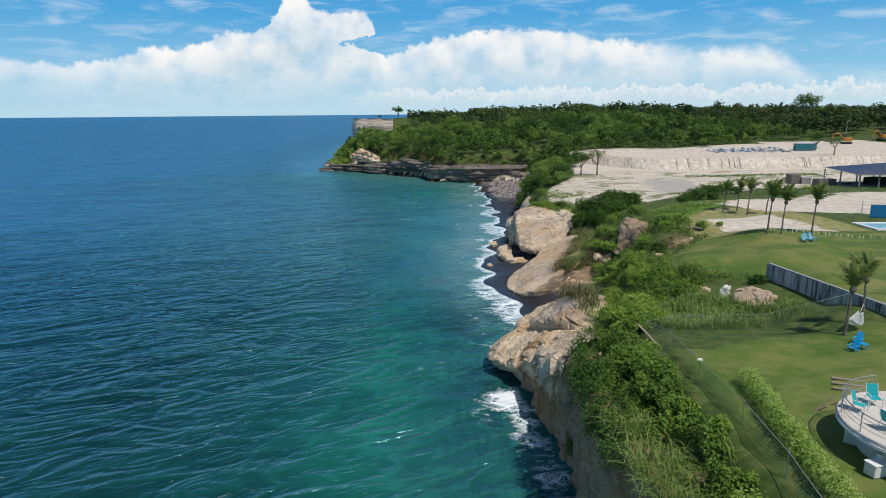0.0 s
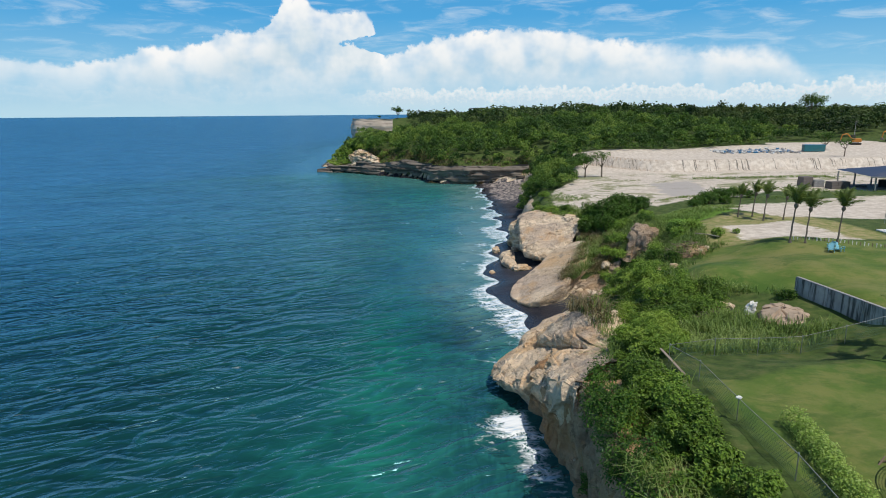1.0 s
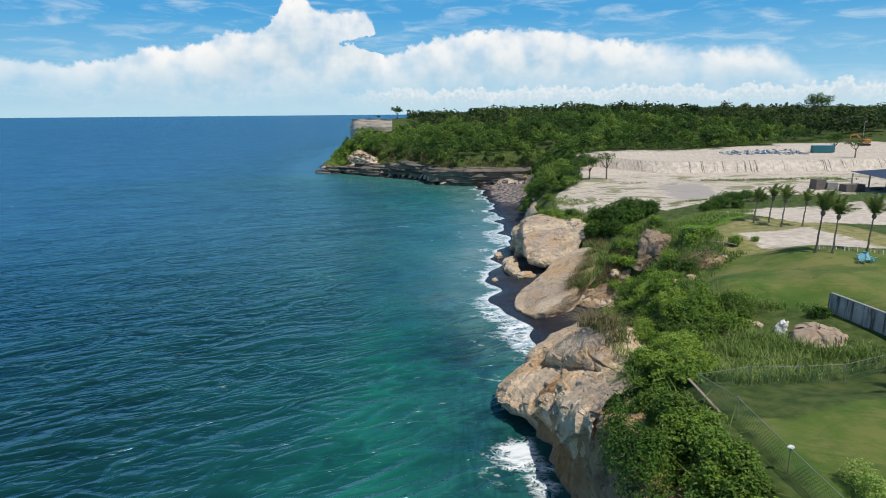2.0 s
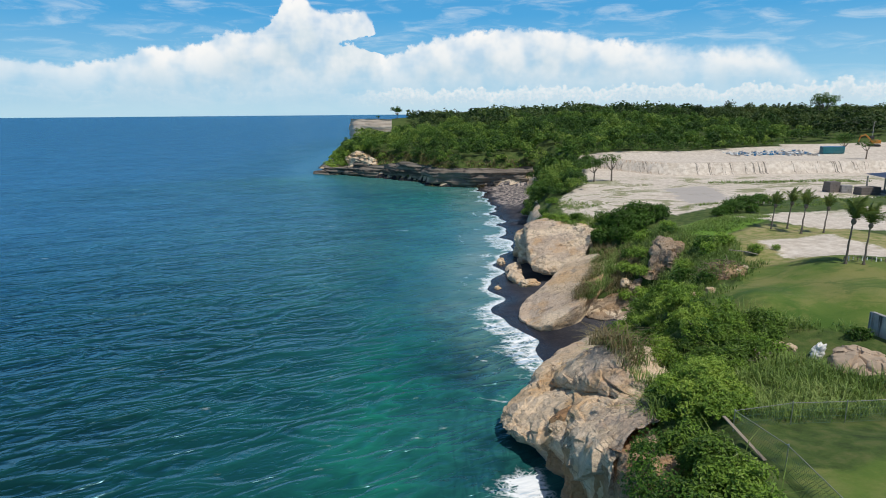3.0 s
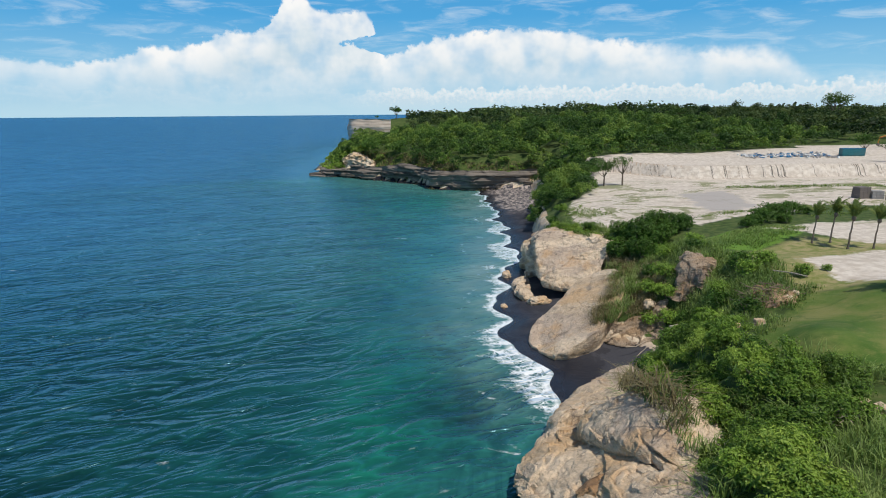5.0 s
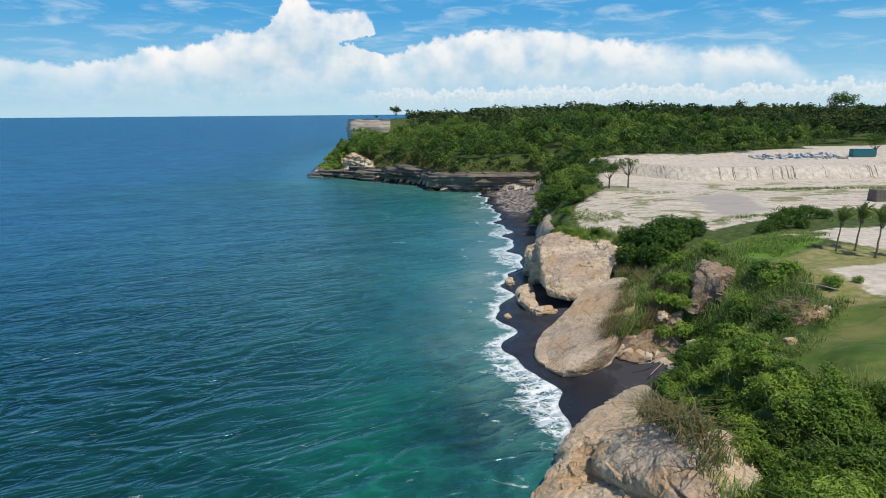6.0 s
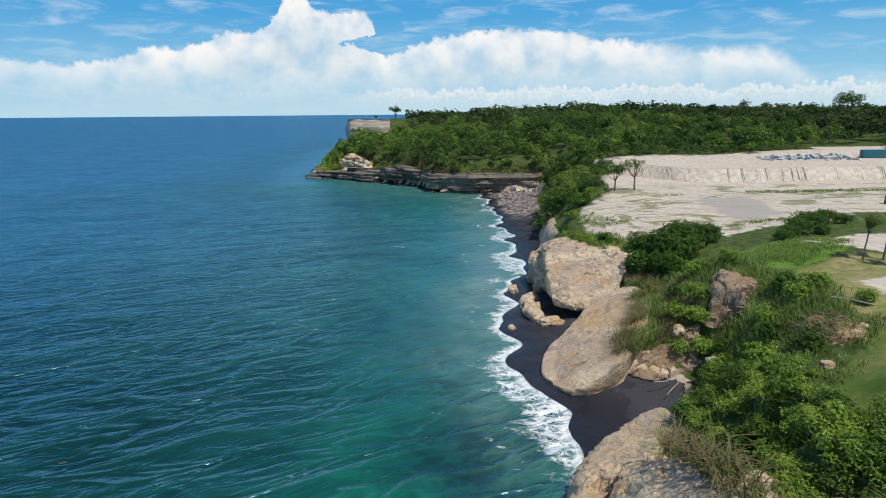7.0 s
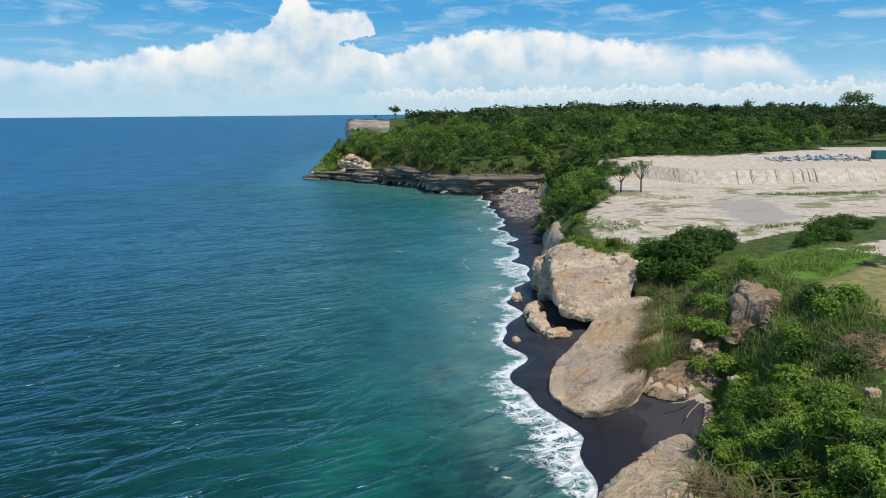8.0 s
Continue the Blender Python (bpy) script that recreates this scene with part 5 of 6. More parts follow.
TIP = [(-70, 320), (-58, 314), (-36, 301), (-34, 362), (-28, 364), (-37, 505), (-68, 505)]
RIM = [(-60, 316), (-43, 307), (-19, 286), (-8, 276), (-5, 262), (15, 256), (36, 254), (36, 262), (16, 265), (2, 270), (2, 282), (-12, 294), (-38, 315), (-55, 324)]
stuff("headland_scrub", [forest(clear_of(scatter(TIP, 2.9), lambda x, y: land(x, y)[1] > 2.2), 1.9, 1.8, 0.5, 5.5, 0.62, 6), forest(clear_of(scatter(RIM, 2.6), lambda x, y: land(x, y)[1] > 2.6), 1.1, 0.8, 0.4, 9, 0.45, 5)], LEAF,
      "low green bushes along the headland's rim", "bushes")
stuff("headland_dry_grass", [tufts(RIM, 1.1, 1.3, 0.07, 12, 0.9, 0.6)], DRY_GRASS, "dry olive-brown grass along the headland's cliff top", "grass")
FAR_WOOD = [(-60, 640), (260, 640), (420, 430), (700, 400), (1500, 1300), (900, 1700), (0, 1500)]
stuff("distant_woods", [forest(clear_of(scatter(FAR_WOOD, 22), wooded), 13, 5.2, 0.7, 0.06, 4.0, 4)], PLATEAU_LEAF, "distant dark green woodland reaching the horizon", "woods")
BLUFF_TREES = [(21.5, 172), (24.5, 196), (31, 214), (34, 250), (42, 232), (47, 212), (42, 196), (38, 186), (36, 168), (29, 162)]
stuff("bluff_woods", [forest(scatter(BLUFF_TREES, 2.7), 2.1, 2.2, 0.75, 12, 0.42)], FOREST_LEAF, "dark green trees and bushes along the bluff above the beach", "woods")

# ---------------------------------------------------------------- parts for the made things


def part(name, bm, mat, parent, label="", smooth=False):
    """Links a bmesh as one mesh under a thing or a part."""
    me = bpy.data.meshes.new(name)
    for f in bm.faces:
        f.smooth = smooth
    bm.to_mesh(me)
    bm.free()
    me.materials.append(mat)
    ob = new(name, me)
    ob.parent = parent
    if label:
        tagged(ob, label)
    return ob


def thing(name, m, label, category, group="", kind=""):
    ob = new(name)
    ob.empty_display_size = 0.2
    ob.matrix_basis = m
    return tagged(ob, label, category, group, kind)


def box(bm, size, at, turn=(0, 0, 0), bevel=0.0):
    r = bmesh.ops.create_cube(bm, size=1.0, matrix=pose(*at, *turn) @ Matrix.Diagonal((*size, 1)))
    if bevel:
        vs = set(r["verts"])
        bmesh.ops.bevel(bm, geom=[e for e in bm.edges if e.verts[0] in vs and e.verts[1] in vs], offset=bevel, segments=1, affect="EDGES")
    return bm


def rod(bm, a, b, r0, r1=None, sides=8):
    a, b = Vector(a), Vector(b)
    d = b - a
    m = Matrix.Translation((a + b) / 2) @ d.to_track_quat("Z", "Y").to_matrix().to_4x4()
    bmesh.ops.create_cone(bm, cap_ends=True, segments=sides, radius1=r0, radius2=r0 if r1 is None else r1, depth=d.length, matrix=m)
    return bm


def tube(bm, pts, r, sides=8):
    for a, b in zip(pts[:-1], pts[1:]):
        rod(bm, a, b, r, r, sides)
    return bm


def fresh():
    return bmesh.new()


def plain(name, color, rough=0.6, wear=0.25, scale=3.0, metal=0.0, dirt=(0.2, 0.17, 0.13), bump=0.2):
    """Paint, plaster, wood or plastic with grain and dirt at two scales."""
    mt, g = material(name)
    p = g.put("ShaderNodeTexCoord", out=3)
    n_a, n_b = g.noise(p, scale * 0.3, 4, 0.6), g.noise(p, scale * 3, 4, 0.6)
    c = g.mix(g.m("MULTIPLY", g.step(n_a, 0.5, 0.75), wear), color, dirt)
    c = g.mix(g.m("MULTIPLY", g.step(n_b, 0.45, 0.8), wear * 0.6), c, tuple(0.6 * v for v in color))
    finish(g, c, rough, g.bump(n_b, bump, 0.02), metal)
    return mt


WHITE = plain("white_plaster", (0.72, 0.71, 0.68), 0.7, 0.35)
DECK = plain("pale_deck", (0.60, 0.55, 0.50), 0.8, 0.45, 1.5)
METAL = plain("galvanised_steel", (0.45, 0.46, 0.46), 0.4, 0.3, 4, 0.8)
RAIL_GREY = plain("weathered_rail", (0.26, 0.27, 0.25), 0.6, 0.3)
GREEN_WIRE = plain("green_coated_wire", (0.06, 0.13, 0.08), 0.6, 0.2)
BLUE = plain("bright_blue_paint", (0.008, 0.33, 0.68), 0.5, 0.12)
PALE_BLUE = plain("pale_blue_paint", (0.22, 0.50, 0.60), 0.55, 0.15)
TURQUOISE = plain("turquoise_sling", (0.01, 0.36, 0.38), 0.7, 0.1)
TIMBER = plain("grey_timber", (0.30, 0.25, 0.19), 0.85, 0.4)
DARK_WOOD = plain("dead_wood", (0.20, 0.15, 0.11), 0.9, 0.4)
PALE_WOOD = plain("driftwood", (0.45, 0.38, 0.30), 0.9, 0.3)
BLUE_ROOF = plain("slate_blue_roof", (0.045, 0.065, 0.12), 0.55, 0.2, 0.4)
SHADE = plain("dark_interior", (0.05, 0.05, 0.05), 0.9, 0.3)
CEMENT = plain("grey_concrete", (0.33, 0.32, 0.31), 0.9, 0.4, 0.5)
BLOCK = plain("dark_block", (0.16, 0.14, 0.13), 0.9, 0.4, 1.0)
TEAL = plain("teal_steel", (0.03, 0.17, 0.20), 0.5, 0.3, 1.0)
PANEL_BLUE = plain("blue_screen", (0.01, 0.15, 0.33), 0.6, 0.15, 1.0)
ORANGE = plain("orange_machine_paint", (0.50, 0.20, 0.03), 0.5, 0.35, 1.0)
RUBBER = plain("black_rubber", (0.02, 0.02, 0.02), 0.8, 0.2)
CLOTH = plain("white_cloth", (0.75, 0.75, 0.73), 0.9, 0.1)
HUSK = plain("palm_trunk_bark", (0.17, 0.14, 0.11), 0.95, 0.5, 3)
STONE_WHITE = plain("white_limestone", (0.72, 0.72, 0.69), 0.9, 0.3, 2)
EARTH = plain("tan_earth", (0.44, 0.34, 0.25), 0.95, 0.4, 0.8, dirt=(0.25, 0.17, 0.11), bump=0.5)
FROND = leaf_material("palm_fronds", (0.07, 0.11, 0.025), (0.15, 0.21, 0.045), (0.27, 0.31, 0.10))
POOL, g = material("pool_water")
finish(g, g.mix(g.noise(g.pos(), 1.5, 3), (0.25, 0.50, 0.60), (0.35, 0.60, 0.68)), 0.08, g.bump(g.noise(g.pos(), 3, 3), 0.1, 0.05))
STAINED, g = material("stained_concrete_wall")
p = g.pos()
run = g.noise(g.pos(1.6, 1.6, 0.12), 1.0, 5, 0.7)
c = g.ramp(g.noise(p, 0.7, 5, 0.6), [(0.3, (0.30, 0.30, 0.30)), (0.6, (0.44, 0.44, 0.43)), (0.75, (0.55, 0.55, 0.53))])
c = g.mix(g.step(run, 0.47, 0.62, 0.0, 0.88), c, (0.035, 0.035, 0.034))
finish(g, c, 0.9, g.bump(g.noise(p, 8, 4), 0.3, 0.03))


# ---------------------------------------------------------------- shrubs and trees
def shrub_mesh(r, tall, per_m2, leaf, seed, mat):
    lobes = 5
    a = RNG.uniform(0, 2 * math.pi, lobes)
    c = np.stack([np.cos(a) * r * 0.45, np.sin(a) * r * 0.45, tall * RNG.uniform(0.35, 0.75, lobes)], 1)
    c[0] = (0, 0, tall * 0.6)
    rr, tt = r * RNG.uniform(0.5, 0.75, lobes), tall * RNG.uniform(0.35, 0.5, lobes)
    co, f, tn = mound_leaves(c, rr, tt, per_m2, leaf, leaf * 0.55, RNG.uniform(0.3, 0.8, lobes), -0.6, 0.4)
    return mesh_data("foliage", co, f, mat, {"tint": tn}, False)


def stems(r, tall, mat, parent, n=6):
    bm = fresh()
    for k in range(n):
        a = k * 2 * math.pi / n + random.uniform(-.3, .3)
        mid = Vector((math.cos(a) * r * 0.25, math.sin(a) * r * 0.25, tall * 0.4))
        tip = Vector((math.cos(a) * r * 0.65, math.sin(a) * r * 0.65, tall * 0.85))
        rod(bm, (0, 0, -0.3), mid, 0.05 * r, 0.03 * r, 5)
        rod(bm, mid, tip, 0.03 * r, 0.012 * r, 5)
    return part("stem", bm, mat, parent)


def shrub(r, tall, per_m2, leaf, mat, label, group=""):
    t = thing("shrub", Matrix(), label, "shrub", group)
    ob = new("foliage", shrub_mesh(r, tall, per_m2, leaf, 0, mat))
    ob.parent = t
    stems(r, tall, BARK, t)
    return t


def place_scaled(ob, x, y, sc, sink=0.15):
    ob.matrix_basis = pose(x, y, height(x, y) - sink, 0, 0, random.uniform(0, 360))
    ob.scale = (sc, sc, sc)


def copy_at(proto, x, y, sc, sink=0.15):
    o = copy_thing(proto, Matrix())
    place_scaled(o, x, y, sc, sink)
    return o


dark_bush = [shrub(2.0, 2.6, 42, 0.34, DARK_LEAF, "large dark green bush on the bluff edge", "bushes on the bluff") for _ in range(2)]
BUSHES = [(28.0, 119.5, 1.15), (31.0, 121.0, 1.35), (33.6, 122.5, 1.2), (30.0, 115.6, 1.1), (33.2, 117.8, 1.25), (36.2, 121.0, 1.1), (27.2, 114.6, .8), (38.6, 122.6, .9), (29.2, 124, 1.0), (25.2, 122.5, .7)]
for k, (x, y, sc) in enumerate(BUSHES):
    (place_scaled if k < 2 else copy_at)(dark_bush[k % 2], x, y, sc)
low_bush = [shrub(1.6, 1.7, 42, 0.30, DARK_LEAF, "low dark green bush beside the sandy track", "bushes beside the track") for _ in range(2)]
LOW = [(47, 118.5, .9), (49, 121, 1.1), (51.5, 122.5, 1.2), (53, 125.5, 1.1), (56, 127.5, 1.25), (58.6, 129.5, 1.1), (61, 131.5, 1.2), (54.5, 121.5, .9), (63.5, 131, .9)]
for k, (x, y, sc) in enumerate(LOW):
    (place_scaled if k < 2 else copy_at)(low_bush[k % 2], x, y, sc)
scrub_bush = [shrub(1.3, 1.5, 55, 0.27, LEAF if k else DARK_LEAF, "green leafy bush among rough grass on the slope", "bushes on the slope") for k in range(3)]
SCRUB = [(35.8, 96.5, 1.3), (36.8, 94.0, 1.1), (34.2, 93.0, 1.2), (29.0, 95.2, .9), (27.2, 91.5, 1.1), (24.8, 88.2, 1.3), (29.8, 88.5, 1.1), (31.2, 92.0, .9), (26.4, 84.0, 1.2), (29.5, 82.5, 1.1),
         (22.8, 85.8, 1.4), (38, 88.5, .8), (28.5, 107, 1.0), (31.0, 108.5, 1.1), (27.2, 103.2, .8), (33.5, 105.5, .9), (35.0, 109.0, .9), (23.5, 130.5, .8), (25.5, 132, .9), (22.6, 135, .8), (21.5, 141, .9),
         (22.4, 147, 1.0), (24.5, 152, 1.0), (41.0, 89.0, .45), (32.6, 60.6, .7)]
for k, (x, y, sc) in enumerate(SCRUB):
    (place_scaled if k < 3 else copy_at)(scrub_bush[k % 3], x, y, sc)

for x, y, sc in ((28.3, 98.0, 1.2), (28.4, 100.4, 1.1), (28.8, 102.8, 1.2), (26.0, 99.0, 0.9), (26.6, 101.6, 1.0), (17.0, 64.0, 1.0), (16.9, 67.5, 1.1), (16.8, 71.0, 1.1), (17.6, 74.5, 1.2), (18.6, 78.5, 1.1), (20.2, 82.0, 1.2), (22.4, 66.0, 1.3), (24.5, 70.5, 1.1), (21.0, 74.5, 1.2)):
    copy_at(scrub_bush[1 if x > 25 else 0], x, y, sc)


def tree(name, tall, spread, label, leaf=0.5, per_m2=9, mat=None, bare=0.45, lobes=9, seed=1):
    """A tapered trunk with limbs and a crown of leaf clumps."""
    rnd = random.Random(seed)
    t = thing(name, Matrix(), label, "tree")
    bm = fresh()
    fork = Vector((0.04 * tall, 0, tall * bare))
    rod(bm, (0, 0, -0.4), fork, 0.035 * tall, 0.024 * tall, 8)
    tips = []
    for k in range(lobes):
        a = k * 2.4 + rnd.uniform(-.4, .4)
        q = spread * rnd.uniform(0.25, 0.8) * (0.3 if k == 0 else 1)
        tip = Vector((math.cos(a) * q, math.sin(a) * q, tall * rnd.uniform(0.68, 0.9)))
        mid = fork.lerp(tip, 0.5) + Vector((0, 0, -0.05 * tall))
        rod(bm, fork, mid, 0.016 * tall, 0.01 * tall, 6)
        rod(bm, mid, tip, 0.01 * tall, 0.004 * tall, 5)
        tips.append(tip)
    part("trunk", bm, BARK, t)
    c = np.array([tuple(v) for v in tips])
    rr = spread * np.array([rnd.uniform(0.24, 0.45) for _ in tips])
    co, f, tn = mound_leaves(c, rr, rr * 0.85, per_m2, leaf, leaf * 0.6, np.array([rnd.uniform(0.2, 0.7) for _ in tips]), -0.7, 0.5)
    ob = new("crown", mesh_data("crown", co, f, mat or FOREST_LEAF, {"tint": tn}, False))
    ob.parent = t
    return t


place_scaled(tree("tree", 18, 7.0, "tall spreading tree rising above the far woods", 0.8, 5, seed=3), 206, 353, 1.0)
place_scaled(tree("tree", 9.0, 5.6, "lone round tree on the headland's grassy top", 0.7, 8, DARK_LEAF, 0.3, seed=4), -39, 556, 1.0)
place_scaled(tree("tree", 7.6, 3.0, "thin half-bare tree beside the sandy terrace", 0.4, 16, FOREST_LEAF, 0.4, 7, seed=5), 46.6, 184, 1.0)
place_scaled(tree("tree", 6.2, 3.4, "dark scraggy tree beside the sandy terrace", 0.4, 18, DARK_LEAF, 0.4, 7, seed=6), 41.5, 183, 1.0)
place_scaled(tree("tree", 6.4, 3.0, "small dark tree on the edge of the earthworks", 0.4, 10, DARK_LEAF, 0.4, 7, seed=8), 130, 204, 1.0)
place_scaled(tree("tree", 6.0, 4.6, "dense dark tree beside the container", 0.45, 9, DARK_LEAF, 0.25, 9, seed=9), 136, 224, 1.0)
for k, (x, y, h_, sp) in enumerate([(-52, 524, 3, 2), (-60, 523, 2.5, 1.6), (60, 470, 8, 4), (112, 480, 9, 4.5), (20, 500, 8, 4), (150, 420, 9, 5)]):
    place_scaled(tree("tree", h_, sp, "dark tree standing out above the headland scrub", 0.7, 7, DARK_LEAF, 0.35, 7, seed=20 + k), x, y, 1.0)


# ---------------------------------------------------------------- palms
def frond_mesh(length, sway, seed):
    """A palm frond along +x: an arched rib with hanging leaflets."""
    rnd = np.random.default_rng(seed)
    n = 34
    t = np.linspace(0.02, 1, n)
    rx, rz = length * t * (1 - 0.12 * t), length * (0.50 * t - 0.52 * t ** 2.3)
    ry = sway * length * t ** 2
    pts = np.stack([rx, ry, rz], 1)
    d = unit(np.gradient(pts, axis=0))
    co, fc = [], []
    for i in range(n):
        w_ = 0.035 * (1 - 0.8 * t[i])
        co += [pts[i] + (0, w_, 0), pts[i] + (0, -w_, 0)]
        if i:
            b = 2 * i
            fc.append((b - 2, b - 1, b + 1, b))
    for i in range(3, n):
        ll = length * 0.26 * math.sin(math.pi * (0.12 + 0.83 * t[i])) * rnd.uniform(0.8, 1.15)
        for sgn in (-1, 1):
            out = unit(d[i] * 0.75 + np.array([0, sgn * 0.8, -0.35 + rnd.normal(0, 0.12)]))
            base, tip = pts[i], pts[i] + out * ll - np.array([0, 0, 0.25 * ll])
            b = len(co)
            wv_ = d[i] * 0.03 * length / 2.6
            co += [base - wv_, base + wv_, (base + tip) / 2 + wv_ + (0, 0, 0.04), tip, tip - wv_ * 0.2, (base + tip) / 2 - wv_ + (0, 0, 0.04)]
            fc += [(b, b + 1, b + 2, b + 5), (b + 5, b + 2, b + 3, b + 4)]
    return mesh_data("frond", np.array(co), np.array(fc), FROND, {"tint": np.full(len(co), rnd.uniform(0.2, 0.8))}, False)


def palm(trunk, length, label, seed, lean=0.25, group=""):
    """A coconut palm blown by the wind towards +x."""
    rnd = random.Random(seed)
    t = thing("palm", Matrix(), label, "palm", group)
    bm = fresh()
    steps = 16
    path = [Vector((lean * (k / steps) ** 2 * trunk * 0.5, 0.03 * math.sin(k), trunk * k / steps - (0.3 if k == 0 else 0))) for k in range(steps + 1)]
    for k in range(steps):
        r = 0.115 - 0.05 * k / steps + (0.06 if k == 0 else 0)
        rod(bm, path[k], path[k + 1], r * 1.06, r * 0.94, 10)
    part("trunk", bm, HUSK, t)
    top_ = path[-1]
    bm = fresh()
    bmesh.ops.create_icosphere(bm, subdivisions=2, radius=0.24, matrix=Matrix.Translation(top_ + Vector((0, 0, 0.05))) @ Matrix.Diagonal((1, 1, 1.5, 1)))
    part("crown_shaft", bm, HUSK, t, smooth=True)
    meshes = [frond_mesh(length, 0.12, seed), frond_mesh(length * 0.9, -0.15, seed + 1), frond_mesh(length * 1.05, 0.2, seed + 2)]
    for k in range(12):
        a = math.degrees(k * 2.39996)
        # wind gathers the crown downwind
        a = a % 360
        a = a if a < 180 else a - 360
        a *= 0.62 if abs(a) < 140 else 0.85
        ob = new("frond", meshes[k % 3])
        ob.parent = t
        ob.matrix_basis = Matrix.Translation(top_) @ pose(0, 0, 0, rnd.uniform(-15, 15), -84 + 4.2 * k + rnd.uniform(-9, 9), a + rnd.uniform(-12, 12))
    return t


big_palm = palm(4.3, 3.0, "young coconut palm with windswept fronds on the lawn", 5, 0.1, "coconut palms beside the lawn")
small_palm = palm(3.5, 2.5, "small coconut palm with windswept fronds in sandy soil", 9, 0.14, "coconut palms beside the lawn")
PALMS = [(big_palm, 41.9, 77.2, 1.05, -5), (big_palm, 43.4, 76.6, .95, 20), (big_palm, 47.4, 76.8, .98, 8), (small_palm, 48.6, 104.3, 1.0, 0), (small_palm, 50.9, 104.2, 1.08, -12), (small_palm, 50.8, 100.4, 1.12, 15), (small_palm, 53.6, 99.8, 1.0, 5)]
seen = set()
for proto, x, y, sc, tn in PALMS:
    o = proto if proto not in seen else copy_thing(proto, Matrix())
    seen.add(proto)
    o.matrix_basis = pose(x, y, height(x, y) - 0.05, 0, 0, tn)
    o.scale = (sc, sc, sc)
ham_palm = palm(3.6, 2.5, "coconut palm with browning fronds holding up a hammock", 31, 0.1, "palms of the hammock")
ham_palm.matrix_basis = pose(31.0, 44.4, height(31.0, 44.4), 0, 0, 30)
o = copy_thing(ham_palm, pose(33.4, 46.2, height(33.4, 46.2), 0, 0, 80))

# ---------------------------------------------------------------- lawn things
# wire fence: bays of steel posts, top rail and netting
FENCE = [(15.2, 14), (15.7, 20), (16.3, 26), (16.6, 31), (16.6, 36.9), (16.8, 42.6), (17.0, 48.4), (20.5, 48.6), (24, 49.0), (27.5, 49.3), (31, 49.6), (34.6, 49.8)]
fence = thing("wire_fence", Matrix(), "wire mesh fence with steel posts and top rail round the lawn", "fence")
for k, (x, y) in enumerate(FENCE):
    z = height(x, y)
    post = part("post", rod(fresh(), (x, y, z - 0.3), (x, y, z + 1.45), 0.03), METAL, fence)
    part("cap", rod(fresh(), (x, y, z + 1.45), (x, y, z + 1.5), 0.045, 0.02), METAL, post)
    if k:
        xa, ya = FENCE[k - 1]
        a, b = Vector((xa, ya, height(xa, ya) + 1.4)), Vector((x, y, z + 1.4))
        part("rail", rod(fresh(), a, b, 0.02), RAIL_GREY, fence)
        bm = fresh()
        nb = max(int((b - a).length / 0.22), 2)
        for q in range(nb):
            for dq in (-5, 5):
                e = q + dq
                if 0 <= e <= nb:
                    rod(bm, a.lerp(b, q / nb) - Vector((0, 0, 1.35)), a.lerp(b, e / nb) - Vector((0, 0, 0.02)), 0.007, 0.007, 3)
        for q in (0.45, 0.9, 1.34):
            rod(bm, a - Vector((0, 0, q)), b - Vector((0, 0, q)), 0.008, 0.008, 3)
        part("netting", bm, GREEN_WIRE, fence, "green coated wire mesh")
bm = fresh()
bmesh.ops.create_icosphere(bm, subdivisions=2, radius=0.16, matrix=Matrix.Diagonal((1.2, 0.7, 0.7, 1)))
for v in bm.verts:
    v.co += 0.05 * noise.noise_vector(v.co * 9)
rag = part("rag", bm, CLOTH, None, smooth=True)
rag.location = (16.58, 36.9, height(16.6, 36.9) + 1.46)
tagged(rag, "white rag tied over a fence post", "rag")

# hedge
hx, hy = [], []
for (xa, ya), (xb, yb) in zip([(19.3, 36), (18.2, 30), (17.5, 24), (17.2, 18)][:-1], [(19.3, 36), (18.2, 30), (17.5, 24), (17.2, 18)][1:]):
    for q in np.arange(0, 1, 0.09):
        hx.append(xa + (xb - xa) * q + random.uniform(-.1, .1)), hy.append(ya + (yb - ya) * q)
hx, hy = np.array(hx), np.array(hy)
hz = land(hx, hy)[0]
co, f, tn = mound_leaves(np.stack([hx, hy, hz + 0.55], 1), np.full(len(hx), 0.62), np.full(len(hx), 0.72) * RNG.uniform(0.85, 1.2, len(hx)), 120, 0.13, 0.08, RNG.uniform(0.4, 0.8, len(hx)), -0.9, 0.25)
tagged(mesh_of("hedge", co, f, HEDGE_LEAF, {"tint": tn}, False), "light green clipped hedge growing beside the fence", "hedge")

# concrete wall below the upper lawn
wall = thing("retaining_wall", Matrix(), "black-stained grey concrete retaining wall with grey coping", "wall")
WALL = [(33.9, 61.4), (34.5, 57.6), (35.1, 53.8), (35.7, 50.0), (36.3, 46.2), (36.9, 42.4)]
for (xa, ya), (xb, yb) in zip(WALL[:-1], WALL[1:]):
    ang = math.degrees(math.atan2(yb - ya, xb - xa))
    ln_ = math.hypot(xb - xa, yb - ya)
    panel = part("panel", box(fresh(), (ln_ - 0.03, 0.2, 3.0), ((xa + xb) / 2, (ya + yb) / 2, 12.68), (0, 0, ang)), STAINED, wall)
    part("coping", box(fresh(), (ln_, 0.28, 0.08), ((xa + xb) / 2, (ya + yb) / 2, 14.22), (0, 0, ang), 0.015), CEMENT, panel, "weathered grey concrete coping")
for x, y in WALL:
    part("pier", box(fresh(), (0.3, 0.3, 3.05), (x, y, 12.68)), STAINED, wall)


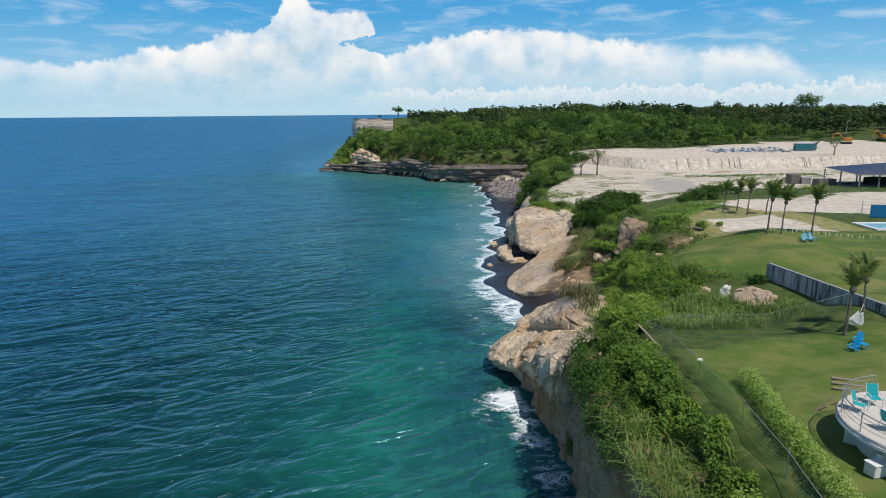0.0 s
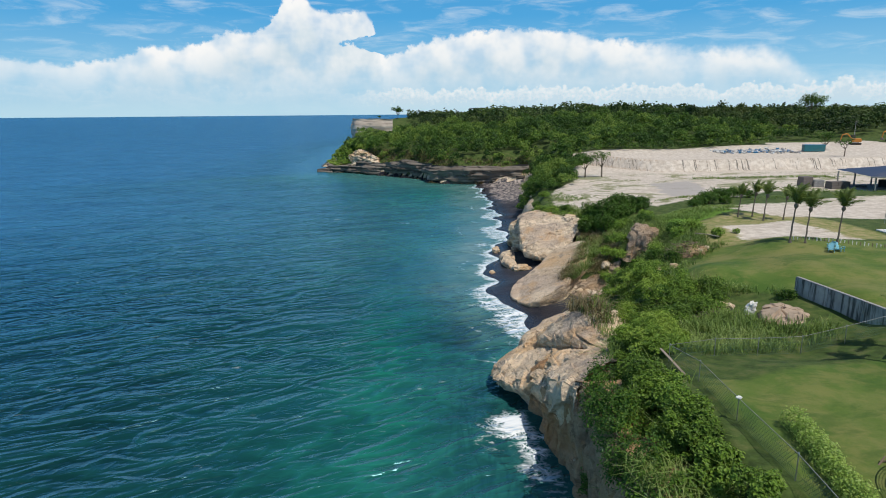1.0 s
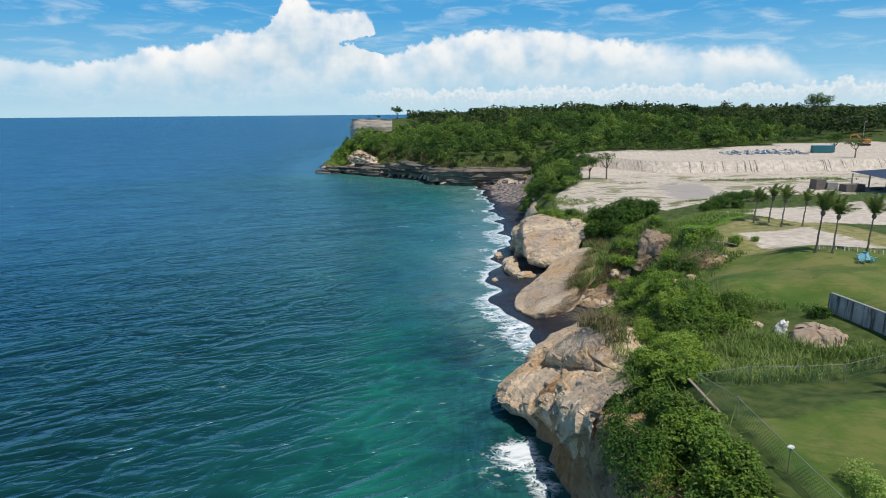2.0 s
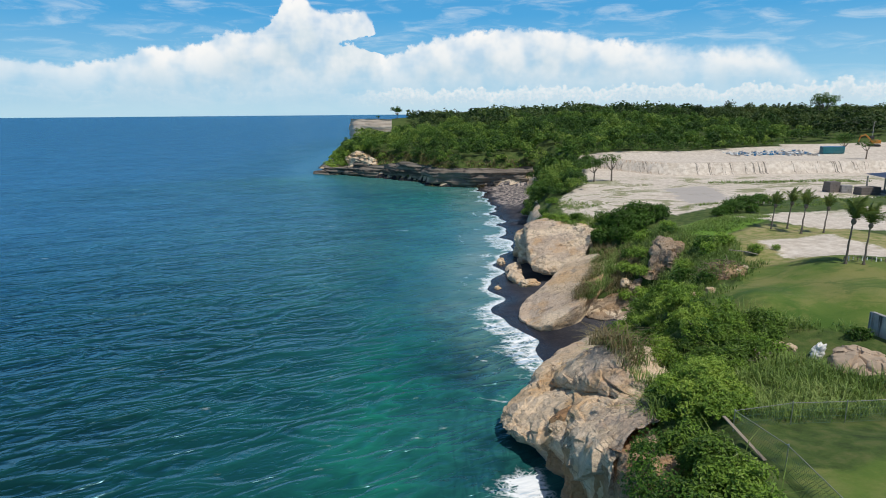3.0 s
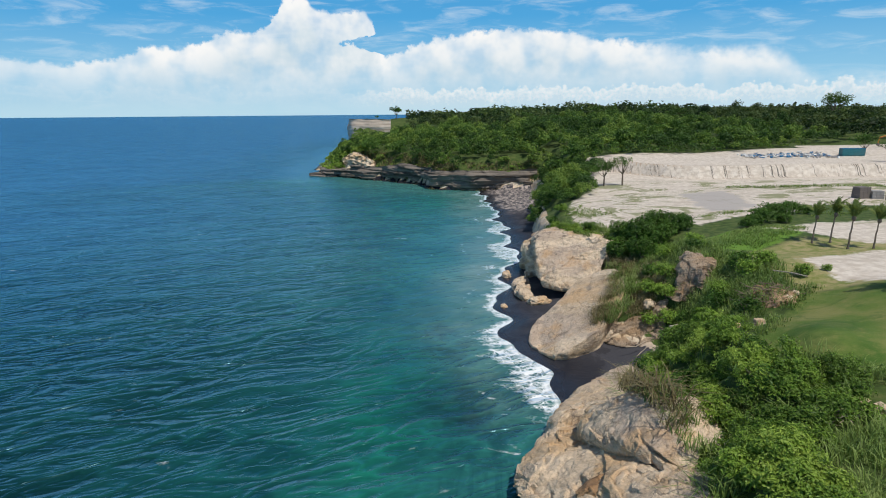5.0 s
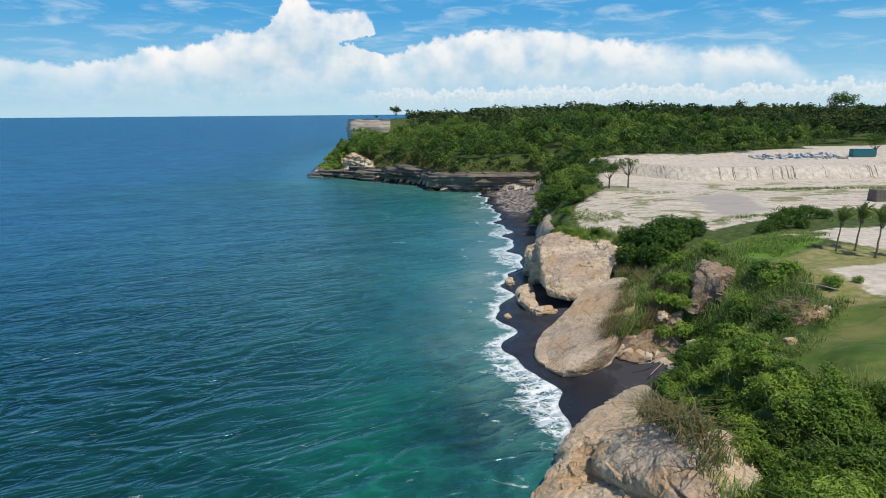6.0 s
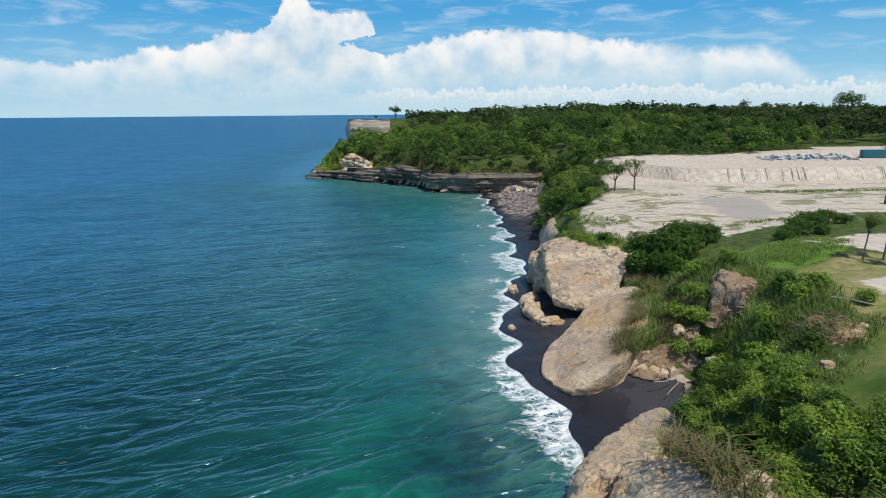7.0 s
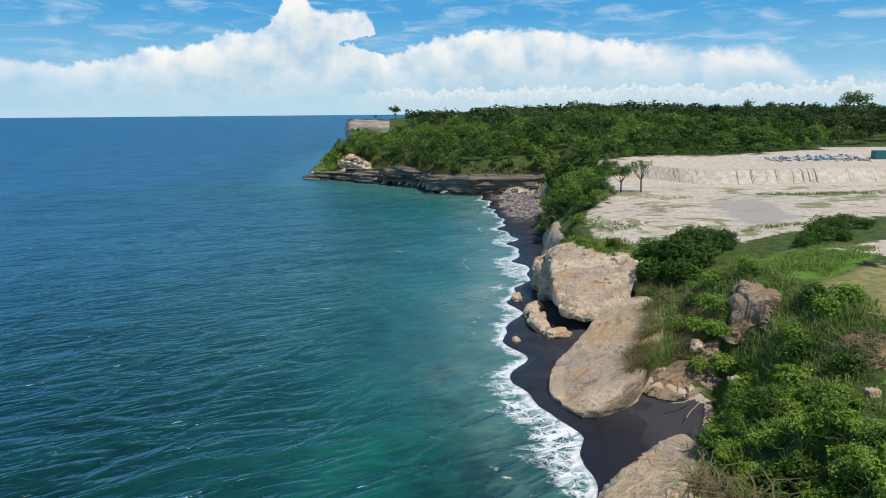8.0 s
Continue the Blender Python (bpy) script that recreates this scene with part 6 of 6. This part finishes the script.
def garden_chair(mat, label, group):
    """A slatted garden chair with a sloping back and wide arms, facing -y."""
    t = thing("garden_chair", Matrix(), label, "chair", group)
    for k in range(6):
        part("seat_slat", box(fresh(), (0.52, 0.08, 0.02), (0, -0.28 + 0.1 * k, 0.36 - 0.022 * k), (-12, 0, 0), 0.004), mat, t)
    for k in range(5):
        hh = 0.86 - 0.03 * abs(k - 2)
        part("back_slat", box(fresh(), (0.095, 0.022, hh), (-0.21 + 0.105 * k, 0.42, 0.62 + 0.02 * (2 - abs(k - 2))), (-24, 0, 0), 0.004), mat, t)
    for sx_ in (-1, 1):
        part("arm", box(fresh(), (0.13, 0.72, 0.025), (sx_ * 0.33, 0.02, 0.56), (0, 0, 0), 0.01), mat, t)
        part("leg", box(fresh(), (0.03, 0.10, 0.56), (sx_ * 0.30, -0.28, 0.28), (0, 0, 0), 0.005), mat, t)
        part("leg", box(fresh(), (0.03, 0.98, 0.11), (sx_ * 0.27, 0.18, 0.22), (-20, 0, 0), 0.005), mat, t)
    return t


blue_chair = garden_chair(BLUE, "bright blue slatted wooden garden chair on the lawn", "blue chairs on the lawn")
blue_chair.matrix_basis = pose(29.5, 41.2, height(29.5, 41.2), 0, 0, -62)
blue_chair.scale = (0.8, 0.8, 0.8)
copy_thing(blue_chair, pose(30.7, 42.5, height(30.7, 42.5), 0, 0, -50))
side_table = thing("side_table", pose(30.4, 41.4, height(30.4, 41.4), 0, 0, -55), "small bright blue slatted side table", "table")
for k in range(4):
    part("slat", box(fresh(), (0.48, 0.1, 0.02), (0, -0.17 + 0.115 * k, 0.42), bevel=0.004), BLUE, side_table)
for sx_ in (-1, 1):
    for sy_ in (-1, 1):
        part("leg", box(fresh(), (0.04, 0.04, 0.41), (sx_ * 0.2, sy_ * 0.19, 0.205)), BLUE, side_table)
pale_chair = garden_chair(PALE_BLUE, "pale blue slatted wooden garden chair on the upper lawn", "pale chairs on the upper lawn")
pale_chair.matrix_basis = pose(44.3, 73.0, height(44.3, 73.0), 0, 0, -30)
copy_thing(pale_chair, pose(45.5, 73.3, height(45.5, 73.3), 0, 0, 25))
copy_thing(pale_chair, pose(45.0, 74.2, height(45.0, 74.2), 0, 0, 170))

# hammock
za, zb = height(31, 44.4) + 1.7, height(33.4, 46.2) + 1.7
hammock = thing("hammock", Matrix(), "white cloth hammock slung between two palms", "hammock")
ha, hb = Vector((31.05, 44.45, za)), Vector((33.35, 46.15, zb))
side = Vector((-(hb - ha).y, (hb - ha).x, 0)).normalized()
bm = fresh()
rows = []
for i in range(13):
    q = 0.14 + 0.72 * i / 12
    c0 = ha.lerp(hb, q) - Vector((0, 0, 1.15 * math.sin(math.pi * q)))
    wd = 0.08 + 0.5 * math.sin(math.pi * (q - 0.1) / 0.8)
    rows.append([bm.verts.new(c0 + side * wd * u - Vector((0, 0, 0.16 * (1 - u * u)))) for u in (-1, -0.5, 0, 0.5, 1)])
for r0, r1 in zip(rows[:-1], rows[1:]):
    for k in range(4):
        bm.faces.new((r0[k], r0[k + 1], r1[k + 1], r1[k]))
bmesh.ops.solidify(bm, geom=bm.faces[:], thickness=0.015)
part("cloth", bm, CLOTH, hammock, smooth=True)
for e, q in ((ha, 0.14), (hb, 0.86)):
    part("rope", rod(fresh(), e, ha.lerp(hb, q) - Vector((0, 0, 1.15 * math.sin(math.pi * q))), 0.02), CLOTH, hammock)

# round sun terrace
CX, CY, CZ = 24.0, 27.2, 14.6
gz = height(21, 27)
terrace = thing("sun_terrace", pose(CX, CY, 0), "round white raised sun terrace with a curved steel railing", "terrace")
bm = fresh()
bmesh.ops.create_cone(bm, cap_ends=True, segments=64, radius1=4.0, radius2=4.0, depth=0.26, matrix=Matrix.Translation((0, 0, CZ - 0.13)))
deck = part("slab", bm, DECK, terrace)
bm = fresh()
bmesh.ops.create_cone(bm, cap_ends=True, segments=64, radius1=4.06, radius2=4.06, depth=0.14, matrix=Matrix.Translation((0, 0, CZ - 0.2)))
part("edge_band", bm, WHITE, deck)
bm = fresh()
bmesh.ops.create_cone(bm, cap_ends=True, segments=48, radius1=3.1, radius2=3.1, depth=CZ - gz + 0.4, matrix=Matrix.Translation((0, 0, (CZ + gz) / 2 - 0.45)))
part("base_wall", bm, WHITE, terrace)
part("side_wall", box(fresh(), (1.6, 0.25, 1.1), (-2.7, 0.9, gz + 0.5), (0, 0, -35), 0.03), WHITE, terrace)
part("side_wall", box(fresh(), (1.2, 0.25, 0.9), (-2.9, -1.0, gz + 0.4), (0, 0, 25), 0.03), WHITE, terrace)
arc = [math.radians(a) for a in range(95, 262, 6)]
for hgt_ in (0.32, 0.55, 0.78, 1.0):
    part("rail", tube(fresh(), [(3.85 * math.cos(a), 3.85 * math.sin(a), CZ + hgt_) for a in arc], 0.028 if hgt_ == 1.0 else 0.014, 6), METAL, terrace)
for a in arc[::5]:
    part("post", rod(fresh(), (3.85 * math.cos(a), 3.85 * math.sin(a), CZ), (3.85 * math.cos(a), 3.85 * math.sin(a), CZ + 1.0), 0.028), METAL, terrace)


def terrace_chair():
    """A sling chair facing -y."""
    t = thing("terrace_chair", Matrix(), "turquoise sling chair with a pale metal frame on the terrace", "chair", "chairs on the terrace")
    part("seat", box(fresh(), (0.52, 0.5, 0.03), (0, 0, 0.42), (4, 0, 0), 0.01), TURQUOISE, t)
    part("backrest", box(fresh(), (0.52, 0.03, 0.62), (0, 0.32, 0.74), (-14, 0, 0), 0.01), TURQUOISE, t)
    for sx_ in (-1, 1):
        part("arm", tube(fresh(), [(sx_ * 0.3, -0.28, 0), (sx_ * 0.3, -0.25, 0.62), (sx_ * 0.3, 0.3, 0.64)], 0.018, 6), WHITE, t)
        part("leg", tube(fresh(), [(sx_ * 0.3, 0.42, 0), (sx_ * 0.28, 0.24, 0.45), (sx_ * 0.28, 0.42, 1.05)], 0.018, 6), WHITE, t)
    return t


tc = terrace_chair()
tc.matrix_basis = pose(22.7, 29.6, CZ, 0, 0, -10)
for x, y, tn in ((21.5, 28.9, 40), (21.7, 27.0, 95), (24.3, 29.5, -40)):
    copy_thing(tc, pose(x, y, CZ, 0, 0, tn))
tbl = thing("terrace_table", pose(23.1, 28.0, CZ), "round white table on the terrace", "table")
bm = fresh()
bmesh.ops.create_cone(bm, cap_ends=True, segments=40, radius1=0.62, radius2=0.6, depth=0.04, matrix=Matrix.Translation((0, 0, 0.72)))
part("tabletop", bm, WHITE, tbl)
for k in range(4):
    a = k * math.pi / 2 + 0.6
    part("leg", rod(fresh(), (0.45 * math.cos(a), 0.45 * math.sin(a), 0), (0.3 * math.cos(a), 0.3 * math.sin(a), 0.7), 0.02), WHITE, tbl)
crate = thing("storage_box", pose(20.4, 25.7, height(20.4, 25.7), 0, 0, 15), "white lidded storage box beside the terrace base", "box")
part("body", box(fresh(), (1.0, 0.6, 0.6), (0, 0, 0.3), bevel=0.04), WHITE, crate)
part("lid", box(fresh(), (1.06, 0.66, 0.07), (0, 0, 0.64), bevel=0.02), CLOTH, crate)
# timber edgings on the lawn
for k in range(3):
    x0, y0 = 24.9 - 0.45 * k, 36.3 - 0.75 * k
    z0 = height(x0, y0) + 0.12
    lg = part("timber_edging", rod(rod(fresh(), (0, 0, 0), (5.5, -2.4, 0.05), 0.09, 0.08, 10), (0.1, 0, -0.3), (0.1, 0, 0.1), 0.05, 0.05), TIMBER, None)
    lg.location = (x0, y0, z0)
    tagged(lg, "grey timber log edging a lawn step", "log", "timber edgings on the lawn")
for k in range(5):
    x0, y0 = 20.9 + 0.5 * k + random.uniform(-.15, .15), 31.8 + 0.35 * k
    st = part("garden_stake", rod(fresh(), (0, 0, -0.2), (0.5, 0.25 * (-1) ** k, 0.22), 0.05, 0.04), DARK_WOOD, None)
    st.location = (x0, y0, height(x0, y0) + 0.1)
    tagged(st, "dark wooden stake lying in worn grass", "stake", "stakes beside the terrace")
pl = part("plank", box(fresh(), (0.2, 4.2, 0.06), (0, 0, 0), bevel=0.01), TIMBER, None)
pl.matrix_basis = pose(16.35, 46.0, height(16.35, 46) + 0.35, 4, 0, 4)
tagged(pl, "weathered plank lying along the fence", "plank")

# low picket edging below the palms
pickets = thing("picket_edging", Matrix(), "row of short pale pickets edging the upper lawn", "fence")
for k in range(56):
    x, y = 42.5 + 0.42 * k, 78.4 - 0.10 * k
    part("picket", box(fresh(), (0.10, 0.05, 0.42 + 0.12 * math.sin(k * 2.1)), (x, y, height(x, y) + 0.25), (random.uniform(-6, 6), random.uniform(-6, 6), 20)), WHITE if k % 3 else DARK_WOOD, pickets)

# ---------------------------------------------------------------- earth, stones and debris
tagged(outcrop("earth_mound", [(28.3, 57.6), (29, 55.4), (31.4, 54.6), (33, 56.2), (32.2, 58.6), (30, 59.6)], lambda x, y: land(x, y)[0] + 0.75 - 0.2 * (np.abs(x - 30.4) ** 1.7), 10.3, 0.5, lambda v, x, y: 1.1 * v, 0.25, 0.1, 81, EARTH),
       "bare tan earth mound with eroded sides", "earth mound")
tagged(rock_body("white_rock", (28.5, 59.2, 11.8), (0.42, 0.32, 0.75), 20, (10, 15), 3.0, 0.3, 14, 83, STONE_WHITE), "white limestone block leaning in the grass", "rock")
for k, (x, y, r) in enumerate([(27.2, 60.8, .5), (26.6, 61.6, .6), (33.3, 82.2, .45), (34.6, 83.4, .4), (28.4, 78.0, .5), (27.0, 79.4, .45), (26.2, 100.5, .8), (27.4, 93.6, .9), (26.8, 106.8, .7)]):
    tagged(rock_body("stone", (x, y, height(x, y) + r * 0.4), (r, r * 0.8, r * 0.8), 40 * k, (5, 5), 2.8, 0.25, 12, 90 + k), "rough tan stone lying in the grass", "stone", "stones on the slope")


def brush_heap(name, x0, y0, rx, ry, n, mat, label, ln=1.2):
    bm = fresh()
    for k in range(n):
        a, q = random.uniform(0, 6.28), math.sqrt(random.random())
        x, y = x0 + rx * q * math.cos(a), y0 + ry * q * math.sin(a)
        z = height(x, y) + 0.1 + 0.7 * (1 - q * q) * random.random()
        b, l2 = random.uniform(0, 6.28), ln * random.uniform(0.4, 1)
        rod(bm, (x, y, z), (x + l2 * math.cos(b), y + l2 * math.sin(b), z + random.uniform(-.15, .35) * l2), 0.05, 0.02, 4)
    ob = part(name, bm, mat, None)
    return tagged(ob, label, "brush heap", kind="stuff")


brush_heap("brush_heap", 24.4, 61.0, 1.5, 1.1, 90, PALE_WOOD, "heap of pale grey dead branches in the thicket", 0.9)
brush_heap("brush_heap", 32.4, 84.6, 2.6, 3.2, 170, DARK_WOOD, "heap of brown dead branches and roots at the lawn's edge", 1.3)
tagged(outcrop("earth_mound", [(30, 83), (30.6, 80.6), (33.4, 81.4), (36, 85), (35.4, 88), (32.4, 87.6)], lambda x, y: land(x, y)[0] + 0.35 - 0.16 * (np.abs(x - 33) ** 1.6), 9.5, 0.4, lambda v, x, y: 1.2 * v, 0.25, 0.15, 85, BROWN_ROCK),
       "brown earth heap under dead branches", "earth mound")
for pts, r, lb in (([(24.2, 95.0, 2.6), (22.8, 94.3, 2.2), (21.4, 93.9, 2.3)], 0.05, "bare fallen branch reaching over the black sand"),
                   ([(24.2, 94.0, 2.4), (23.0, 93.2, 1.8), (22.2, 92.2, 1.7)], 0.04, "bare fallen branch reaching over the black sand"),
                   ([(35.4, 89.2, 12.9), (36.4, 87.4, 13.1), (37.2, 85.9, 13.1)], 0.06, "pale log lying at the edge of the lawn")):
    tagged(part("log", tube(fresh(), pts, r, 8), PALE_WOOD, None), lb, "log")

# ---------------------------------------------------------------- building site
pool = thing("swimming_pool", pose(64.3, 86.2, height(64.3, 86.2) + 0.12, 0, 0, 0), "small rectangular pool with a white rim", "pool")
for sx_, sy_, at in ((7.4, 0.5, (0, -2.5, 0)), (7.4, 0.5, (0, 2.5, 0)), (0.5, 4.5, (-3.45, 0, 0)), (0.5, 4.5, (3.45, 0, 0))):
    part("rim", box(fresh(), (sx_, sy_, 0.35), at, bevel=0.03), WHITE, pool)
part("water", box(fresh(), (6.4, 4.5, 0.1), (0, 0, 0.02)), POOL, pool, "pale blue pool water")
screen = thing("site_screen", Matrix(), "blue cloth site screen on steel posts", "screen")
for k in range(5):
    x, y = 67.4 + 3.0 * k, 94.9 - 0.7 * k
    z = height(x, y)
    part("post", rod(fresh(), (x, y, z - 0.2), (x, y, z + 2.2), 0.04), METAL, screen)
    part("sheet", box(fresh(), (3.02, 0.04, 2.0), (x + 1.5, y - 0.35, z + 1.1), (0, 0, -13)), PANEL_BLUE, screen)
pole = part("pole", rod(fresh(), (0, 0, -0.3), (0, 0, 2.6), 0.05), METAL, None)
pole.location = (66.4, 95.4, height(66.4, 95.4))
tagged(pole, "thin steel pole at the end of the screen", "pole")
SHED_Z = height(100, 142)
shed = thing("open_shed", pose(0, 0, SHED_Z), "open-sided shed with a dark blue roof on posts", "shed")
bm = fresh()
ring = [(94, 139, 3.7), (128, 134, 3.7), (128, 153, 3.7), (97, 156, 3.7)]
lo = [bm.verts.new(v) for v in ring]
hi = [bm.verts.new(v) for v in ((106, 146, 5.6), (120, 144, 5.6))]
for f in ((lo[0], lo[1], hi[1], hi[0]), (lo[1], lo[2], hi[1]), (lo[2], lo[3], hi[0], hi[1]), (lo[3], lo[0], hi[0]), (lo[3], lo[2], lo[1], lo[0])):
    bm.faces.new(f)
roof = part("roof", bm, BLUE_ROOF, shed)
part("fascia", box(fresh(), (34.2, 0.2, 0.3), (111, 136.5, 3.55), (0, 0, -8.4)), RAIL_GREY, roof)
for k in range(8):
    x = 95.5 + 4.1 * k
    part("post", box(fresh(), (0.25, 0.25, 3.8), (x, 139.4 - 0.14 * (x - 95.5), 1.7)), RAIL_GREY, shed)
    part("post", box(fresh(), (0.25, 0.25, 3.8), (x, 152.5, 1.7)), RAIL_GREY, shed)
part("back_wall", box(fresh(), (24, 0.2, 2.0), (115, 149, 0.9)), SHADE, shed)
part("low_wall", box(fresh(), (22, 0.2, 0.8), (115, 140, 0.3), (0, 0, -7)), BLOCK, shed)
part("floor", box(fresh(), (30, 17, 0.3), (111.5, 146, 0.0)), CEMENT, shed)
for k, (x, y, sx_, sy_, h_, mt) in enumerate(((89.2, 155, 2.6, 2.4, 2.4, BLOCK), (91.8, 154, 2.2, 2.0, 1.7, CEMENT), (94.4, 150.5, 4.6, 2.6, 1.7, BLOCK), (99, 149, 2.2, 1.4, 0.8, BLOCK))):
    st = thing("block_stack", pose(x, y, height(x, y), 0, 0, random.uniform(-20, 20)), "stack of dark grey concrete blocks on the sand", "block stack", "block stacks on the site")
    layers = 3
    for q in range(layers):
        for u in range(3):
            part("block", box(fresh(), (sx_ / 3 - 0.03, sy_ - 0.15 * q, h_ / layers - 0.02), ((u - 1) * sx_ / 3, 0.04 * (q % 2), h_ / layers * (q + 0.5)), bevel=0.02), mt, st)
cont = thing("container", pose(130, 221, height(130, 221), 0, 0, -6), "teal steel container on the earthworks", "container")
cont.scale = (0.8, 0.9, 0.85)
shell = part("body", box(fresh(), (8.6, 2.5, 2.6), (0, 0, 1.4), bevel=0.04), TEAL, cont)
for k in range(20):
    part("rib", box(fresh(), (0.16, 0.06, 2.3), (-4.0 + 0.42 * k, -1.27, 1.4)), TEAL, shell)
part("roof_panel", box(fresh(), (8.7, 2.6, 0.1), (0, 0, 2.75)), PANEL_BLUE, cont)


def digger():
    t = thing("excavator", Matrix(), "orange tracked excavator parked on the earthworks", "excavator", "excavators on the site")
    part("body", box(fresh(), (3.0, 2.4, 1.3), (0.3, 0, 1.7), bevel=0.12), ORANGE, t)
    part("cab", box(fresh(), (1.3, 1.0, 1.5), (-0.7, 0.6, 2.9), bevel=0.08), SHADE, t)
    for sy_ in (-1, 1):
        part("track", box(fresh(), (3.8, 0.6, 0.8), (0, sy_ * 1.1, 0.4), bevel=0.25), RUBBER, t)
    part("boom", tube(fresh(), [(-1.0, -0.3, 2.0), (-3.0, -0.3, 4.2), (-4.6, -0.3, 3.6)], 0.22, 8), ORANGE, t)
    arm = part("arm", tube(fresh(), [(-4.6, -0.3, 3.6), (-5.0, -0.3, 1.6)], 0.17, 8), ORANGE, t)
    part("bucket", box(fresh(), (0.9, 1.0, 0.8), (-4.9, -0.3, 1.1), (0, 25, 0), 0.1), BLOCK, arm)
    return t


dg = digger()
dg.matrix_basis = pose(157, 240, height(157, 240), 0, 0, -20)
copy_thing(dg, pose(176, 247, height(176, 247), 0, 0, 10))
pole = part("lamp_pole", rod(rod(fresh(), (0, 0, -0.3), (0, 0, 8), 0.12, 0.08), (0, 0, 8), (0.9, 0, 8.2), 0.06), CEMENT, None)
pole.location = (163, 250, height(163, 250))
tagged(pole, "thin pale pole beside the woods", "pole")
bm = {0: fresh(), 1: fresh(), 2: fresh()}
for k in range(330):
    x, y = random.uniform(96, 124), 0
    y = 222 + random.gauss(0, 2.2)
    z = height(x, y) + 0.2
    box(bm[(0, 1, 2, 1, 2)[k % 5]], (random.uniform(.3, 1.3), random.uniform(.3, .8), random.uniform(.15, .5)), (x, y, z), (random.uniform(-20, 20), random.uniform(-20, 20), random.uniform(0, 180)))
for k, (mt, lb) in enumerate(((PANEL_BLUE, "blue scraps"), (WHITE, "white scraps"), (CEMENT, "grey scraps"))):
    tagged(part("debris", bm[k], mt, None), lb + " of building debris spread over the bank", "debris", kind="stuff")
